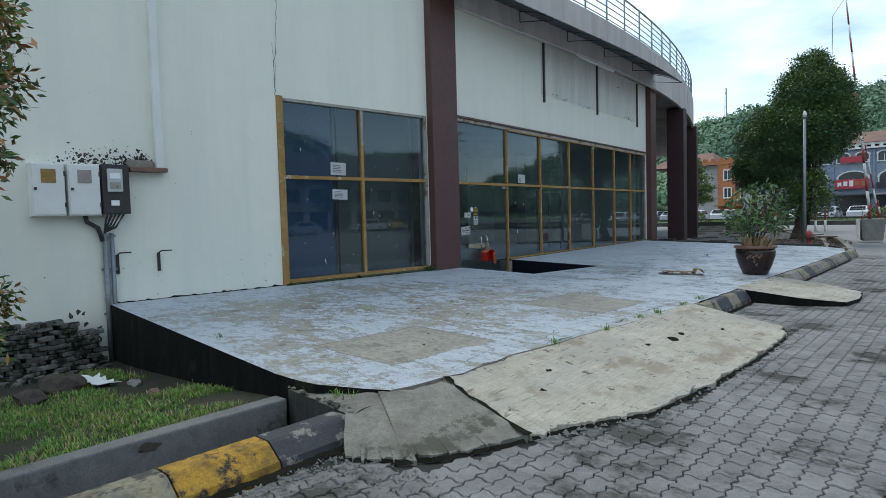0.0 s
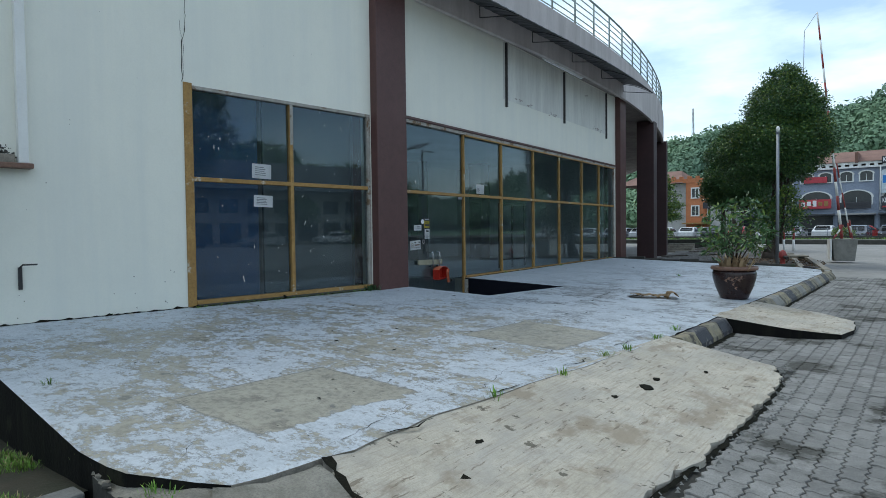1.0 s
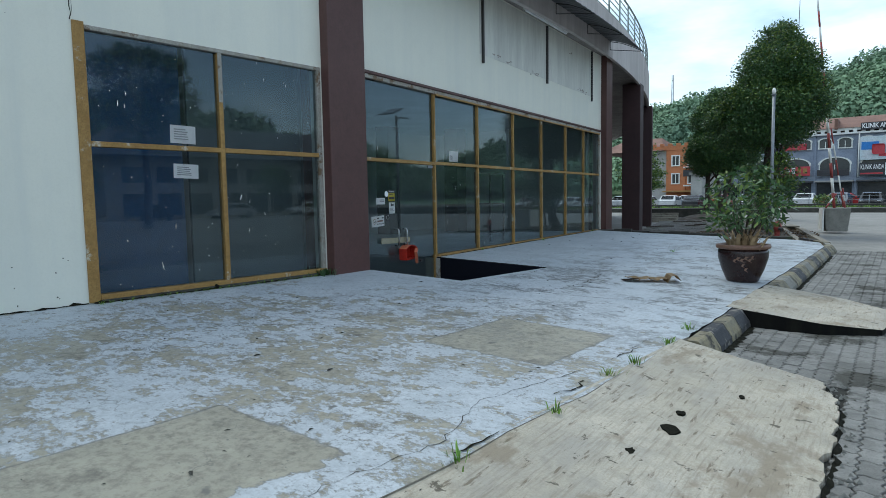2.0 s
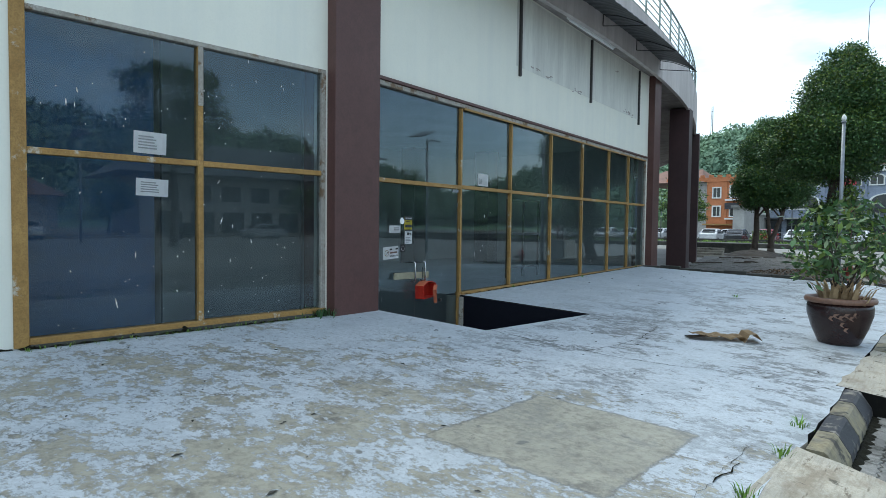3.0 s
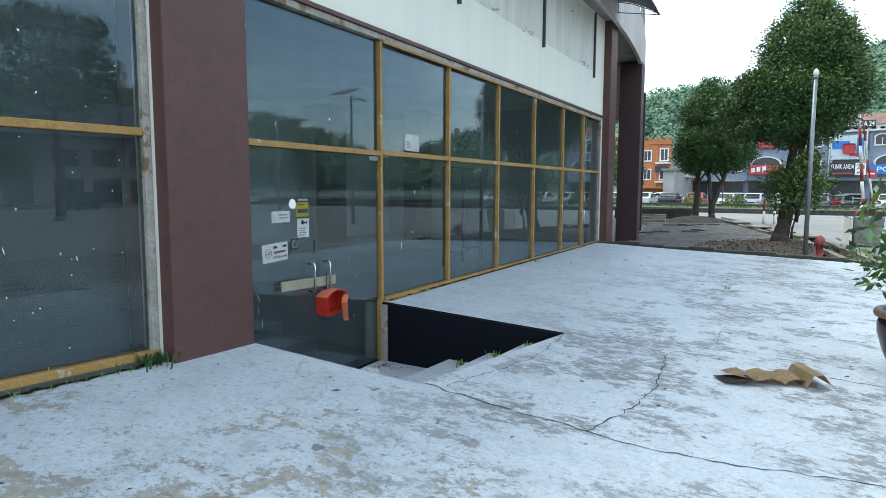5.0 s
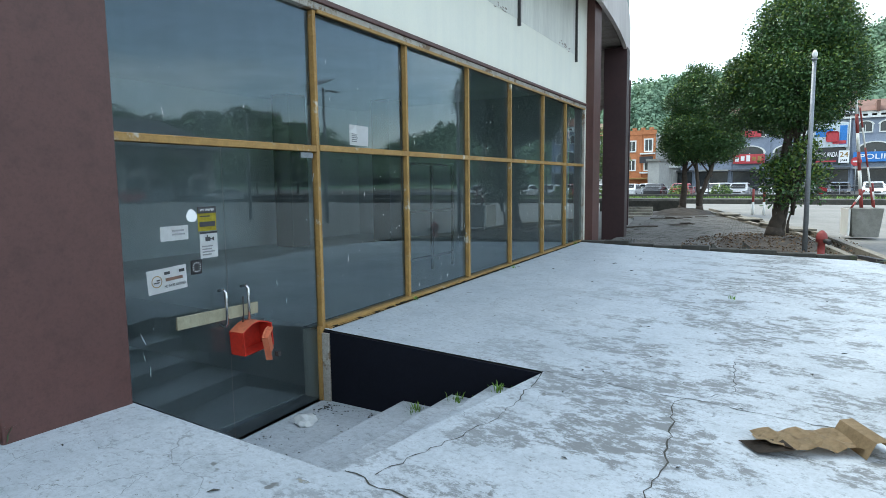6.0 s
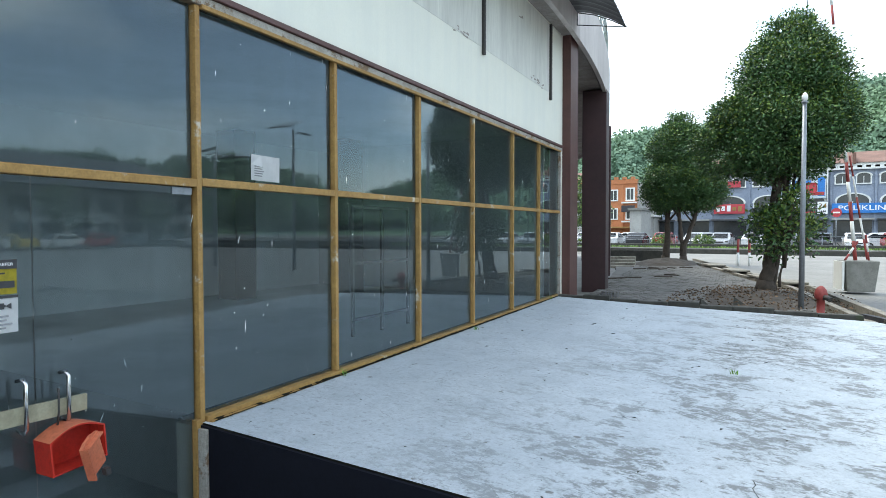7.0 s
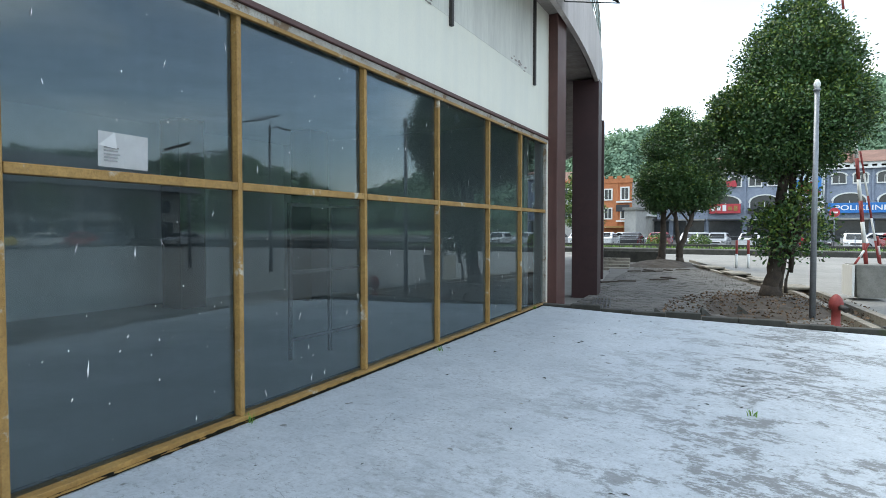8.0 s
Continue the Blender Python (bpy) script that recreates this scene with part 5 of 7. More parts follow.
def shrub(name, c, rad, n, label, mats, seed, leaf=0.09, stems=9, base=None, droop=0.3, share=(0.6, 0.25, 0.15), wide=0.16):
    """A leafy bush: stems from its base and leaves in clumps at twig ends."""
    r = random.Random(seed)
    base = base or (c[0], c[1], 0.0)
    ob = thing(name, label, "shrub")
    tips = []
    for k in range(stems):
        bm = bmesh.new()
        a = 6.283 * k / stems + r.uniform(-0.4, 0.4)
        e = Vector((c[0] + rad[0] * 0.75 * math.cos(a) * r.uniform(0.3, 1), c[1] + rad[1] * 0.75 * math.sin(a) * r.uniform(0.3, 1), c[2] + rad[2] * r.uniform(-0.5, 0.75)))
        m = Vector(base).lerp(e, 0.5) + Vector((r.gauss(0, 0.08), r.gauss(0, 0.08), 0.12))
        tube(bm, [base, m, e], 0.014, 5, 0.004)
        part("stem", bm, BARK, ob)
        tips += [m.lerp(e, q) for q in (0.2, 0.5, 0.8, 1.0)]
    for _ in range(int(40 + 170 * rad[0] * rad[1] * rad[2] / 0.4)):
        a, b = r.uniform(0, 6.283), math.acos(r.uniform(-0.8, 1))
        k = r.uniform(0.45, 1.0) ** 0.5
        tips.append(Vector((c[0] + rad[0] * k * math.sin(b) * math.cos(a), c[1] + rad[1] * k * math.sin(b) * math.sin(a), c[2] + rad[2] * k * math.cos(b))))
    for m, f in zip(mats, share):
        def place():
            t = r.choice(tips)
            d = Vector((r.gauss(0, 1), r.gauss(0, 1), r.gauss(0, 0.8))).normalized()
            return t + d * r.uniform(0, 0.14), d
        vs, fs = leaves(int(n * f), place, leaf, r, droop, wide)
        raw("foliage", [tuple(v) for v in vs], fs, m, ob)
    return ob


# crown enlarged past its visible part, added there to shade the verge grass
shrub("shrub", (-5.0, 0.50, 2.55), (0.75, 0.85, 1.05), 17000, "red-tipped green garden shrub beside the drain", (LEAF, LEAF_Y, LEAF_R), 5, 0.078, base=(-4.9, 0.6, 0.0), share=(0.34, 0.3, 0.36))
shrub("shrub", (-5.15, 0.60, 0.95), (0.6, 0.58, 0.55), 9500, "low red-tipped garden shrub beside the drain", (LEAF, LEAF_Y, LEAF_R), 6, 0.075, base=(-4.95, 0.8, 0.0), share=(0.36, 0.28, 0.36))


# ---- signs and papers on the glass ----
def text(name, s, size, x, z, material, parent, depth, bold=0.0, width=None):
    cu = bpy.data.curves.new(name, "FONT")
    cu.body, cu.size, cu.align_x, cu.align_y, cu.extrude, cu.offset = s, size, "CENTER", "CENTER", 0.0006, bold
    tmp = bpy.data.objects.new(name, cu)
    scene.collection.objects.link(tmp)
    bpy.context.view_layer.update()
    me = bpy.data.meshes.new_from_object(tmp.evaluated_get(bpy.context.evaluated_depsgraph_get()))
    bpy.data.objects.remove(tmp)
    me.materials.append(material)
    ob = new(name, me)
    ob.parent = parent
    sx = 1.0
    if width:
        xs = [v.co.x for v in me.vertices]
        sx = width / max(max(xs) - min(xs), 1e-6)
    ob.matrix_basis = Matrix.Translation((x, depth, z)) @ Matrix.Rotation(radians(90), 4, "X") @ Matrix.Diagonal((sx, 1, 1, 1))
    return ob


def sheet(name, line, y0, y1, z0, z1, material, label, category, depth=-0.002, tilt=0.0, group=""):
    """A thin sheet stuck on the face of a pane. Local x runs along the wall from the sheet's middle."""
    w, h = (y1 - y0), (z1 - z0)
    ob = thing(name, label, category, group, at=wall_pose(line, (y0 + y1) / 2, (z0 + z1) / 2) @ Matrix.Translation((0, 0.04 + depth, 0)) @ Matrix.Rotation(radians(tilt), 4, "Y"))
    bm = bmesh.new()
    vs, n = [], 8
    g = [[bm.verts.new((-w / 2 + w * i / n, 0.0015 * math.sin(i * 1.7 + j), -h / 2 + h * j / 4)) for i in range(n + 1)] for j in range(5)]
    for j in range(4):
        for i in range(n):
            bm.faces.new((g[j][i], g[j][i + 1], g[j + 1][i + 1], g[j + 1][i]))
    bmesh.ops.solidify(bm, geom=bm.faces[:], thickness=0.001)
    part("sheet", bm, material, ob)
    return ob, w, h


def textbars(ob, w, h, rows, x0, x1, z0, z1, seed=0, material=INK, depth=-0.0045):
    r = random.Random(seed)
    for k in range(rows):
        z = z1 - (z1 - z0) * (k + 0.5) / rows
        e = x0 + (x1 - x0) * r.uniform(0.6, 1.0)
        boxpart("text_bar", (x0, e, depth, depth + 0.001, z - (z1 - z0) / rows * 0.22, z + (z1 - z0) / rows * 0.22), material, ob)


GREYINK = mat("grey_ink", (0.35, 0.35, 0.36), (0.30, 0.30, 0.31), 6, 0.8, 0.0, 40)
for y0, y1, z0, z1, tl in ((6.866, 7.19, 2.292, 2.515, 1.0), (6.885, 7.206, 1.858, 2.037, 1.5)):
    ob, w, h = sheet("notice", BAY1, y0, y1, z0, z1, PAPER, "white printed paper notice taped on the tinted glass", "notice", tilt=tl, group="paper notices")
    textbars(ob, w, h, 5, -w * 0.36, w * 0.30, -h * 0.32, h * 0.34, 3, GREYINK)
ob, w, h = sheet("notice", BAY2, 12.72, 13.06, 2.285, 2.50, PAPER, "white paper notice with a folded corner on the glass", "notice", tilt=0.5, group="paper notices")
textbars(ob, w, h, 5, -w * 0.40, w * 0.02, -h * 0.36, h * 0.1, 4, GREYINK)
bm = bmesh.new()
vs = [bm.verts.new(p) for p in ((-w / 2, -0.002, h * 0.1), (-w * 0.18, -0.002, h / 2), (-w * 0.2, -0.03, h * 0.02))]
bm.faces.new(vs)
bmesh.ops.solidify(bm, geom=bm.faces[:], thickness=0.001)
part("folded_corner", bm, PAPER, ob)
ob, w, h = sheet("sticker", BAY2, 10.372, 10.618, 1.468, 1.578, PAPER, "scratched white sticker on the glass door", "sticker", -0.012, group="door stickers")
textbars(ob, w, h, 2, -w * 0.1, w * 0.42, -h * 0.2, h * 0.3, 5, GREYINK)
ob, w, h = sheet("sticker", BAY2, 10.711, 10.891, 1.519, 1.712, YELLOW, "black and yellow payment sticker on the glass door", "sticker", -0.012, group="door stickers")
boxpart("header", (-w / 2, w / 2, -0.005, -0.003, h * 0.23, h * 0.5), INK, ob, "black header strip")
text("lettering", "WE PREFER", 0.024, 0, h * 0.36, PAPER, ob, -0.006, width=w * 0.78)
textbars(ob, w, h, 1, -w * 0.38, w * 0.2, h * 0.05, h * 0.16, 6, INK)
boxpart("logo_bar", (-w * 0.42, w * 0.42, -0.005, -0.003, -h * 0.32, -h * 0.12), INK, ob, "dark wordmark bar")
ob, w, h = sheet("sticker", BAY2, 10.721, 10.894, 1.303, 1.512, PAPER, "white camera surveillance notice on the glass door", "sticker", -0.012, group="door stickers")
boxpart("header", (-w / 2, w / 2, -0.005, -0.003, h * 0.43, h * 0.5), INK, ob, "black header strip")
bm = bmesh.new()
box(bm, -0.035, 0.012, -0.006, -0.004, h * 0.14, h * 0.30)
box(bm, 0.012, 0.020, -0.006, -0.004, h * 0.19, h * 0.25)
v = [bm.verts.new(p) for p in ((0.018, -0.005, h * 0.22), (0.05, -0.005, h * 0.30), (0.05, -0.005, h * 0.13))]
bm.faces.new(v)
box(bm, -0.020, -0.012, -0.006, -0.004, h * 0.30, h * 0.38)
part("camera_symbol", bm, INK, ob)
textbars(ob, w, h, 4, -w * 0.4, w * 0.42, -h * 0.42, 0.0, 7, GREYINK)
ob, w, h = sheet("sticker", BAY2, 10.241, 10.581, 1.092, 1.272, PAPER, "white no shoes allowed sign on the glass door", "sign", -0.012, tilt=-3.0, group="door stickers")
bm = bmesh.new()
for r0, r1 in ((0.038, 0.045),):
    for k in range(24):
        a, b = k * 6.283 / 24, (k + 1) * 6.283 / 24
        v = [bm.verts.new((-w * 0.28 + r * math.cos(q), -0.005, r * math.sin(q))) for r, q in ((r0, a), (r1, a), (r1, b), (r0, b))]
        bm.faces.new(v)
part("ring_symbol", bm, CARD, ob, "tan prohibition ring")
bm = bmesh.new()
box(bm, -w * 0.28 - 0.028, -w * 0.28 + 0.02, -0.007, -0.005, -0.012, -0.004)
box(bm, -w * 0.28 + 0.0, -w * 0.28 + 0.028, -0.007, -0.005, 0.004, 0.014)
part("shoe_symbol", bm, INK, ob)
text("lettering", "NO SHOES ALLOWED", 0.03, w * 0.17, -h * 0.27, INK, ob, -0.005, width=w * 0.54)
boxpart("text_bar", (-w * 0.08, w * 0.06, -0.006, -0.004, h * 0.22, h * 0.34), INK, ob)
boxpart("text_bar", (w * 0.3, w * 0.44, -0.006, -0.004, h * 0.22, h * 0.34), INK, ob)
boxpart("text_bar", (-w * 0.06, w * 0.38, -0.006, -0.004, -h * 0.06, h * 0.07), POT_RIM, ob, "scratched faded line")
ob, w, h = sheet("sticker", BAY2, 10.622, 10.73, 1.186, 1.298, INK, "small black sticker with a ring of white dots", "sticker", -0.012, group="door stickers")
for k in range(12):
    a = k * 6.283 / 12
    boxpart("dot", (0.036 * math.cos(a) - 0.004, 0.036 * math.cos(a) + 0.004, -0.005, -0.003, 0.036 * math.sin(a) - 0.004, 0.036 * math.sin(a) + 0.004), PAPER, ob)
ob = thing("sticker", "torn round white sticker on the glass door", "sticker", "door stickers", at=wall_pose(BAY2, 10.655, 1.645) @ Matrix.Translation((0, 0.026, 0)))
bm = bmesh.new()
rr = random.Random(6)
slab(bm, [((0.055 * rr.uniform(0.7, 1.05)) * math.cos(k * 0.524), (0.055 * rr.uniform(0.75, 1.05)) * math.sin(k * 0.524)) for k in range(12)], 0.0, 0.001)
bmesh.ops.rotate(bm, cent=(0, 0, 0), matrix=Matrix.Rotation(radians(90), 3, "X"), verts=bm.verts[:])
part("sheet", bm, PAPER, ob)
# streaks of bird dirt and paint flecks on the panes
rng = random.Random(91)
for line, ya, yb, nn in ((BAY1, 6.05, 9.0, 95), (BAY2, 10.1, 21.6, 420)):
    vs, fs = [], []
    for _ in range(nn):
        y, z = rng.uniform(ya, yb), rng.choice((rng.uniform(0.5, 2.15), rng.uniform(0.5, 1.4), rng.uniform(2.3, 3.5)))
        if line is BAY2 and y < 12.2 and z > 1.0 and rng.random() < 0.7:
            continue
        s = rng.uniform(0.0025, 0.006)
        ln = s * rng.choice((1, 1, 1, 1.5, 1.5, 2, 2, 2.5, 7, 10))
        k = len(vs)
        a = rng.gauss(0, 0.25)
        b = on_wall(line, y)
        for dx, dz in ((-s, 0), (0, -ln), (s, 0), (s * 0.4, ln)):
            vs.append((on_wall(line, y + dx + a * dz) - 0.035, y + dx + a * dz, z + dz))
        fs.append((k, k + 1, k + 2, k + 3))
    tagged(raw("dirt_flecks", vs, fs, PAPER), "white flecks and drips on the dusty glass", "dirt", kind="stuff")

plank = thing("wood_plank", "weathered wooden plank pushed through the door handles", "plank", at=wall_pose(BAY2, 10.85, 0.83) @ Matrix.Rotation(radians(1.5), 4, "Y"))
boxpart("board", (-0.42, 0.40, -0.028, -0.004, -0.05, 0.05), WOOD, plank, bevel=0.004)

letter_box = thing("post_box", "red plastic box with its faded lid hanging open", "box", at=wall_pose(BAY2, 10.955, 0.47) @ Matrix.Rotation(radians(-4), 4, "Y"))
n = 10
W, H, D = 0.33, 0.20, 0.16
arch = [(W * i / n, H + 0.055 * math.sin(math.pi * i / n)) for i in range(n + 1)]
bm = bmesh.new()
outer = [(0, 0), (W, 0)] + arch[::-1]
cx, cz = W / 2, 0.12
inner = [(cx + (x - cx) * 0.94, cz + (z - cz) * 0.93) for x, z in outer]
m = len(outer)
rows = [[bm.verts.new((x, y, z)) for x, z in pr] for pr, y in ((outer, -D), (outer, 0.0), (inner, -D), (inner, -0.012))]
for k in range(m):
    j = (k + 1) % m
    bm.faces.new((rows[0][k], rows[0][j], rows[1][j], rows[1][k]))
    bm.faces.new((rows[2][k], rows[3][k], rows[3][j], rows[2][j]))
    bm.faces.new((rows[0][k], rows[2][k], rows[2][j], rows[0][j]))
bm.faces.new(rows[1])
bm.faces.new(rows[3])
ob = part("body", bm, RED, letter_box)
ob.data.materials.append(ORANGE)
for f in ob.data.polygons:
    if f.normal.z > 0.6 and f.center.z > H * 0.97:
        f.material_index = 1
bm = bmesh.new()
lid = [(0, 0), (0.0, 0.22), (0.07, 0.24), (0.14, 0.235), (0.18, 0.22), (0.18, 0.0)]
a0 = [bm.verts.new((0.0, -u, z)) for u, z in lid]
a1 = [bm.verts.new((0.018, -u, z)) for u, z in lid]
bm.faces.new(a0)
bm.faces.new(a1[::-1])
for k in range(len(lid)):
    j = (k + 1) % len(lid)
    bm.faces.new((a0[k], a0[j], a1[j], a1[k]))
box(bm, 0.018, 0.05, -0.18, -0.168, 0.0, 0.215)
box(bm, 0.018, 0.05, -0.168, -0.005, 0.205, 0.217)
ob = part("lid", bm, ORANGE, letter_box, "faded orange lid")
ob.matrix_basis = Matrix.Translation((W - 0.03, -D + 0.002, -0.02)) @ Matrix.Rotation(radians(-62), 4, "Z") @ Matrix.Rotation(radians(16), 4, "X")
boxpart("latch", (W - 0.12, W - 0.09, -D - 0.16, -D - 0.12, -0.05, -0.01), DARK_METAL, letter_box, "black latch")
bm = bmesh.new()
tube(bm, [(0.12, -0.04, H + 0.05), (0.13, -0.05, H + 0.13), (0.14, -0.05, H + 0.27)], 0.006, 6)
part("hanger", bm, DARK_METAL, letter_box)

# inside: boards, columns and partition frames seen through the glass
boxpart_in = bmesh.new()
box(boxpart_in, -9.05, -9.0, 7.35, 9.25, -0.3, 3.9)
setting(part("inside_board", boxpart_in, BOARD_IN), "grey board standing behind the window", "board")
bm = bmesh.new()
box(bm, -9.12, -9.08, 5.2, 7.3, -0.3, 3.9)
setting(part("inside_board", bm, BLUE_IN), "dark blue board standing behind the window", "board")
for x, y in ((-15.4, 17.9), (-14.2, 20.1), (-12.5, 6.5)):
    bm = bmesh.new()
    box(bm, x, x + 0.55, y, y + 0.55, -0.3, 3.95)
    tagged(part("inside_column", bm, DARK_IN), "dark square column inside the empty shop", "column")
frm = thing("partition_frame", "dark steel partition frame inside the empty shop", "frame")
for y in (15.7, 16.38, 17.06):
    boxpart("upright", (-10.0, -9.96, y, y + 0.04, 0.39, 2.2), DARK_METAL, frm)
for z in (0.60, 1.38, 2.16):
    boxpart("crossbar", (-9.995, -9.965, 15.7, 17.1, z, z + 0.04), DARK_METAL, frm)
# peeled marks along the foot of the old sign panel
rng = random.Random(66)
vs, fs = [], []
for y0, z0, n in ((14.75, 4.72, 5), (15.3, 4.66, 4), (16.6, 4.64, 5), (17.05, 4.62, 3), (20.1, 4.68, 7), (20.5, 4.66, 4), (19.2, 5.6, 3)):
    for q in range(n):
        x, z = (y0 - 13.95) + rng.gauss(0, 0.14), z0 + rng.gauss(0, 0.02)
        k = len(vs)
        for j in range(7):
            rr = rng.uniform(0.3, 1.2)
            vs.append((x + 0.07 * rr * math.cos(j * 0.9), -0.0065, z + 0.02 * rr * math.sin(j * 0.9)))
        fs.append(tuple(range(k, k + 7)))
ob = tagged(raw("peeled_marks", vs, fs, SOFFIT), "dark peeled marks under the old sign area", "stain", kind="stuff")
ob.matrix_world = wall_pose(BAY2, 13.95)


# ---- pot plant and cardboard ----
pot = thing("flower_pot", "dark glazed pot with a painted sprig and earthen rim", "pot", at=pose(-3.22, 12.82, terr(-3.22)))
bm = bmesh.new()
lathe(bm, [(0.21, 0.0), (0.225, 0.02), (0.30, 0.20), (0.345, 0.36), (0.35, 0.44), (0.335, 0.50), (0.30, 0.50), (0.29, 0.40)], 40)
part("bowl", bm, POT, pot)
bm = bmesh.new()
lathe(bm, [(0.335, 0.495), (0.372, 0.505), (0.38, 0.53), (0.37, 0.56), (0.33, 0.565), (0.31, 0.54), (0.31, 0.50)], 40)
part("rim", bm, POT_RIM, pot, "earth-brown rim")
bm = bmesh.new()
lathe(bm, [(0.30, 0.46), (0.30, 0.475), (0.15, 0.50), (0.01, 0.51)], 24)
part("soil", bm, SOIL, pot, "dry soil")
bm = bmesh.new()
for k, (u, z, s) in enumerate([(-0.32, 0.33, 0.05), (-0.2, 0.36, 0.06), (-0.05, 0.34, 0.06), (0.1, 0.37, 0.06), (0.25, 0.34, 0.05), (0.36, 0.38, 0.04), (0.0, 0.26, 0.05), (0.12, 0.2, 0.05)]):
    a = -1.45 + u
    r = 0.352 - 0.0 * k if z > 0.3 else 0.325
    for q in range(2):
        v = [bm.verts.new(((r + 0.004) * math.cos(a + du), (r + 0.004) * math.sin(a + du), z + dz)) for du, dz in ((0, 0), (0.05, 0.012 + q * 0.02), (0.16 * s / 0.05, 0.03 * (1 if q else -1)), (0.05, -0.012))]
        bm.faces.new(v)
part("painted_sprig", bm, POT_RIM, pot, "pale brown painted sprig")
plant = shrub("potted_shrub", (-3.22, 12.82, 1.42), (0.6, 0.6, 0.56), 1000, "thin green shrub with small leaves growing in the pot", (LEAF, LEAF_Y), 16, 0.125, 12, (-3.22, 12.82, 0.72), share=(0.75, 0.25), wide=0.17)
blades("dry_stems", [(-3.22 + 0.12 * math.cos(k), 12.82 + 0.12 * math.sin(k), 0.72) for k in range(7)], 16, 0.30, 0.09, "dry straw-coloured stems in the pot", CARD, seed=33)

cardboard = thing("cardboard_box", "flattened torn brown cardboard lying on the terrace", "cardboard", at=pose(-4.3, 11.85, terr(-4.3), 0, 2.2, 35))
rng = random.Random(5)
bm = bmesh.new()
g = [[bm.verts.new((-0.36 + 0.06 * i, -0.15 + 0.06 * j, 0.02 + 0.035 * abs(math.sin(i * 0.9 + j * 0.5)) + 0.01 * rng.random())) for i in range(11)] for j in range(6)]
for j in range(5):
    for i in range(10):
        if (i, j) in ((0, 0), (0, 1), (1, 0), (0, 4)):
            continue
        bm.faces.new((g[j][i], g[j][i + 1], g[j + 1][i + 1], g[j + 1][i]))
bmesh.ops.solidify(bm, geom=bm.faces[:], thickness=0.006)
part("panel", bm, CARD, cardboard)
bm = bmesh.new()
pr = [(0.0, 0.0), (0.05, 0.10), (0.13, 0.11), (0.2, 0.03)]
a0 = [bm.verts.new((0.2 + u, -0.2, z + 0.005)) for u, z in pr]
a1 = [bm.verts.new((0.24 + u, 0.16, z + 0.005)) for u, z in pr]
for k in range(3):
    bm.faces.new((a0[k], a0[k + 1], a1[k + 1], a1[k]))
bmesh.ops.solidify(bm, geom=bm.faces[:], thickness=0.006)
part("folded_flap", bm, CARD, cardboard, "folded end flap")
bm = bmesh.new()
g = [bm.verts.new(p) for p in ((-0.40, -0.12, 0.01), (-0.2, -0.17, 0.05), (-0.18, 0.0, 0.045), (-0.42, 0.06, 0.012))]
bm.faces.new(g)
bmesh.ops.solidify(bm, geom=bm.faces[:], thickness=0.005)
part("torn_flap", bm, BARK, cardboard, "dark damp torn flap")
on_stair = thing("plastic_bag", "crumpled clear plastic bag on the doorway floor", "rubbish", at=pose(-8.22, 11.55, -0.28))
bm = bmesh.new()
bmesh.ops.create_icosphere(bm, subdivisions=2, radius=0.09)
for v in bm.verts:
    v.co *= 1 + 0.6 * noise.noise(v.co * 14)
    v.co.z = max(v.co.z * 0.8, -0.015)
part("bag", bm, GREY_IN, on_stair)


# ---- planter ground beyond the terrace ----
def plate(name, poly, top, thick, material, label, category="pavement", step=0.0, amp=0.0, seed=0):
    bm = bmesh.new()
    slab(bm, jagged(poly, step, amp, random.Random(seed)) if step else poly, top, thick)
    return setting(part(name, bm, material), label, category)


plate("old_pavement", [(-9.3, 21.9), (-3.75, 22.35), (-4.35, 25.5), (-5.1, 29.8), (-7.1, 35.3), (-10.6, 45.5), (-13.5, 43.0), (-11.5, 35.0), (-9.9, 27.0)], 0.06, 0.4, OLD_PAVE, "worn dusty old paving beside the building", step=0.8, amp=0.03, seed=1)
# soil mound round the tree
vs, fs = [], []
for j in range(13):
    for i in range(25):
        a, r = i * 6.2832 / 24, j / 12
        x = -5.6 + r * 1.55 * math.cos(a) * (1 + 0.12 * math.sin(3 * a))
        y = 26.9 + r * 3.2 * math.sin(a) * (1 + 0.1 * math.cos(2 * a))
        vs.append((x, y, 0.05 + 0.17 * (1 - r * r) ** 1.5 + 0.04 * noise.noise(Vector((x * 3, y * 3, 0)))))
for j in range(12):
    for i in range(24):
        k = j * 25 + i
        fs.append((k, k + 25, k + 26, k + 1))
setting(raw("soil_mound", vs, fs, SOIL), "brown soil mound with dry leaves round the tree", "soil")
vs, fs = [], []
for j in range(9):
    for i in range(25):
        a, r = i * 6.2832 / 24, j / 8
        x, y = -10.7 + r * 1.6 * math.cos(a), 41.8 + r * 2.6 * math.sin(a)
        vs.append((x, y, 0.05 + 0.3 * (1 - r * r) + 0.05 * noise.noise(Vector((x * 3, y * 3, 0)))))
for j in range(8):
    for i in range(24):
        k = j * 25 + i
        fs.append((k, k + 25, k + 26, k + 1))
setting(raw("soil_mound", vs, fs, SOIL), "brown soil heap at the double-trunk tree", "soil")
rng = random.Random(61)
vs, fs = [], []
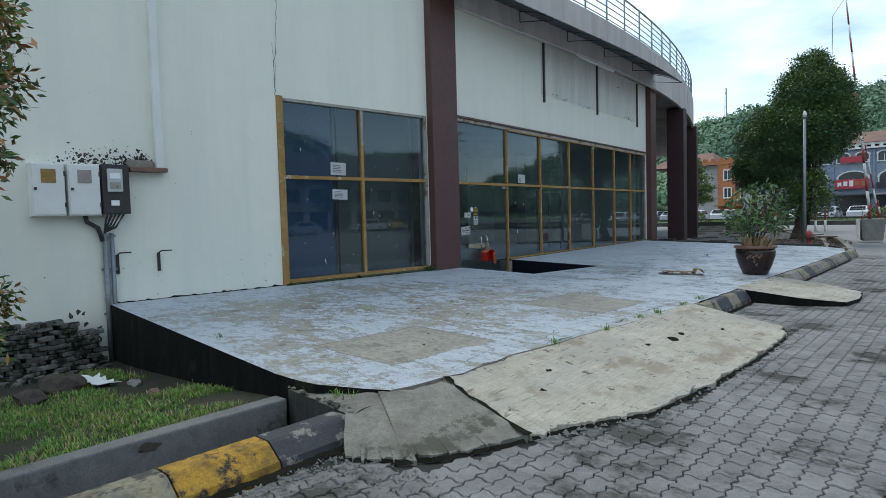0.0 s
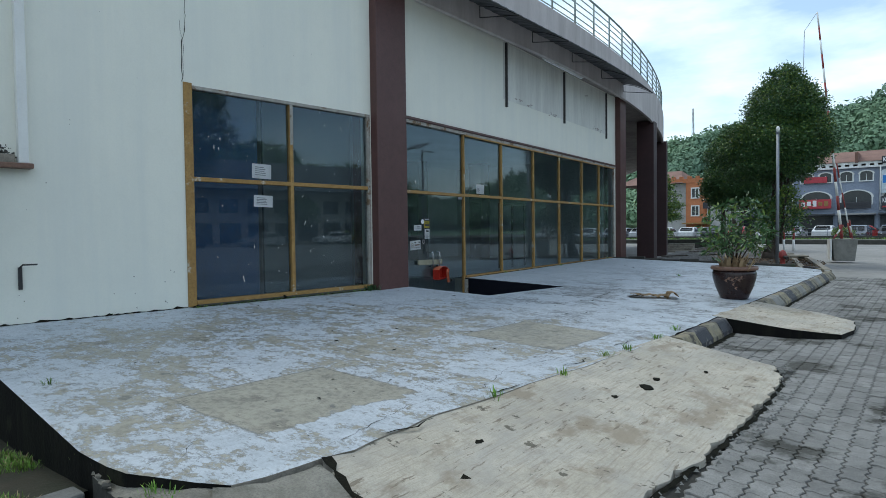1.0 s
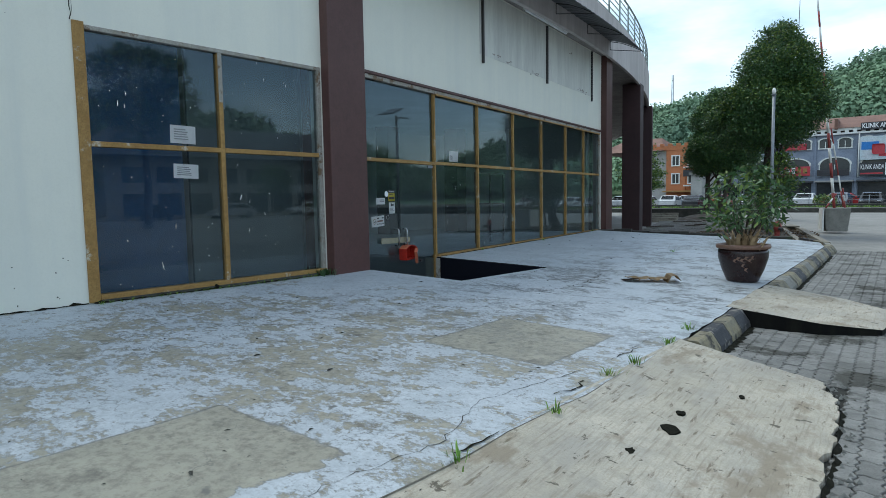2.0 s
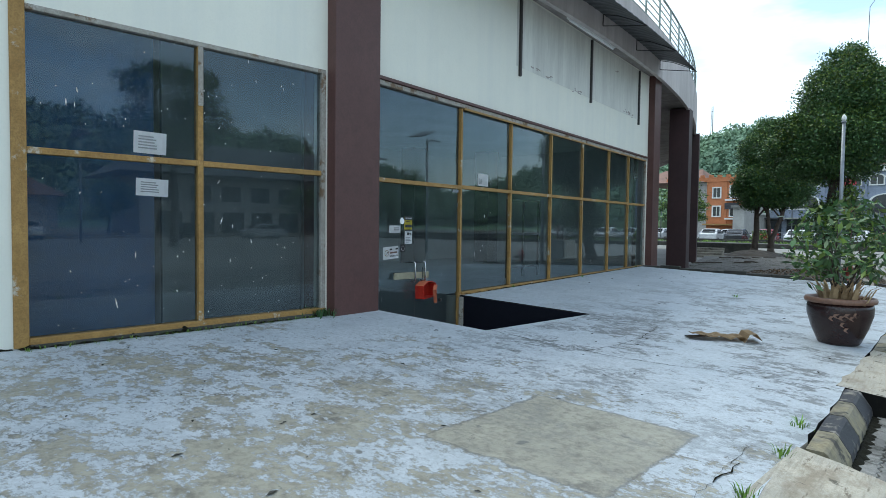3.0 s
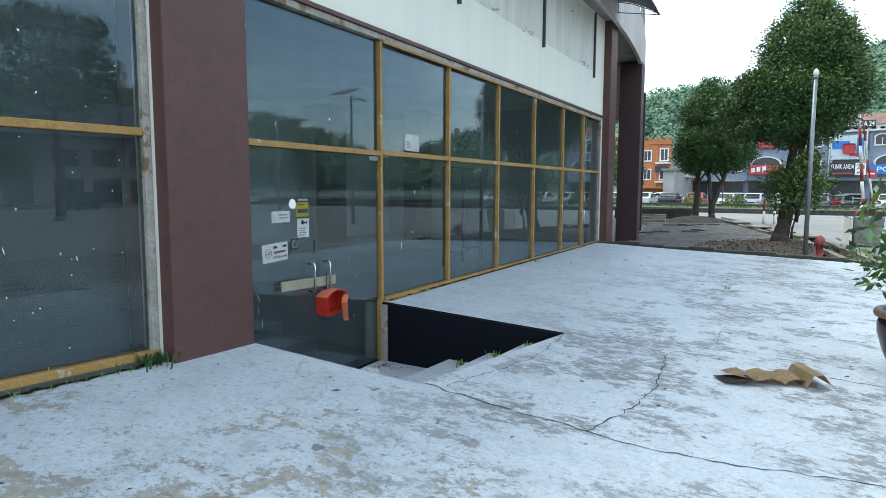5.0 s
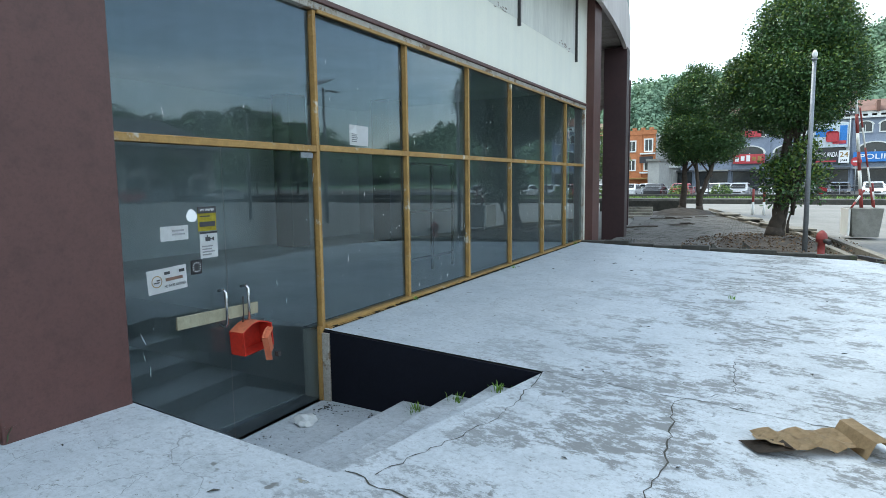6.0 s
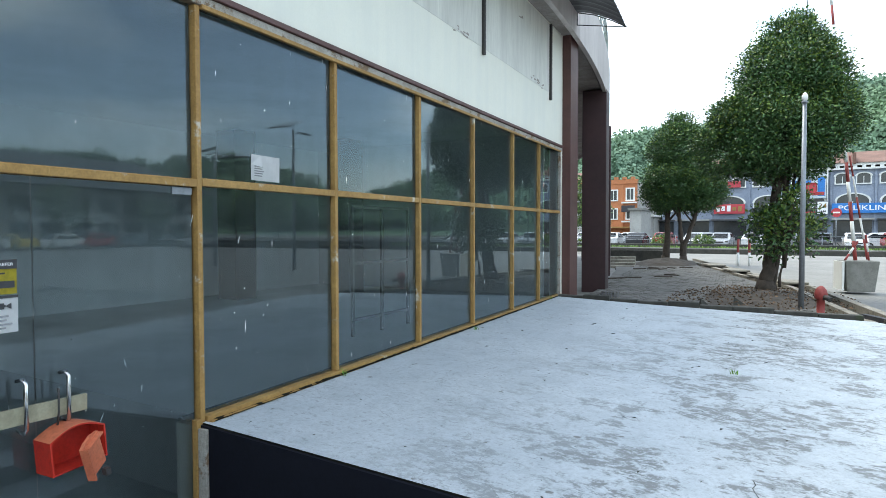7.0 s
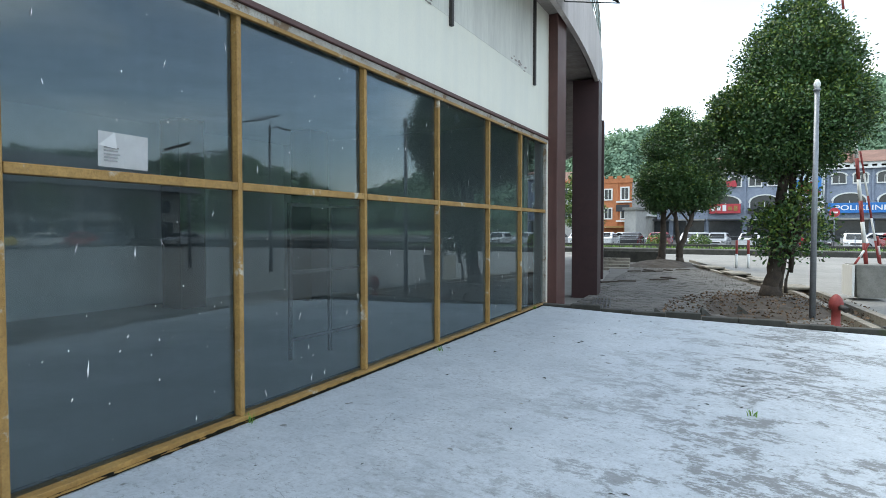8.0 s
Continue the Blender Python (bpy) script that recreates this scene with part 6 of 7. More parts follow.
for i in range(1500):
    a, r = rng.uniform(0, 6.283), rng.random() ** 0.5
    x, y = -5.6 + r * 2.1 * math.cos(a), 26.5 + r * 4.2 * math.sin(a)
    z = 0.075 + 0.14 * max(0, 1 - 1.6 * r * r)
    s = rng.uniform(0.02, 0.06)
    b = rng.uniform(0, 6.283)
    k = len(vs)
    vs += [(x, y, z + 0.01), (x + s * math.cos(b), y + s * math.sin(b), z + 0.02 + s * 0.5), (x + 1.6 * s * math.cos(b + 0.4), y + 1.6 * s * math.sin(b + 0.4), z + 0.015), (x + s * math.cos(b + 0.9), y + s * math.sin(b + 0.9), z + 0.005)]
    fs.append((k, k + 1, k + 2, k + 3))
DRY = mat("dry_leaf", (0.17, 0.11, 0.065), (0.09, 0.058, 0.036), 2, 0.9, 0.0, 20, island=0.5)
tagged(raw("dry_leaves", vs, fs, DRY), "dry brown fallen leaves on the soil", "leaves", kind="stuff")
edge = tagged(new("edge_kerb"), "dirty broken kerb along the far terrace edge", "kerb", kind="structure")
rng = random.Random(3)
ek = [(-9.15, 21.50), (-7.5, 21.62), (-5.8, 21.87), (-3.7, 22.22)]
pts = jagged(ek, 0.55, 0.0, rng, False)
for a, b in zip(pts, pts[1:]):
    a, b = Vector((*a, 0)), Vector((*b, 0))
    d = (b - a).normalized()
    bm = bmesh.new()
    h = terr((a.x + b.x) / 2) + rng.uniform(0.03, 0.085)
    box(bm, 0.005, (b - a).length - 0.005, 0, 0.17, -0.1, h, 0.012)
    ob = part("kerb_stone", bm, CONC_DARK, edge)
    ob.matrix_basis = Matrix.Translation(a) @ Matrix.Rotation(math.atan2(d.y, d.x), 4, "Z")

# drain with pale concrete edges along the planter's outer side
DR = [(-3.55, 22.5), (-4.25, 26.0), (-5.0, 29.9), (-7.1, 35.5), (-10.6, 46.0)]
for off, w, h, m, lab in ((0.0, 0.16, 0.14, CONC, "pale concrete drain edge"), (0.55, 0.18, 0.16, CONC, "pale concrete drain edge"), (0.18, 0.34, 0.0, CONC_DARK, "dark drain bottom")):
    bm = bmesh.new()
    for a, b in zip(DR, DR[1:]):
        a, b = Vector((*a, 0)), Vector((*b, 0))
        d = (b - a).normalized()
        wv = Vector((d.y, -d.x, 0))
        a, b = a + wv * off, b + wv * off
        q = [bm.verts.new(p) for p in (a + Vector((0, 0, -0.2)), a + wv * w + Vector((0, 0, -0.2)), a + wv * w + Vector((0, 0, h)), a + Vector((0, 0, h)), b + Vector((0, 0, -0.2)), b + wv * w + Vector((0, 0, -0.2)), b + wv * w + Vector((0, 0, h)), b + Vector((0, 0, h)))]
        for f in ((0, 1, 2, 3), (7, 6, 5, 4), (0, 4, 5, 1), (1, 5, 6, 2), (2, 6, 7, 3), (3, 7, 4, 0)):
            bm.faces.new([q[i] for i in f])
    setting(part("drain_edge", bm, m), lab + " beside the planter", "drain")
for k, (x, y, a, l) in enumerate([(-6.3, 33.2, 68, 1.2), (-5.4, 31.0, 70, 1.1), (-7.4, 36.2, 70, 1.5), (-8.6, 39.6, 71, 1.6)]):
    bm = bmesh.new()
    box(bm, -l / 2, l / 2, -0.35, 0.35, 0.14, 0.20, 0.01)
    ob = tagged(part("drain_cover", bm, CONC), "pale concrete slab lying over the drain", "slab", "drain slabs")
    ob.matrix_world = pose(x + 0.4, y, 0.03, 0, 0, 180 - a)
for k, (x, y, a) in enumerate([(-7.35, 23.6, 30), (-6.6, 24.3, 60), (-5.9, 24.9, 10), (-8.2, 23.0, 70)]):
    bm = bmesh.new()
    v = [bm.verts.new(p) for p in ((-0.16, -0.06, 0), (0.16, -0.06, 0), (-0.14, 0.0, 0.22), (-0.16, 0.06, 0), (0.16, 0.06, 0))]
    for f in ((0, 1, 2), (3, 2, 4), (0, 2, 3), (1, 4, 2), (0, 3, 4, 1)):
        bm.faces.new([v[i] for i in f])
    ob = tagged(part("broken_slab", bm, CONC_DARK), "broken dark slab corner sticking out of the ground", "rubble", "broken slabs")
    ob.matrix_world = pose(x, y, 0.055, 0, 0, a)
grate = thing("drain_grate", "rusty steel drain grate leaning by the column", "grate", at=pose(-8.95, 24.9, 0.07, 0, 0, 14))
for k in range(6):
    boxpart("bar", (-0.22 + 0.08 * k, -0.19 + 0.08 * k, -1.3, 1.3, 0.03, 0.06), DARK_METAL, grate)
for y in (-1.3, 0, 1.28):
    boxpart("frame_bar", (-0.24, 0.24, y, y + 0.03, 0.0, 0.03), CONC, grate)
lw = setting(boxpart("low_wall", (0, 4.6, -0.12, 0.12, -0.1, 0.62), CONC_DARK, None, bevel=0.02), "dark stained low wall beside the building", "wall")
lw.matrix_world = pose(-16.0, 44.5, 0, 0, 0, 10)
for k in range(4):
    st = setting(boxpart("low_step", (-0.75, 0.75, -0.2, 0.2, -0.1, 0.10 + 0.12 * k), CONC, None, bevel=0.015), "pale concrete garden step", "stairs")
    st.matrix_world = pose(-12.3 - 0.1 * k, 38.6 + 0.5 * k, 0, 0, 0, 12)
for k in range(12):
    rr = random.Random(k + 200)
    x, y = -9.0 - rr.random() * 2.5, 31 + rr.random() * 9
    bm = bmesh.new()
    box(bm, -0.3 * rr.uniform(0.5, 1.4), 0.3, -0.05, 0.05, 0, 0.05, 0.006)
    ob = tagged(part("scrap_wood", bm, BARK), "weathered scrap timber lying on the ground", "timber", "scrap timber")
    ob.matrix_world = pose(x, y, 0.065, 0, 0, rr.uniform(0, 180))


# ---- trees ----
def tree(name, at, trunks, lobes, n, leaf, label, seed, mats=(LEAF, LEAF_Y), share=(0.66, 0.34), droop=0.1, limbs=True):
    """A tapered trunk with limbs and a crown of leaves that fill uneven lobes (x, y, z, rx, ry, rz)."""
    r = random.Random(seed)
    ob = thing(name, label, "tree", at=pose(*at))
    for pts, r0, r1 in trunks:
        bm = bmesh.new()
        P, k = [], 0
        for a, b in zip(pts, pts[1:]):
            for q in range(4):
                k += 1
                P.append(Vector(a).lerp(Vector(b), q / 4) + Vector((r.gauss(0, 0.02), r.gauss(0, 0.02), 0)))
        P.append(Vector(pts[-1]))
        tube(bm, P, r0, 10, r1)
        tube(bm, [P[0] - Vector((0, 0, 0.12)), P[0] + Vector((0, 0, 0.25))], r0 * 1.5, 10, r0 * 1.0)
        part("trunk", bm, BARK, ob)
    if limbs:
        for c in lobes:
            for _ in range(3):
                bm = bmesh.new()
                e = Vector(c[:3]) + Vector((r.gauss(0, c[3] * 0.35), r.gauss(0, c[4] * 0.35), r.gauss(0, c[5] * 0.35)))
                s = Vector(r.choice(trunks)[0][-1]) - Vector((0, 0, r.uniform(0, 0.7)))
                tube(bm, [s, s.lerp(e, 0.5) + Vector((0, 0, 0.2)), e], 0.06, 6, 0.012)
                part("limb", bm, BARK, ob)
    # twig ends, thickest near each lobe's skin, with gaps cut by noise
    tips = []
    vol = [c[3] * c[4] * c[5] for c in lobes]
    while len(tips) < n // 14:
        c = r.choices(lobes, vol)[0]
        d = Vector((r.gauss(0, 1), r.gauss(0, 1), r.gauss(0, 1))).normalized()
        k = r.random() ** 0.30
        p = Vector((c[0] + d.x * c[3] * k, c[1] + d.y * c[4] * k, c[2] + d.z * c[5] * k))
        bump = noise.noise(p * 1.5 + Vector((seed, 0, 0)))
        if bump < -0.30 + 0.06 * (k < 0.8):
            continue
        p += d * 0.22 * bump
        tips.append((p, d))
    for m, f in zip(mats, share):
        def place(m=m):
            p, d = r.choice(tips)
            # yellow leaves mostly on upward tips: the crown's sunlit top, put in by colour
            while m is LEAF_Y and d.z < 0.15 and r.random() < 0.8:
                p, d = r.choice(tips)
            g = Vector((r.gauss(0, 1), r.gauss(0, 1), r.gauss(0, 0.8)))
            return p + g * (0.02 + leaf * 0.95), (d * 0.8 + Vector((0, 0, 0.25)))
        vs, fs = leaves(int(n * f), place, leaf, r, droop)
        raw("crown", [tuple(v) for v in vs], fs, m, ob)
    return ob


tree("tree", (-5.55, 28.2, 0.2), [([(0, 0, 0), (0.08, 0, 0.7), (0.22, 0.1, 2.2), (0.3, 0.2, 3.6)], 0.21, 0.10), ([(0.12, 0.05, 0.1), (0.3, 0.1, 0.9), (0.45, 0.2, 2.2)], 0.12, 0.06)],
     [(0.25, 0, 4.3, 1.75, 1.75, 1.35), (0.5, 0.1, 5.7, 1.35, 1.4, 1.25), (-0.85, -0.2, 4.0, 1.0, 1.2, 0.95), (1.35, 0, 4.6, 0.85, 1.1, 1.2), (0.55, 0, 6.7, 0.75, 0.8, 0.75)], 125000, 0.085, "round-crowned broadleaf tree with a thick forked trunk", 3, share=(0.76, 0.24))
tree("tree_suckers", (-5.2, 28.0, 0.2), [([(0, 0, 0.2), (0.1, 0, 1.2)], 0.03, 0.015)], [(0.15, -0.1, 1.55, 0.75, 0.6, 0.75), (0.45, -0.1, 2.2, 0.5, 0.5, 0.5), (-0.35, 0, 2.0, 0.45, 0.4, 0.5)], 3600, 0.12, "leafy green suckers sprouting at the tree trunk", 4, share=(0.6, 0.4))
tree("tree", (-10.9, 42.8, 0.2), [([(0, 0, 0), (0.05, 0, 1.2), (0.1, 0, 2.6)], 0.20, 0.12), ([(0.95, -0.6, 0), (1.0, -0.6, 0.8), (1.5, -0.5, 2.4)], 0.17, 0.09), ([(0.95, -0.6, 0.4), (0.85, -0.6, 1.4), (0.7, -0.5, 2.6)], 0.12, 0.08)],
     [(0.7, 0, 4.1, 1.85, 1.9, 1.5), (0.6, 0, 5.7, 1.5, 1.5, 1.4), (-0.1, 0, 3.6, 1.2, 1.3, 1.1), (1.8, -0.4, 3.6, 1.2, 1.2, 1.1), (0.7, 0, 6.9, 0.8, 0.8, 0.7)], 105000, 0.11, "dense round tree with a double trunk", 5, share=(0.84, 0.16))
tree("tree", (-19.3, 56.0, 0), [([(0, 0, 0), (0, 0, 5.6)], 0.12, 0.04)], [(0, 0, z, r, r, 0.22) for z, r in ((2.4, 1.6), (3.3, 1.9), (4.2, 1.6), (5.0, 1.2), (5.7, 0.7))], 7000, 0.2, "tiered pale green tree with flat branch layers", 7, (LEAF_Y, LEAF), (0.6, 0.4))

# ---- post, hydrant, barrier, marker posts ----
lp = thing("light_post", "slim grey steel post with a small white lamp head", "post", at=pose(-4.68, 25.0, 0.05))
bm = bmesh.new()
tube(bm, [(0, 0, 0), (0, 0, 4.60)], 0.06, 14, 0.045)
part("pole", bm, METAL, lp)
bm = bmesh.new()
lathe(bm, [(0.045, 4.60), (0.07, 4.61), (0.07, 4.64), (0.045, 4.65)], 14)
part("collar", bm, METAL, lp)
bm = bmesh.new()
lathe(bm, [(0.04, 4.65), (0.062, 4.70), (0.062, 4.76), (0.035, 4.82), (0.005, 4.84)], 16)
part("lamp_head", bm, WHITE, lp, "white lamp head")
hy = thing("fire_hydrant", "weathered red pillar hydrant with a dark outlet", "hydrant", at=pose(-4.33, 23.9, 0.05))
bm = bmesh.new()
lathe(bm, [(0.11, 0), (0.11, 0.05), (0.075, 0.07), (0.075, 0.36), (0.12, 0.38), (0.12, 0.48), (0.10, 0.56), (0.05, 0.62), (0.02, 0.64)], 20)
part("body", bm, RED_PAINT, hy)
bm = bmesh.new()
tube(bm, [(0, 0, 0.42), (0.12, -0.14, 0.40), (0.16, -0.18, 0.37)], 0.055, 10)
part("outlet", bm, DARK_METAL, hy, "dark outlet")
plk = thing("timber_batten", "pale timber batten lying on the soil", "timber", at=pose(-4.75, 23.2, 0.078, 0, 0, 14))
boxpart("batten", (-0.55, 0.45, -0.03, 0.03, 0, 0.05), CARD, plk, bevel=0.004)
bg_ = thing("boom_barrier", "red and white boom barrier raised on a grey counterweight block", "barrier", at=pose(-3.3, 30.6, -0.02, 0, 0, 14))
bm = bmesh.new()
vs = box(bm, -0.42, 0.42, -0.42, 0.42, 0.06, 0.95, 0.02)
for v in bm.verts:
    v.co.x *= 0.82 + 0.22 * v.co.z
    v.co.y *= 0.82 + 0.22 * v.co.z
part("counterweight", bm, CONC_GREY, bg_, "grey concrete block")
boxpart("side_plate", (-0.50, -0.44, -0.4, 0.36, 0.1, 0.93), WHITE, bg_, "white plate")


def striped(parent, name, a, b, r0, r1, n):
    a, b = Vector(a), Vector(b)
    for k in range(n):
        bm = bmesh.new()
        tube(bm, [a.lerp(b, k / n), a.lerp(b, (k + 1) / n)], r0 + (r1 - r0) * k / n, 8, r0 + (r1 - r0) * (k + 1) / n)
        part(name, bm, (RED_PAINT, WHITE)[k % 2], parent)


striped(bg_, "boom", (-0.05, 0, 0.95), (-0.95, 0, 10.1), 0.055, 0.03, 16)
striped(bg_, "stay", (0.25, 0, 0.98), (-0.25, 0, 4.0), 0.03, 0.025, 5)
striped(bg_, "brace", (-0.35, -0.1, 0.95), (0.0, 0, 1.5), 0.03, 0.03, 3)
striped(bg_, "brace", (0.32, 0.1, 0.95), (0.2, 0, 1.7), 0.03, 0.03, 3)
bm = bmesh.new()
tube(bm, [(-0.95, 0, 10.1), (-1.4, 0, 9.4), (-1.42, 0, 7.6)], 0.012, 5)
part("cord", bm, METAL, bg_)
for x, y in ((-7.5, 43.2), (-7.0, 43.3)):
    mp = thing("marker_post", "red and white striped steel marker post", "post", "marker posts", at=pose(x, y, -0.03))
    striped(mp, "pipe", (0, 0, 1.35), (0, 0, 0), 0.06, 0.06, 2)

# ---- median strip and far road ----
for y0, y1, h, m, lab in ((58.0, 58.35, 0.32, CONC_DARK, "dark stained low kerb wall of the lot"), (61.0, 61.3, 0.30, CONC_GREY, "grey kerb of the median"), (64.0, 64.35, 0.55, CONC_DARK, "dark stained retaining wall along the road")):
    bm = bmesh.new()
    box(bm, -60, 60, y0, y1, -0.1, h, 0.03)
    setting(part("median_kerb", bm, m), lab, "kerb")
bm = bmesh.new()
box(bm, -60, 60, 61.3, 64.0, -0.1, 0.22)
setting(part("median_grass", bm, GRASS_G), "dry grass strip of the median", "ground")
rng = random.Random(14)
blades("median_weeds", [(rng.uniform(-30, 16), rng.uniform(61.4, 63.8), 0.22) for _ in range(900)], 5, 0.25, 0.12, "dry grass on the median", seed=44)
fence = thing("mesh_fence", "thin grey wire fence posts along the road", "fence")
for k in range(24):
    bm = bmesh.new()
    tube(bm, [(-32 + 2.2 * k, 66.0, 0), (-32 + 2.2 * k, 66.0, 1.25)], 0.035, 6)
    part("post", bm, METAL, fence)
for z in (0.5, 0.85, 1.2):
    bm = bmesh.new()
    tube(bm, [(-32, 66.0, z), (18.6, 66.0, z)], 0.012, 5)
    part("wire", bm, METAL, fence)


rs = thing("road_sign", "round red no-entry sign on a steel post", "road sign", at=pose(-2.0, 78.8, 0))
bm = bmesh.new()
tube(bm, [(0, 0, 0), (0, 0, 3.7)], 0.045, 8)
part("post", bm, METAL, rs)
bm = bmesh.new()
tube(bm, [(0, -0.05, 3.35), (0, -0.08, 3.35)], 0.44, 24)
part("disc", bm, SIGN_RED, rs)
boxpart("bar", (-0.28, 0.28, -0.1, -0.085, 3.28, 3.42), PAPER, rs)
for x, h in ((-13.2, 5.2), (-25.0, 5.0), (3.4, 4.6)):
    sp = thing("street_pole", "thin grey steel street pole by the road", "pole", "street poles", at=pose(x, 66.4, 0))
    bm = bmesh.new()
    tube(bm, [(0, 0, 0), (0, 0, h), (0.3, -0.5, h + 0.2)], 0.05, 8, 0.03)
    part("pole", bm, METAL, sp)
for k, (x, y) in enumerate(((-15.5, 65.2), (-12.0, 65.0), (-6.5, 65.2), (1.5, 65.1), (-22.0, 65.1))):
    shrub("shrub", (x, y, 0.75), (0.9, 0.5, 0.6), 900, "bright green clipped bush beside the road", (LEAF_Y, LEAF), 80 + k, 0.16, base=(x, y, 0.0), share=(0.7, 0.3), wide=0.3)
mast = thing("radio_mast", "thin lattice radio mast on the wooded ridge", "mast", at=pose(-88, 300, 30))
for dx, dy in ((-0.7, -0.4), (0.7, -0.4), (0, 0.8)):
    bm = bmesh.new()
    tube(bm, [(dx, dy, 0), (dx * 0.4, dy * 0.4, 27)], 0.14, 6)
    part("leg", bm, METAL, mast)
for k in range(9):
    bm = bmesh.new()
    f = 1 - 0.6 * k / 9
    tube(bm, [(-0.7 * f, -0.4 * f, 3 * k), (0.7 * f, -0.4 * f, 3 * k + 1.5), (0, 0.8 * f, 3 * k + 3)], 0.09, 5)
    part("brace", bm, METAL, mast)


# ---- cars ----
def car(color, label):
    """A parked hatchback or saloon, 4.2 m long along local y, nose at -y."""
    c = thing("car", label, "car", "parked cars")
    prof = [(-2.1, 0.35), (-2.12, 0.62), (-1.95, 0.80), (-1.15, 0.95), (-0.45, 1.42), (0.15, 1.50), (1.1, 1.46), (1.85, 1.02), (2.1, 0.95), (2.12, 0.45), (2.0, 0.32)]
    bm = bmesh.new()
    rows = []
    for x, k in ((-0.84, 0.94), (-0.80, 1.0), (0.80, 1.0), (0.84, 0.94)):
        rows.append([bm.verts.new((x * (0.82 if z > 1.2 else 1.0), y * (k if abs(y) > 1.5 else 1), z if z < 1.2 else z - (1 - k) * 0.4)) for y, z in prof])
    n = len(prof)
    for a, b in zip(rows, rows[1:]):
        for i in range(n):
            j = (i + 1) % n
            bm.faces.new((a[i], a[j], b[j], b[i])).smooth = False
    bm.faces.new(rows[0])
    bm.faces.new(rows[-1][::-1])
    part("body", bm, color, c)
    for nm, pts in (("windscreen", ((-0.62, -1.10, 0.99), (0.62, -1.10, 0.99), (0.56, -0.52, 1.39), (-0.56, -0.52, 1.39))), ("rear_window", ((0.58, 1.22, 1.41), (0.64, 1.76, 1.09), (-0.64, 1.76, 1.09), (-0.58, 1.22, 1.41)))):
        bm = bmesh.new()
        up = Vector((0, -0.03 if nm == "windscreen" else 0.03, 0.03))
        bm.faces.new([bm.verts.new(Vector(p) + up) for p in pts])
        bmesh.ops.solidify(bm, geom=bm.faces[:], thickness=0.01)
        part(nm, bm, CAR_GLASS, c)
    for sgn in (-1, 1):
        bm = bmesh.new()
        bm.faces.new([bm.verts.new((sgn * x, y, z)) for x, y, z in ((0.852, -0.95, 0.99), (0.72, -0.42, 1.36), (0.72, 1.05, 1.38), (0.852, 1.6, 1.02))])
        bmesh.ops.solidify(bm, geom=bm.faces[:], thickness=0.012)
        part("side_window", bm, CAR_GLASS, c)
        boxpart("headlight", (sgn * 0.66 - 0.14, sgn * 0.66 + 0.14, -2.13, -2.02, 0.66, 0.78), STEEL, c, bevel=0.02)
        boxpart("mirror", (sgn * 0.93 - 0.09, sgn * 0.93 + 0.09, -0.95, -0.85, 0.98, 1.1), color, c, bevel=0.02)
        for y in (-1.3, 1.3):
            bm = bmesh.new()
            tube(bm, [(sgn * 0.66, y, 0.31), (sgn * 0.86, y, 0.31)], 0.31, 20)
            w = part("wheel", bm, TYRE, c)
            bm = bmesh.new()
            tube(bm, [(sgn * 0.862, y, 0.31), (sgn * 0.875, y, 0.31)], 0.19, 14)
            part("rim", bm, METAL, w)
    boxpart("bumper", (-0.78, 0.78, -2.17, -2.08, 0.36, 0.56), color, c, bevel=0.03)
    boxpart("grille", (-0.4, 0.4, -2.16, -2.1, 0.6, 0.72), DARK_METAL, c, bevel=0.01)
    boxpart("number_plate", (-0.25, 0.25, -2.185, -2.175, 0.42, 0.53), INK, c)
    return c


paints = [mat("car_" + nm, a, tuple(0.93 * v for v in a), 1.0, 0.25, 0.0, 20) for nm, a in (("white", (0.72, 0.72, 0.72)), ("silver", (0.42, 0.43, 0.45)), ("black", (0.03, 0.03, 0.035)), ("red", (0.38, 0.03, 0.03)), ("grey", (0.16, 0.17, 0.19)), ("yellow", (0.65, 0.45, 0.02)))]
names = ["white", "silver", "black", "dark red", "grey", "yellow"]
masters = []
for p, nm in zip(paints, names):
    masters.append(car(p, nm + " hatchback car parked on the asphalt"))
rng = random.Random(17)
seq = [0, 4, 1, 0, 0, 2, 3, 0, 1, 0, 4, 2, 0, 3, 1, 0, 2, 0]
used = set()
spots = [(-31.5 + 2.55 * k + rng.uniform(-0.2, 0.2), 70.5 + rng.uniform(-0.4, 0.4), rng.choice((0, 0, 180)) + rng.gauss(0, 2), seq[k]) for k in range(18)]
spots += [(-20 + 7.2 * k, 75.0, 90 + rng.gauss(0, 2), seq[(k * 5 + 3) % 18]) for k in range(5)]
spots += [(44.5, 44.0, 90, 5), (44.0, 12.0, 90, 0), (40.0, 30.0, 0, 1), (43.0, 40.0, 2, 0), (43.0, 54.0, 0, 4), (43.0, 47.0, 0, 0), (43.0, 50.5, 0, 3), (43.0, 24.0, 90, 2), (36.0, 57.0, 0, 1)]
for x, y, a, k in spots:
    m = pose(x, y, -0.03, 0, 0, a)
    if k not in used:
        used.add(k)
        masters[k].matrix_world = m
    else:
        copy_thing(masters[k], m)

# ---- shop rows ----
PANE_FAR = mat("far_window_glass", (0.03, 0.035, 0.04), (0.05, 0.055, 0.06), 0.5, 0.15, 0.0, 5)


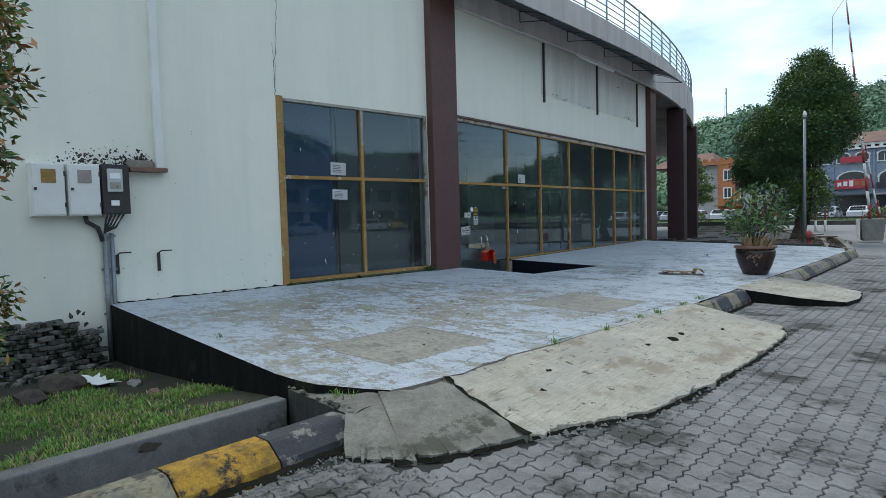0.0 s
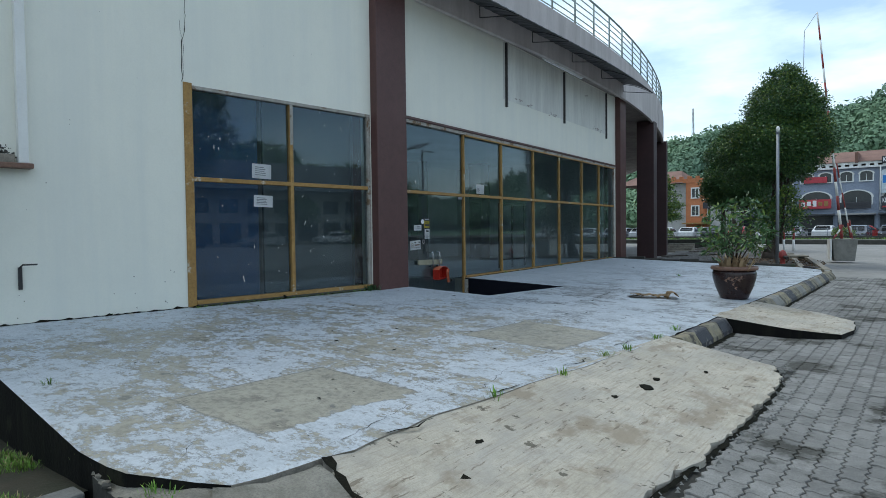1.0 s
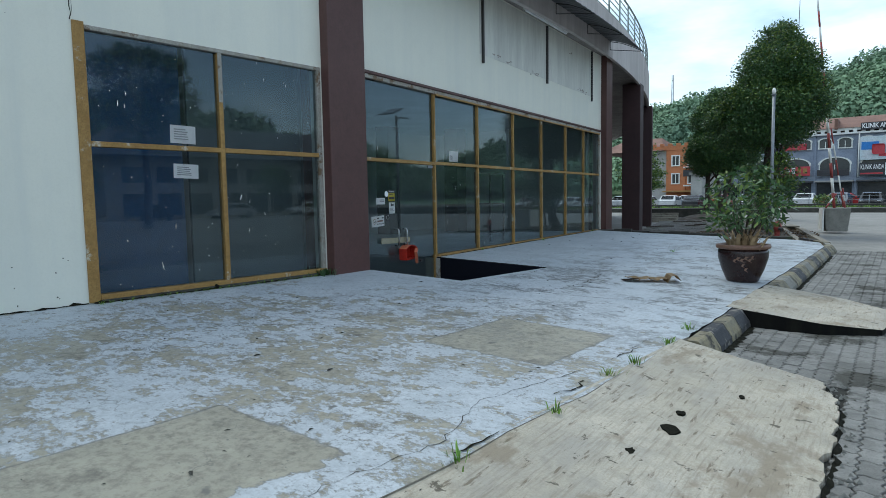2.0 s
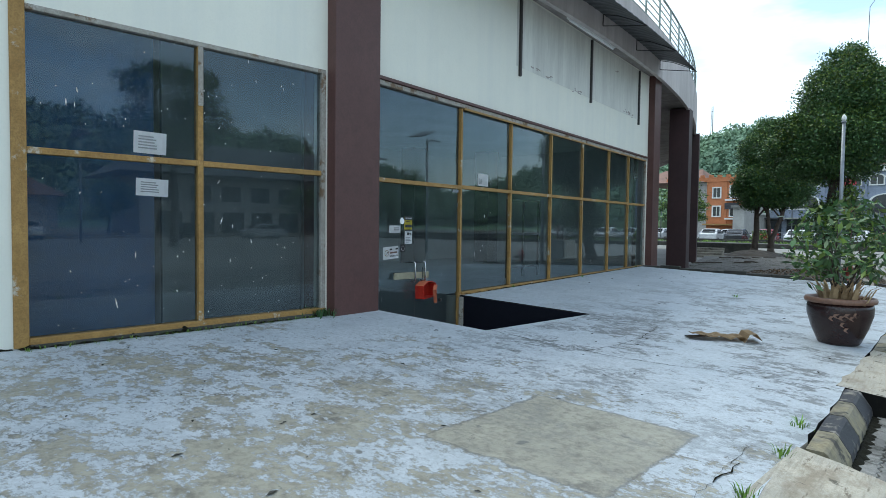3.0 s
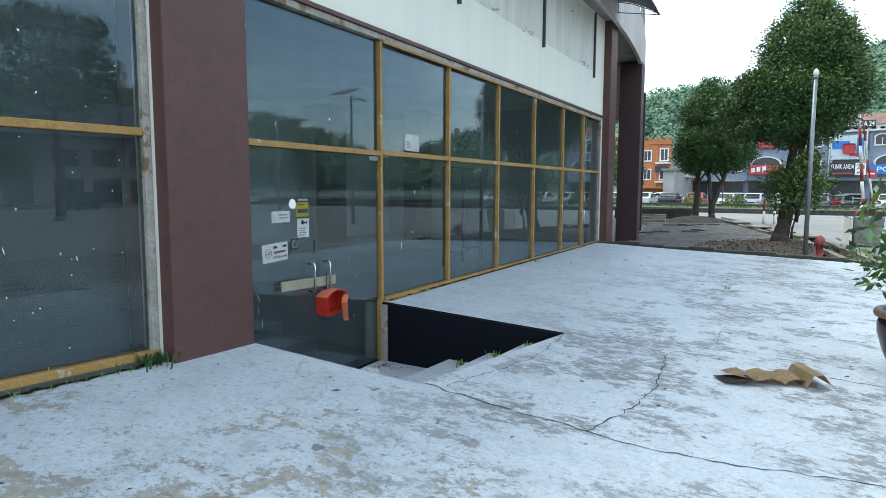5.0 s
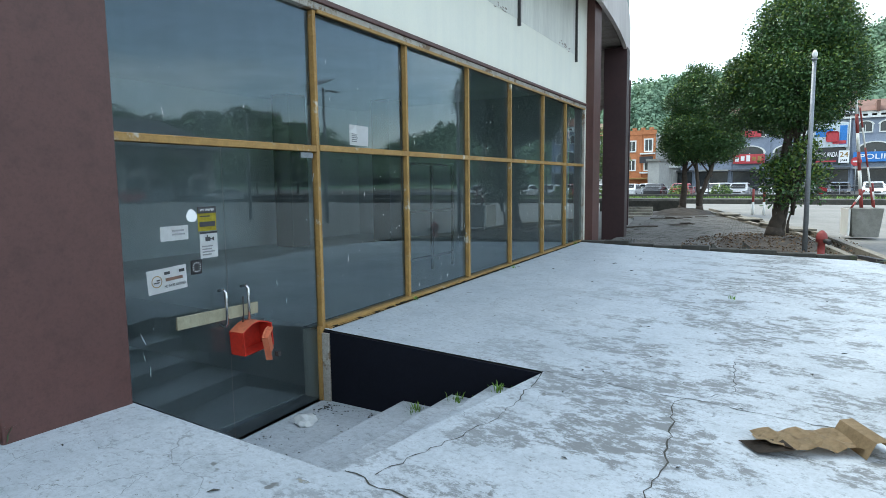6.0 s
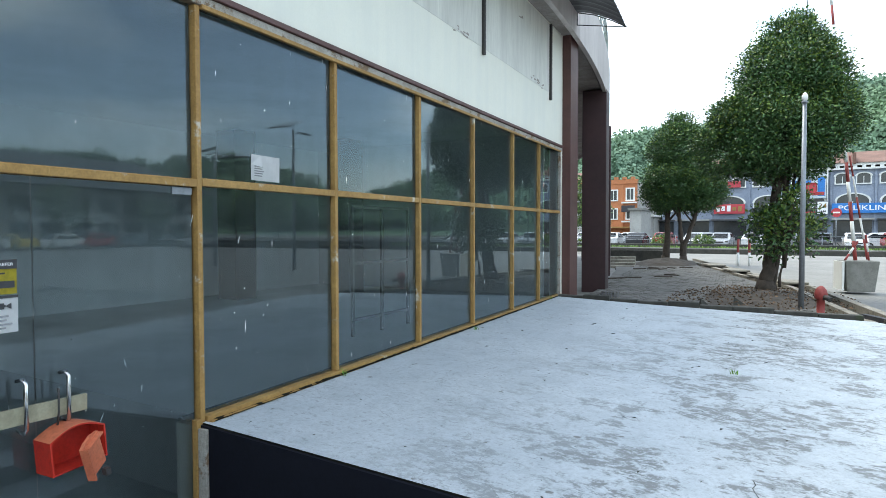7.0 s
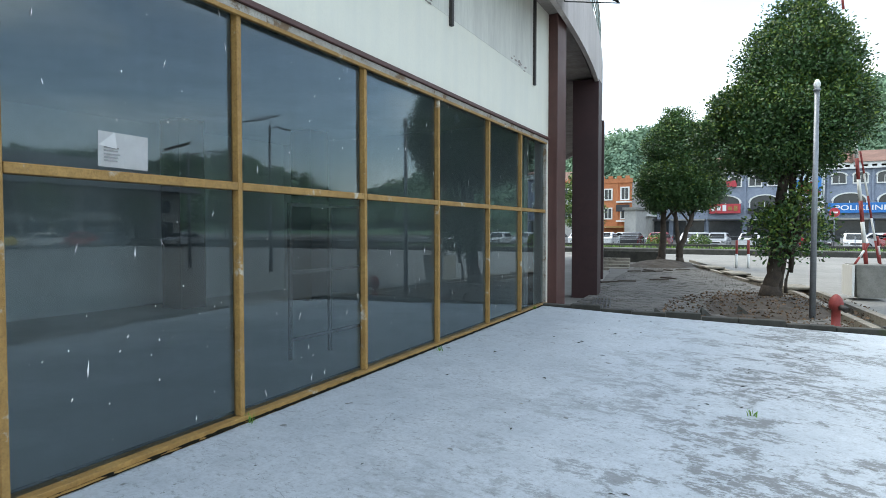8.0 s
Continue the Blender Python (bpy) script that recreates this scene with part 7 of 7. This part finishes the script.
def far_window(parent, x, z, w, h, y, arched=False, material=WHITE):
    bm = bmesh.new()
    t = 0.16
    box(bm, x - w / 2 - t, x - w / 2, y - 0.12, y + 0.02, z, z + h)
    box(bm, x + w / 2, x + w / 2 + t, y - 0.12, y + 0.02, z, z + h)
    box(bm, x - w / 2 - t, x + w / 2 + t, y - 0.18, y + 0.02, z - 0.16, z)
    box(bm, x - 0.04, x + 0.04, y - 0.08, y + 0.02, z, z + h)
    if not arched:
        box(bm, x - w / 2 - t, x + w / 2 + t, y - 0.12, y + 0.02, z + h, z + h + t)
    else:
        n = 12
        for k in range(n):
            a, b = math.pi * k / n, math.pi * (k + 1) / n
            r0, r1 = w / 2, w / 2 + 0.28
            q = [(r * math.cos(g), r * 0.55 * math.sin(g)) for r, g in ((r0, a), (r1, a), (r1, b), (r0, b))]
            vs0 = [bm.verts.new((x + u, y - 0.16, z + h + v)) for u, v in q]
            vs1 = [bm.verts.new((x + u, y + 0.02, z + h + v)) for u, v in q]
            bm.faces.new(vs0)
            for i in range(4):
                j = (i + 1) % 4
                bm.faces.new((vs0[i], vs1[i], vs1[j], vs0[j]))
    win = part("window", bm, material, parent, "white framed window")
    bm = bmesh.new()
    box(bm, x - w / 2, x + w / 2, y - 0.03, y + 0.01, z, z + h)
    if arched:
        pts = [bm.verts.new((x + w / 2 * math.cos(math.pi * k / 12), y - 0.025, z + h + w / 2 * 0.55 * math.sin(math.pi * k / 12))) for k in range(13)]
        bm.faces.new(pts)
    part("pane", bm, PANE_FAR, win)


def far_sign(x, z, w, h, y, material, label, word="", ink=None, cat="sign"):
    s = thing("shop_sign", label, cat, "shop signs", at=pose(x + w / 2, y, z + h / 2))
    boxpart("panel", (-w / 2, w / 2, -0.15, 0.15, -h / 2, h / 2), material, s, bevel=0.03)
    if word:
        text("lettering", word, h * 0.7, 0, 0, ink or PAPER, s, -0.16, 0.01, w * 0.82)
    return s


FY = 110.0
blue = thing("shop_building", "blue-grey three-storey shop row with white arched windows", "building")
boxpart("wall", (-24.0, 14, FY, FY + 14, -0.1, 10.1), BLUEGREY, blue)
boxpart("cornice", (-24.3, 14.4, FY - 0.6, FY, 9.85, 10.1), WHITE, blue, "white cornice")
boxpart("cornice", (-24.3, 14.4, FY - 0.45, FY, 10.4, 10.75), WHITE, blue, "white cornice")
for k in range(38):
    boxpart("dentil", (-24 + k, -23.55 + k, FY - 0.5, FY, 10.1, 10.4), WHITE, blue)
bm = bmesh.new()
v = [bm.verts.new(p) for p in ((-24.5, FY - 0.7, 10.75), (14.5, FY - 0.7, 10.75), (14.5, FY + 14.5, 10.75), (-24.5, FY + 14.5, 10.75), (-21, FY + 7, 13.0), (11, FY + 7, 13.0))]
for f in ((0, 1, 5, 4), (1, 2, 5), (2, 3, 4, 5), (3, 0, 4), (3, 2, 1, 0)):
    bm.faces.new([v[i] for i in f])
part("roof", bm, ROOFT, blue, "red-brown tiled hip roof")
for k in range(4):
    boxpart("roof_wall", (-19.5 + 10.2 * k, -19.1 + 10.2 * k, FY - 0.8, FY + 7, 10.6, 12.1), ROOFT, blue, "low tiled fire wall on the roof")
rng = random.Random(23)
for k in range(-5, 3):
    x = 1.05 + 5.1 * k
    for dx in (-1.25, 1.2):
        far_window(blue, x + dx, 8.0, 1.5, 0.95, FY, True)
    far_window(blue, x, 4.6, 3.7, 0.95, FY, True)
    boxpart("pilaster", (x + 2.45, x + 2.7, FY - 0.2, FY, 0, 9.8), BLUEGREY, blue, "blue-grey pilaster")
    boxpart("shopfront", (x - 2.2, x + 2.2, FY - 0.12, FY, 0, 2.9), PANE_FAR, blue, "dark shopfront")
    boxpart("shop_awning", (x - 2.4, x + 2.4, FY - 1.5, FY - 0.02, 3.0, 3.2), SHEET if k % 2 else CREAM, blue, "flat shop awning")
far_sign(-1.4, 3.9, 8.0, 1.35, FY - 0.7, SIGN_BLUE, "blue clinic signboard with white letters", "POLIKLINIK")
board = far_sign(-6.1, 3.75, 4.3, 1.85, FY - 0.7, INK, "dark clinic signboard with pale letters and numerals")
text("lettering", "KLINIK ANDA", 0.95, -0.65, 0.3, PAPER, board, -0.16, 0.01, 2.75)
boxpart("number_panel", (0.86, 2.1, -0.19, -0.16, -0.85, 0.85), PAPER, board, "pale panel")
text("lettering", "24", 0.95, 1.48, 0.25, OCHRE, board, -0.20, 0.01, 1.0)
text("lettering", "JAM", 0.36, 1.48, -0.5, INK, board, -0.20, 0.01, 0.8)
boxpart("bar", (-2.0, 0.6, -0.17, -0.15, -0.7, -0.5), SIGN_RED, board, "thin red line of lettering")
board = far_sign(-6.1, 6.0, 4.0, 3.3, FY - 0.7, SIGN_PALE, "pale advertising billboard with red and blue shapes")
boxpart("picture_shape", (-1.85, 0.2, -0.18, -0.15, -0.2, 0.9), SIGN_BLUE, board)
boxpart("picture_shape", (-0.6, 0.9, -0.2, -0.17, -0.9, 0.55), SIGN_RED, board, bevel=0.25)
boxpart("picture_shape", (1.0, 1.85, -0.18, -0.15, -1.3, 1.3), SIGN_BLUE, board)
boxpart("picture_shape", (0.2, 1.8, -0.22, -0.19, -1.2, -0.75), SIGN_RED, board)
for xx in (-6.25, -1.95):
    bm = bmesh.new()
    tube(bm, [(xx, FY - 0.6, 3.6), (xx, FY - 0.6, 9.9)], 0.09, 8)
    setting(part("billboard_post", bm, WHITE), "white steel post of the billboard", "post")
roof_sign = thing("roof_lettering", "white raised letters on dark backing above the eaves", "sign", at=pose(-3.6, FY - 0.75, 10.8))
boxpart("panel", (-2.5, 2.5, -0.05, 0.08, -0.5, 0.5), INK, roof_sign)
text("lettering", "KLINIK ANDA 24", 0.9, 0, 0, PAPER, roof_sign, -0.06, 0.02, 4.7)
s3 = far_sign(-16.4, 4.0, 4.2, 1.4, FY - 0.7, SIGN_RED, "red shop signboard with pale and yellow lettering bars")
for k in range(5):
    boxpart("bar", (-1.8 + 0.75 * k, -1.3 + 0.75 * k, -0.18, -0.15, -0.35 + 0.1 * (k % 2), 0.3 + 0.12 * (k % 3)), OCHRE if k > 2 else PAPER, s3)
far_sign(-15.8, 7.9, 3.0, 0.9, FY - 0.4, SIGN_RED, "faded red banner between the upper windows")
far_sign(-11.3, 3.9, 4.0, 0.9, FY - 0.7, INK, "dark plain shop signboard with no letters")
row = thing("shop_building", "pale low shop row with a flat canopy", "building")
boxpart("wall", (-36, -24.4, 106, 118, -0.1, 3.6), CREAM, row)
boxpart("roof", (-36.4, -24.1, 104, 118.4, 3.6, 3.9), WHITE, row, "flat pale canopy roof")
for k in range(3):
    boxpart("shopfront", (-35.4 + 3.7 * k, -32.5 + 3.7 * k, 105.85, 106, 0, 2.7), PANE_FAR, row, "dark shopfront")
far_sign(-35.2, 2.75, 4.0, 0.75, 105.6, SIGN_RED, "red shop signboard with pale edges")
far_sign(-30.0, 2.75, 4.0, 0.75, 105.6, OCHRE, "plain yellow shop signboard board")
orange = thing("shop_building", "orange three-storey shop block with white windows", "building")
boxpart("wall", (-34.5, -24.5, 95, 108, -0.1, 8.3), CREAM, orange)
boxpart("wing", (-28.9, -26.2, 94.6, 95, -0.1, 8.3), ORANGE_WALL, orange, "orange bay")
boxpart("wing", (-26.2, -24.4, 94.7, 95, 0, 8.2), ORANGE_WALL, orange, "orange bay")
boxpart("parapet", (-34.6, -24.3, 94.5, 95, 8.0, 8.6), ORANGE_WALL, orange, "orange parapet")
for k in range(9):
    boxpart("merlon", (-34.4 + 1.15 * k, -33.9 + 1.15 * k, 94.45, 95, 8.6, 8.95), ORANGE_WALL, orange)
bm = bmesh.new()
v = [bm.verts.new(p) for p in ((-39.5, 94, 8.0), (-29.2, 94, 8.0), (-29.2, 108, 8.0), (-39.5, 108, 8.0), (-37, 101, 10.4), (-31.5, 101, 10.4))]
for f in ((0, 1, 5, 4), (1, 2, 5), (2, 3, 4, 5), (3, 0, 4), (3, 2, 1, 0)):
    bm.faces.new([v[i] for i in f])
part("roof", bm, ROOFT, orange, "red-brown tiled roof")
for z in (3.2, 5.8):
    for x in (-33.4, -31.6, -25.3):
        far_window(orange, x, z, 0.9, 1.5, 94.68 if x > -26 else 95.0)
    far_window(orange, -27.55, z, 0.9, 1.3, 94.6)
    boxpart("balcony", (-26.3, -24.4, 93.9, 94.7, z - 0.5, z - 0.3), WHITE, orange, "white balcony slab")
boxpart("shop_awning", (-29, -24.3, 93.0, 94.6, 1.9, 2.1), OCHRE, orange, "yellow awning")
boxpart("shop_panel", (-26.3, -24.5, 93.85, 93.95, 4.1, 5.0), INK, orange, "dark signboard")
white_shop = thing("shop_building", "low pale shop with a grey roof beside the orange block", "building")
boxpart("wall", (-24.2, -22.8, 90, 96, -0.1, 4.2), CREAM, white_shop)
boxpart("roof", (-24.4, -22.6, 89.6, 96.4, 4.2, 4.5), CONC_GREY, white_shop)
road = bmesh.new()
box(road, -80, 80, 66.5, 113, -0.1, -0.018)
ASPHALT = mat("asphalt", (0.06, 0.06, 0.06), (0.045, 0.045, 0.047), 0.5, 0.9, 0.2, 12)
setting(part("road", road, ASPHALT), "grey asphalt parking street before the shops", "road")


# ---- wooded hills ----
def hill(name, f, x0, x1, y0, y1, step, n, label, seed, size):
    vs, fs = [], []
    nx, ny = int((x1 - x0) / step), int((y1 - y0) / step)
    for j in range(ny + 1):
        for i in range(nx + 1):
            x, y = x0 + step * i, y0 + step * j
            vs.append((x, y, f(x, y) - 0.5))
    for j in range(ny):
        for i in range(nx):
            k = j * (nx + 1) + i
            fs.append((k, k + 1, k + nx + 2, k + nx + 1))
    setting(raw(name, vs, fs, HAZED_LEAF), label, "hill")
    r = random.Random(seed)
    nr = np.random.default_rng(seed)
    V, F = [], []
    for _ in range(n):
        x, y = r.uniform(x0, x1), r.uniform(y0, y1)
        z = f(x, y)
        if z < 1.5:
            continue
        s = size * r.uniform(0.6, 1.35)
        h = s * r.uniform(0.8, 1.5)
        k = 135
        d = nr.normal(size=(k, 3))
        d /= np.linalg.norm(d, axis=1)[:, None]
        d[:, 2] = np.abs(d[:, 2]) * 1.0 - 0.15
        rad = nr.uniform(0.62, 1.12, k)[:, None]
        c = np.array((x, y, z + h * 0.5)) + d * rad * np.array((s, s, h))
        t1 = nr.normal(size=(k, 3))
        t1 -= (t1 * d).sum(1)[:, None] * d * 0.4
        t1 /= np.linalg.norm(t1, axis=1)[:, None]
        t2 = np.cross(d, t1)
        q = s * nr.uniform(0.08, 0.20, k)[:, None]
        base = len(V) * 4
        V.append(np.stack((c - t1 * q, c - t2 * q * 0.9, c + t1 * q, c + t2 * q * 0.9), 1).reshape(-1, 3))
    allv = np.concatenate(V)
    nq = len(allv) // 4
    faces = np.arange(nq * 4).reshape(-1, 4)
    ob = raw("woods", allv.tolist(), faces.tolist(), HAZED_LEAF)
    tagged(ob, "dense green woodland covering the hillside", "woods", kind="stuff")


def north_hill(x, y):
    if y < 150:
        return 0.0
    u = min((y - 150) / 150.0, 1.0)
    ridge = 44.5 + 4 * math.sin((x + 20) / 45.0) + 4 * math.sin(x / 17.0 + 1)
    if x < -45:
        ridge -= 0.0045 * (x + 45) ** 2
    if x > 35:
        ridge -= min(0.4 * (x - 35), 38)
    return max(ridge, 8) * (u * u * (3 - 2 * u)) + 3 * noise.noise(Vector((x / 25, y / 25, 0))) * u


hill("hill", north_hill, -230, 150, 140, 312, 10, 5200, "steep wooded hill behind the shops", 5, 3.8)


def east_hill(x, y):
    u = min(max((x - 130) / 120.0, 0.0), 1.0)
    return (27 + 6 * math.sin(y / 40.0) + 3 * math.sin(y / 14.0)) * u * u * (3 - 2 * u)


hill("hill", east_hill, 120, 270, -120, 320, 14, 1500, "low wooded hill across the road", 6, 6.0)

# ---- across the lot: what the glass mirrors ----
far_hall = thing("shop_building", "long two-storey hall with a dark overhanging roof", "building")
boxpart("wall", (66, 80, 26, 86, 0, 7.5), CREAM, far_hall)
bm = bmesh.new()
v = [bm.verts.new(p) for p in ((63.0, 23, 7.5), (84, 23, 7.5), (84, 89, 7.5), (63.0, 89, 7.5), (73.5, 30, 12.5), (73.5, 82, 12.5))]
for f in ((0, 3, 5, 4), (1, 0, 4), (2, 1, 4, 5), (3, 2, 5), (0, 1, 2, 3)):
    bm.faces.new([v[i] for i in f])
part("roof", bm, SHEET, far_hall, "dark overhanging hip roof")
for k in range(14):
    boxpart("window", (65.9, 66.0, 28 + 4.1 * k, 30.6 + 4.1 * k, 4.2, 6.2), PANE_FAR, far_hall)
    boxpart("shopfront", (65.85, 66.0, 28 + 4.1 * k, 31 + 4.1 * k, 0, 2.8), PANE_FAR, far_hall)
hall2 = thing("shop_building", "pale low house row with red tiled roof", "building")
boxpart("wall", (70, 82, -30, 18, 0, 4.5), CREAM, hall2)
bm = bmesh.new()
v = [bm.verts.new(p) for p in ((68.5, -31, 4.4), (83, -31, 4.4), (83, 19, 4.4), (68.5, 19, 4.4), (75.5, -27, 7.2), (75.5, 15, 7.2))]
for f in ((0, 3, 5, 4), (1, 0, 4), (2, 1, 4, 5), (3, 2, 5), (0, 1, 2, 3)):
    bm.faces.new([v[i] for i in f])
part("roof", bm, ROOFT, hall2, "red tiled roof")
for k in range(10):
    boxpart("window", (69.9, 70.0, -28 + 4.4 * k, -25.8 + 4.4 * k, 1.2, 3.2), PANE_FAR, hall2)
bm = bmesh.new()
box(bm, 46, 58, -200, 300, -0.1, -0.016)
setting(part("road", bm, ASPHALT), "grey asphalt road across the lot", "road")
for x in (45.6, 58.0):
    bm = bmesh.new()
    box(bm, x, x + 0.4, -200, 300, -0.1, 0.15, 0.03)
    setting(part("road_kerb", bm, CONC), "pale kerb of the road", "kerb")
tree("tree", (25, 17.5, 0), [([(0, 0, 0), (0.1, 0.1, 3), (0.2, 0, 6.5)], 0.28, 0.14)], [(0, 0, 9.8, 2.6, 3.2, 1.3), (0.4, -1.6, 7.6, 1.6, 1.5, 1.2), (0, 1.8, 8.2, 1.5, 1.7, 1.2), (0, 0.2, 6.3, 1.6, 2.2, 1.2)], 9000, 0.24, "tall open-crowned tree standing in the lot", 31)
tree("tree", (27, 7.0, 0), [([(0, 0, 0), (0.1, 0.1, 3), (0.2, 0, 6.5)], 0.28, 0.14)], [(0, 0, 9.5, 2.4, 2.6, 1.5), (0.2, 1.4, 7.8, 1.6, 1.5, 1.2)], 6000, 0.24, "tall open-crowned tree standing in the lot", 32)
for k, (x, y) in enumerate(((62, 8), (63, 22), (61, 60), (64, 76), (62, 92), (64, 106), (63, -8), (36, 66), (60, 45))):
    rr = random.Random(k)
    tree("tree", (x, y, 0), [([(0, 0, 0), (0.1, 0, 2.5)], 0.2, 0.12)], [(0, 0, 4.2 + rr.random(), 2.4, 2.6, 2.0), (0.5, 1.2, 3.8, 1.7, 1.8, 1.5)], 2600, 0.34, "dense roadside tree across the lot", 60 + k, limbs=False)
for x, y, h, a in ((4.85, 31.4, 6.3, 0), (10.6, 32.6, 5.6, 40), (34.0, 14.0, 7.5, 90)):
    sl = thing("street_lamp", "tall steel street lamp with a tilted solar panel", "street lamp", "street lamps", at=pose(x, y, 0, 0, 0, a))
    bm = bmesh.new()
    tube(bm, [(0, 0, 0), (0, 0, h)], 0.09, 10, 0.055)
    part("pole", bm, METAL, sl)
    bm = bmesh.new()
    tube(bm, [(0, 0, h - 0.2), (0.3, 0.9, h + 0.05), (0.35, 1.3, h + 0.05)], 0.035, 8)
    part("arm", bm, METAL, sl)
    boxpart("lamp_head", (0.25, 0.45, 1.2, 1.8, h, h + 0.08), METAL, sl, bevel=0.02)
    ob = boxpart("solar_panel", (-0.5, 0.5, -0.9, 0.3, 0, 0.05), CAR_GLASS, sl, "dark solar panel")
    ob.matrix_basis = pose(0, -0.2, h + 0.25, 20, 0, 0)


# ---- block paving before the terrace ----
bm = bmesh.new()
slab(bm, [(-3.04, 0.85), (1.1, 0.85), (7.4, 22.05), (-3.04, 22.05)], -0.014, 0.03)
setting(part("paving_bed", bm, JOINT), "dark sandy bed between the paving blocks", "pavement")
PL, PW = 0.216, 0.130


def paver_outline():
    """One wavy interlocking block, PL by PW, with a narrow joint round it."""
    g = 0.0045
    m = 8
    xs = [-0.5 + i / m for i in range(m + 1)]
    bend = [0.0125 * math.sin(4 * math.pi * x) for x in xs]
    a = [(x * PL + (g if i == 0 else -g if i == m else 0), -PW / 2 + g + b) for i, (x, b) in enumerate(zip(xs, bend))]
    c = [(x * PL + (g if i == 0 else -g if i == m else 0), PW / 2 - g + b) for i, (x, b) in enumerate(zip(xs, bend))]
    right = [(PL / 2 - g - 0.013, -PW * 0.24), (PL / 2 - g + 0.013, PW * 0.24)]
    left = [(-PL / 2 + g + 0.013, PW * 0.24), (-PL / 2 + g - 0.013, -PW * 0.24)]
    return a + right + c[::-1] + left


OUT = paver_outline()
ARR = np.array(OUT)
NO = len(OUT)


def paver_data(z=0.0, tilt=(0, 0)):
    low = np.c_[ARR, np.full(NO, -0.02)]
    mid = np.c_[ARR, np.full(NO, z - 0.006)]
    top = np.c_[ARR * 0.95, np.full(NO, z)]
    top[:, 2] += ARR[:, 0] * tilt[0] + ARR[:, 1] * tilt[1]
    return np.concatenate((low, mid, top))


FACES = [tuple(range(2 * NO, 3 * NO))] + [(k, (k + 1) % NO, NO + (k + 1) % NO, NO + k) for k in range(NO)] + [(NO + k, NO + (k + 1) % NO, 2 * NO + (k + 1) % NO, 2 * NO + k) for k in range(NO)]
paving = tagged(new("paving"), "grey interlocking concrete block paving with dark joints", "pavement", kind="structure")
meshes = []
rng = random.Random(70)
for k in range(8):
    me = bpy.data.meshes.new("paver")
    me.from_pydata(paver_data(0.0 + rng.uniform(-0.003, 0.003), (rng.gauss(0, 0.012), rng.gauss(0, 0.012))).tolist(), [], FACES)
    me.materials.append(PAVER_ONE)
    meshes.append(me)
ramp_edge = [(-9, -2.55), (2.2, -3.05), (2.44, -2.9), (2.66, -2.48), (3.0, -2.34), (3.36, -2.18), (3.74, -2.06), (4.32, -1.75), (5.77, -1.62), (6.6, -1.58), (7.5, -1.62), (8.4, -1.71), (8.5, -2.62), (30, -2.62)]


def edge_x(y):
    for (y0, x0), (y1, x1) in zip(ramp_edge, ramp_edge[1:]):
        if y0 <= y <= y1:
            return x0 + (x1 - x0) * (y - y0) / (y1 - y0)
    return -2.6


NEARP, NV = 0, []
nr = np.random.default_rng(3)
for i in range(-26, 90):
    for j in range(-5, 150):
        lx, ly = j * PL + (PL / 2 if i % 2 else 0), i * PW
        x, y = ly, lx
        if x < edge_x(y) + 0.02 or y > 22 or x > 6 + y * 0.02 or (y < 1.2 and x < -3.0):
            continue
        if x > 0.9 + 0.30 * y or y < 0.9:
            continue
        if NEARP < 300 and -2.9 < x < 0.6 and 2.1 < y < 4.6:
            ob = bpy.data.objects.new("paver", meshes[(i * 7 + j * 3) % 8])
            scene.collection.objects.link(ob)
            ob.parent = paving
            ob.matrix_basis = pose(x, y, 0, 0, 0, 90)
            NEARP += 1
        else:
            p = paver_data(nr.uniform(-0.003, 0.003), tuple(nr.normal(0, 0.012, 2)))
            NV.append(np.c_[x - p[:, 1], y + p[:, 0], p[:, 2]])
allv = np.concatenate(NV)
fl = []
for k in range(len(NV)):
    b = k * 3 * NO
    fl += [tuple(b + q for q in f) for f in FACES]
tagged(raw("paver_field", allv.tolist(), fl, PAVER, paving), "grey interlocking paving blocks further along", kind="stuff")

# worn blocks of the old paving beyond the terrace
OLD_BLOCK = mat("old_paving_block", (0.185, 0.175, 0.16), (0.125, 0.12, 0.11), 0.7, 0.95, 0.5, 60, stain=(0.075, 0.066, 0.052), stain_at=0.55, island=0.16, grain=0.5)
OV, OF = [], []
orng = random.Random(88)
for i in range(-46, 6):
    for j in range(100, 190):
        u, w = i * 0.21 + (0.105 if j % 2 else 0), j * 0.215
        x, y = u * 0.995 - 0.098 * (w - 22) , w
        lo, hi = -9.15 - 0.14 * (y - 22), -3.95 - 0.24 * max(0.0, y - 22.4)
        if not (22.25 < y < 40 and lo < x < hi) or ((x + 5.6) / 1.3) ** 2 + ((y - 26.9) / 2.9) ** 2 < 1:
            continue
        if orng.random() < 0.03:
            continue
        z = 0.068 + orng.uniform(0, 0.008)
        tx, ty = orng.gauss(0, 0.012), orng.gauss(0, 0.012)
        k = len(OV)
        for a, b, c in ((-0.098, -0.1, 0), (0.098, -0.1, 0), (0.098, 0.1, 0), (-0.098, 0.1, 0), (-0.09, -0.092, 1), (0.09, -0.092, 1), (0.09, 0.092, 1), (-0.09, 0.092, 1)):
            OV.append((x + a - 0.098 * b, y + b, z + a * tx + b * ty if c else 0.05))
        OF += [(k + 4, k + 5, k + 6, k + 7), (k, k + 1, k + 5, k + 4), (k + 1, k + 2, k + 6, k + 5), (k + 2, k + 3, k + 7, k + 6), (k + 3, k, k + 4, k + 7)]
tagged(raw("old_paving_blocks", OV, OF, OLD_BLOCK), "worn dusty grey paving blocks beside the building", "pavement", kind="stuff")
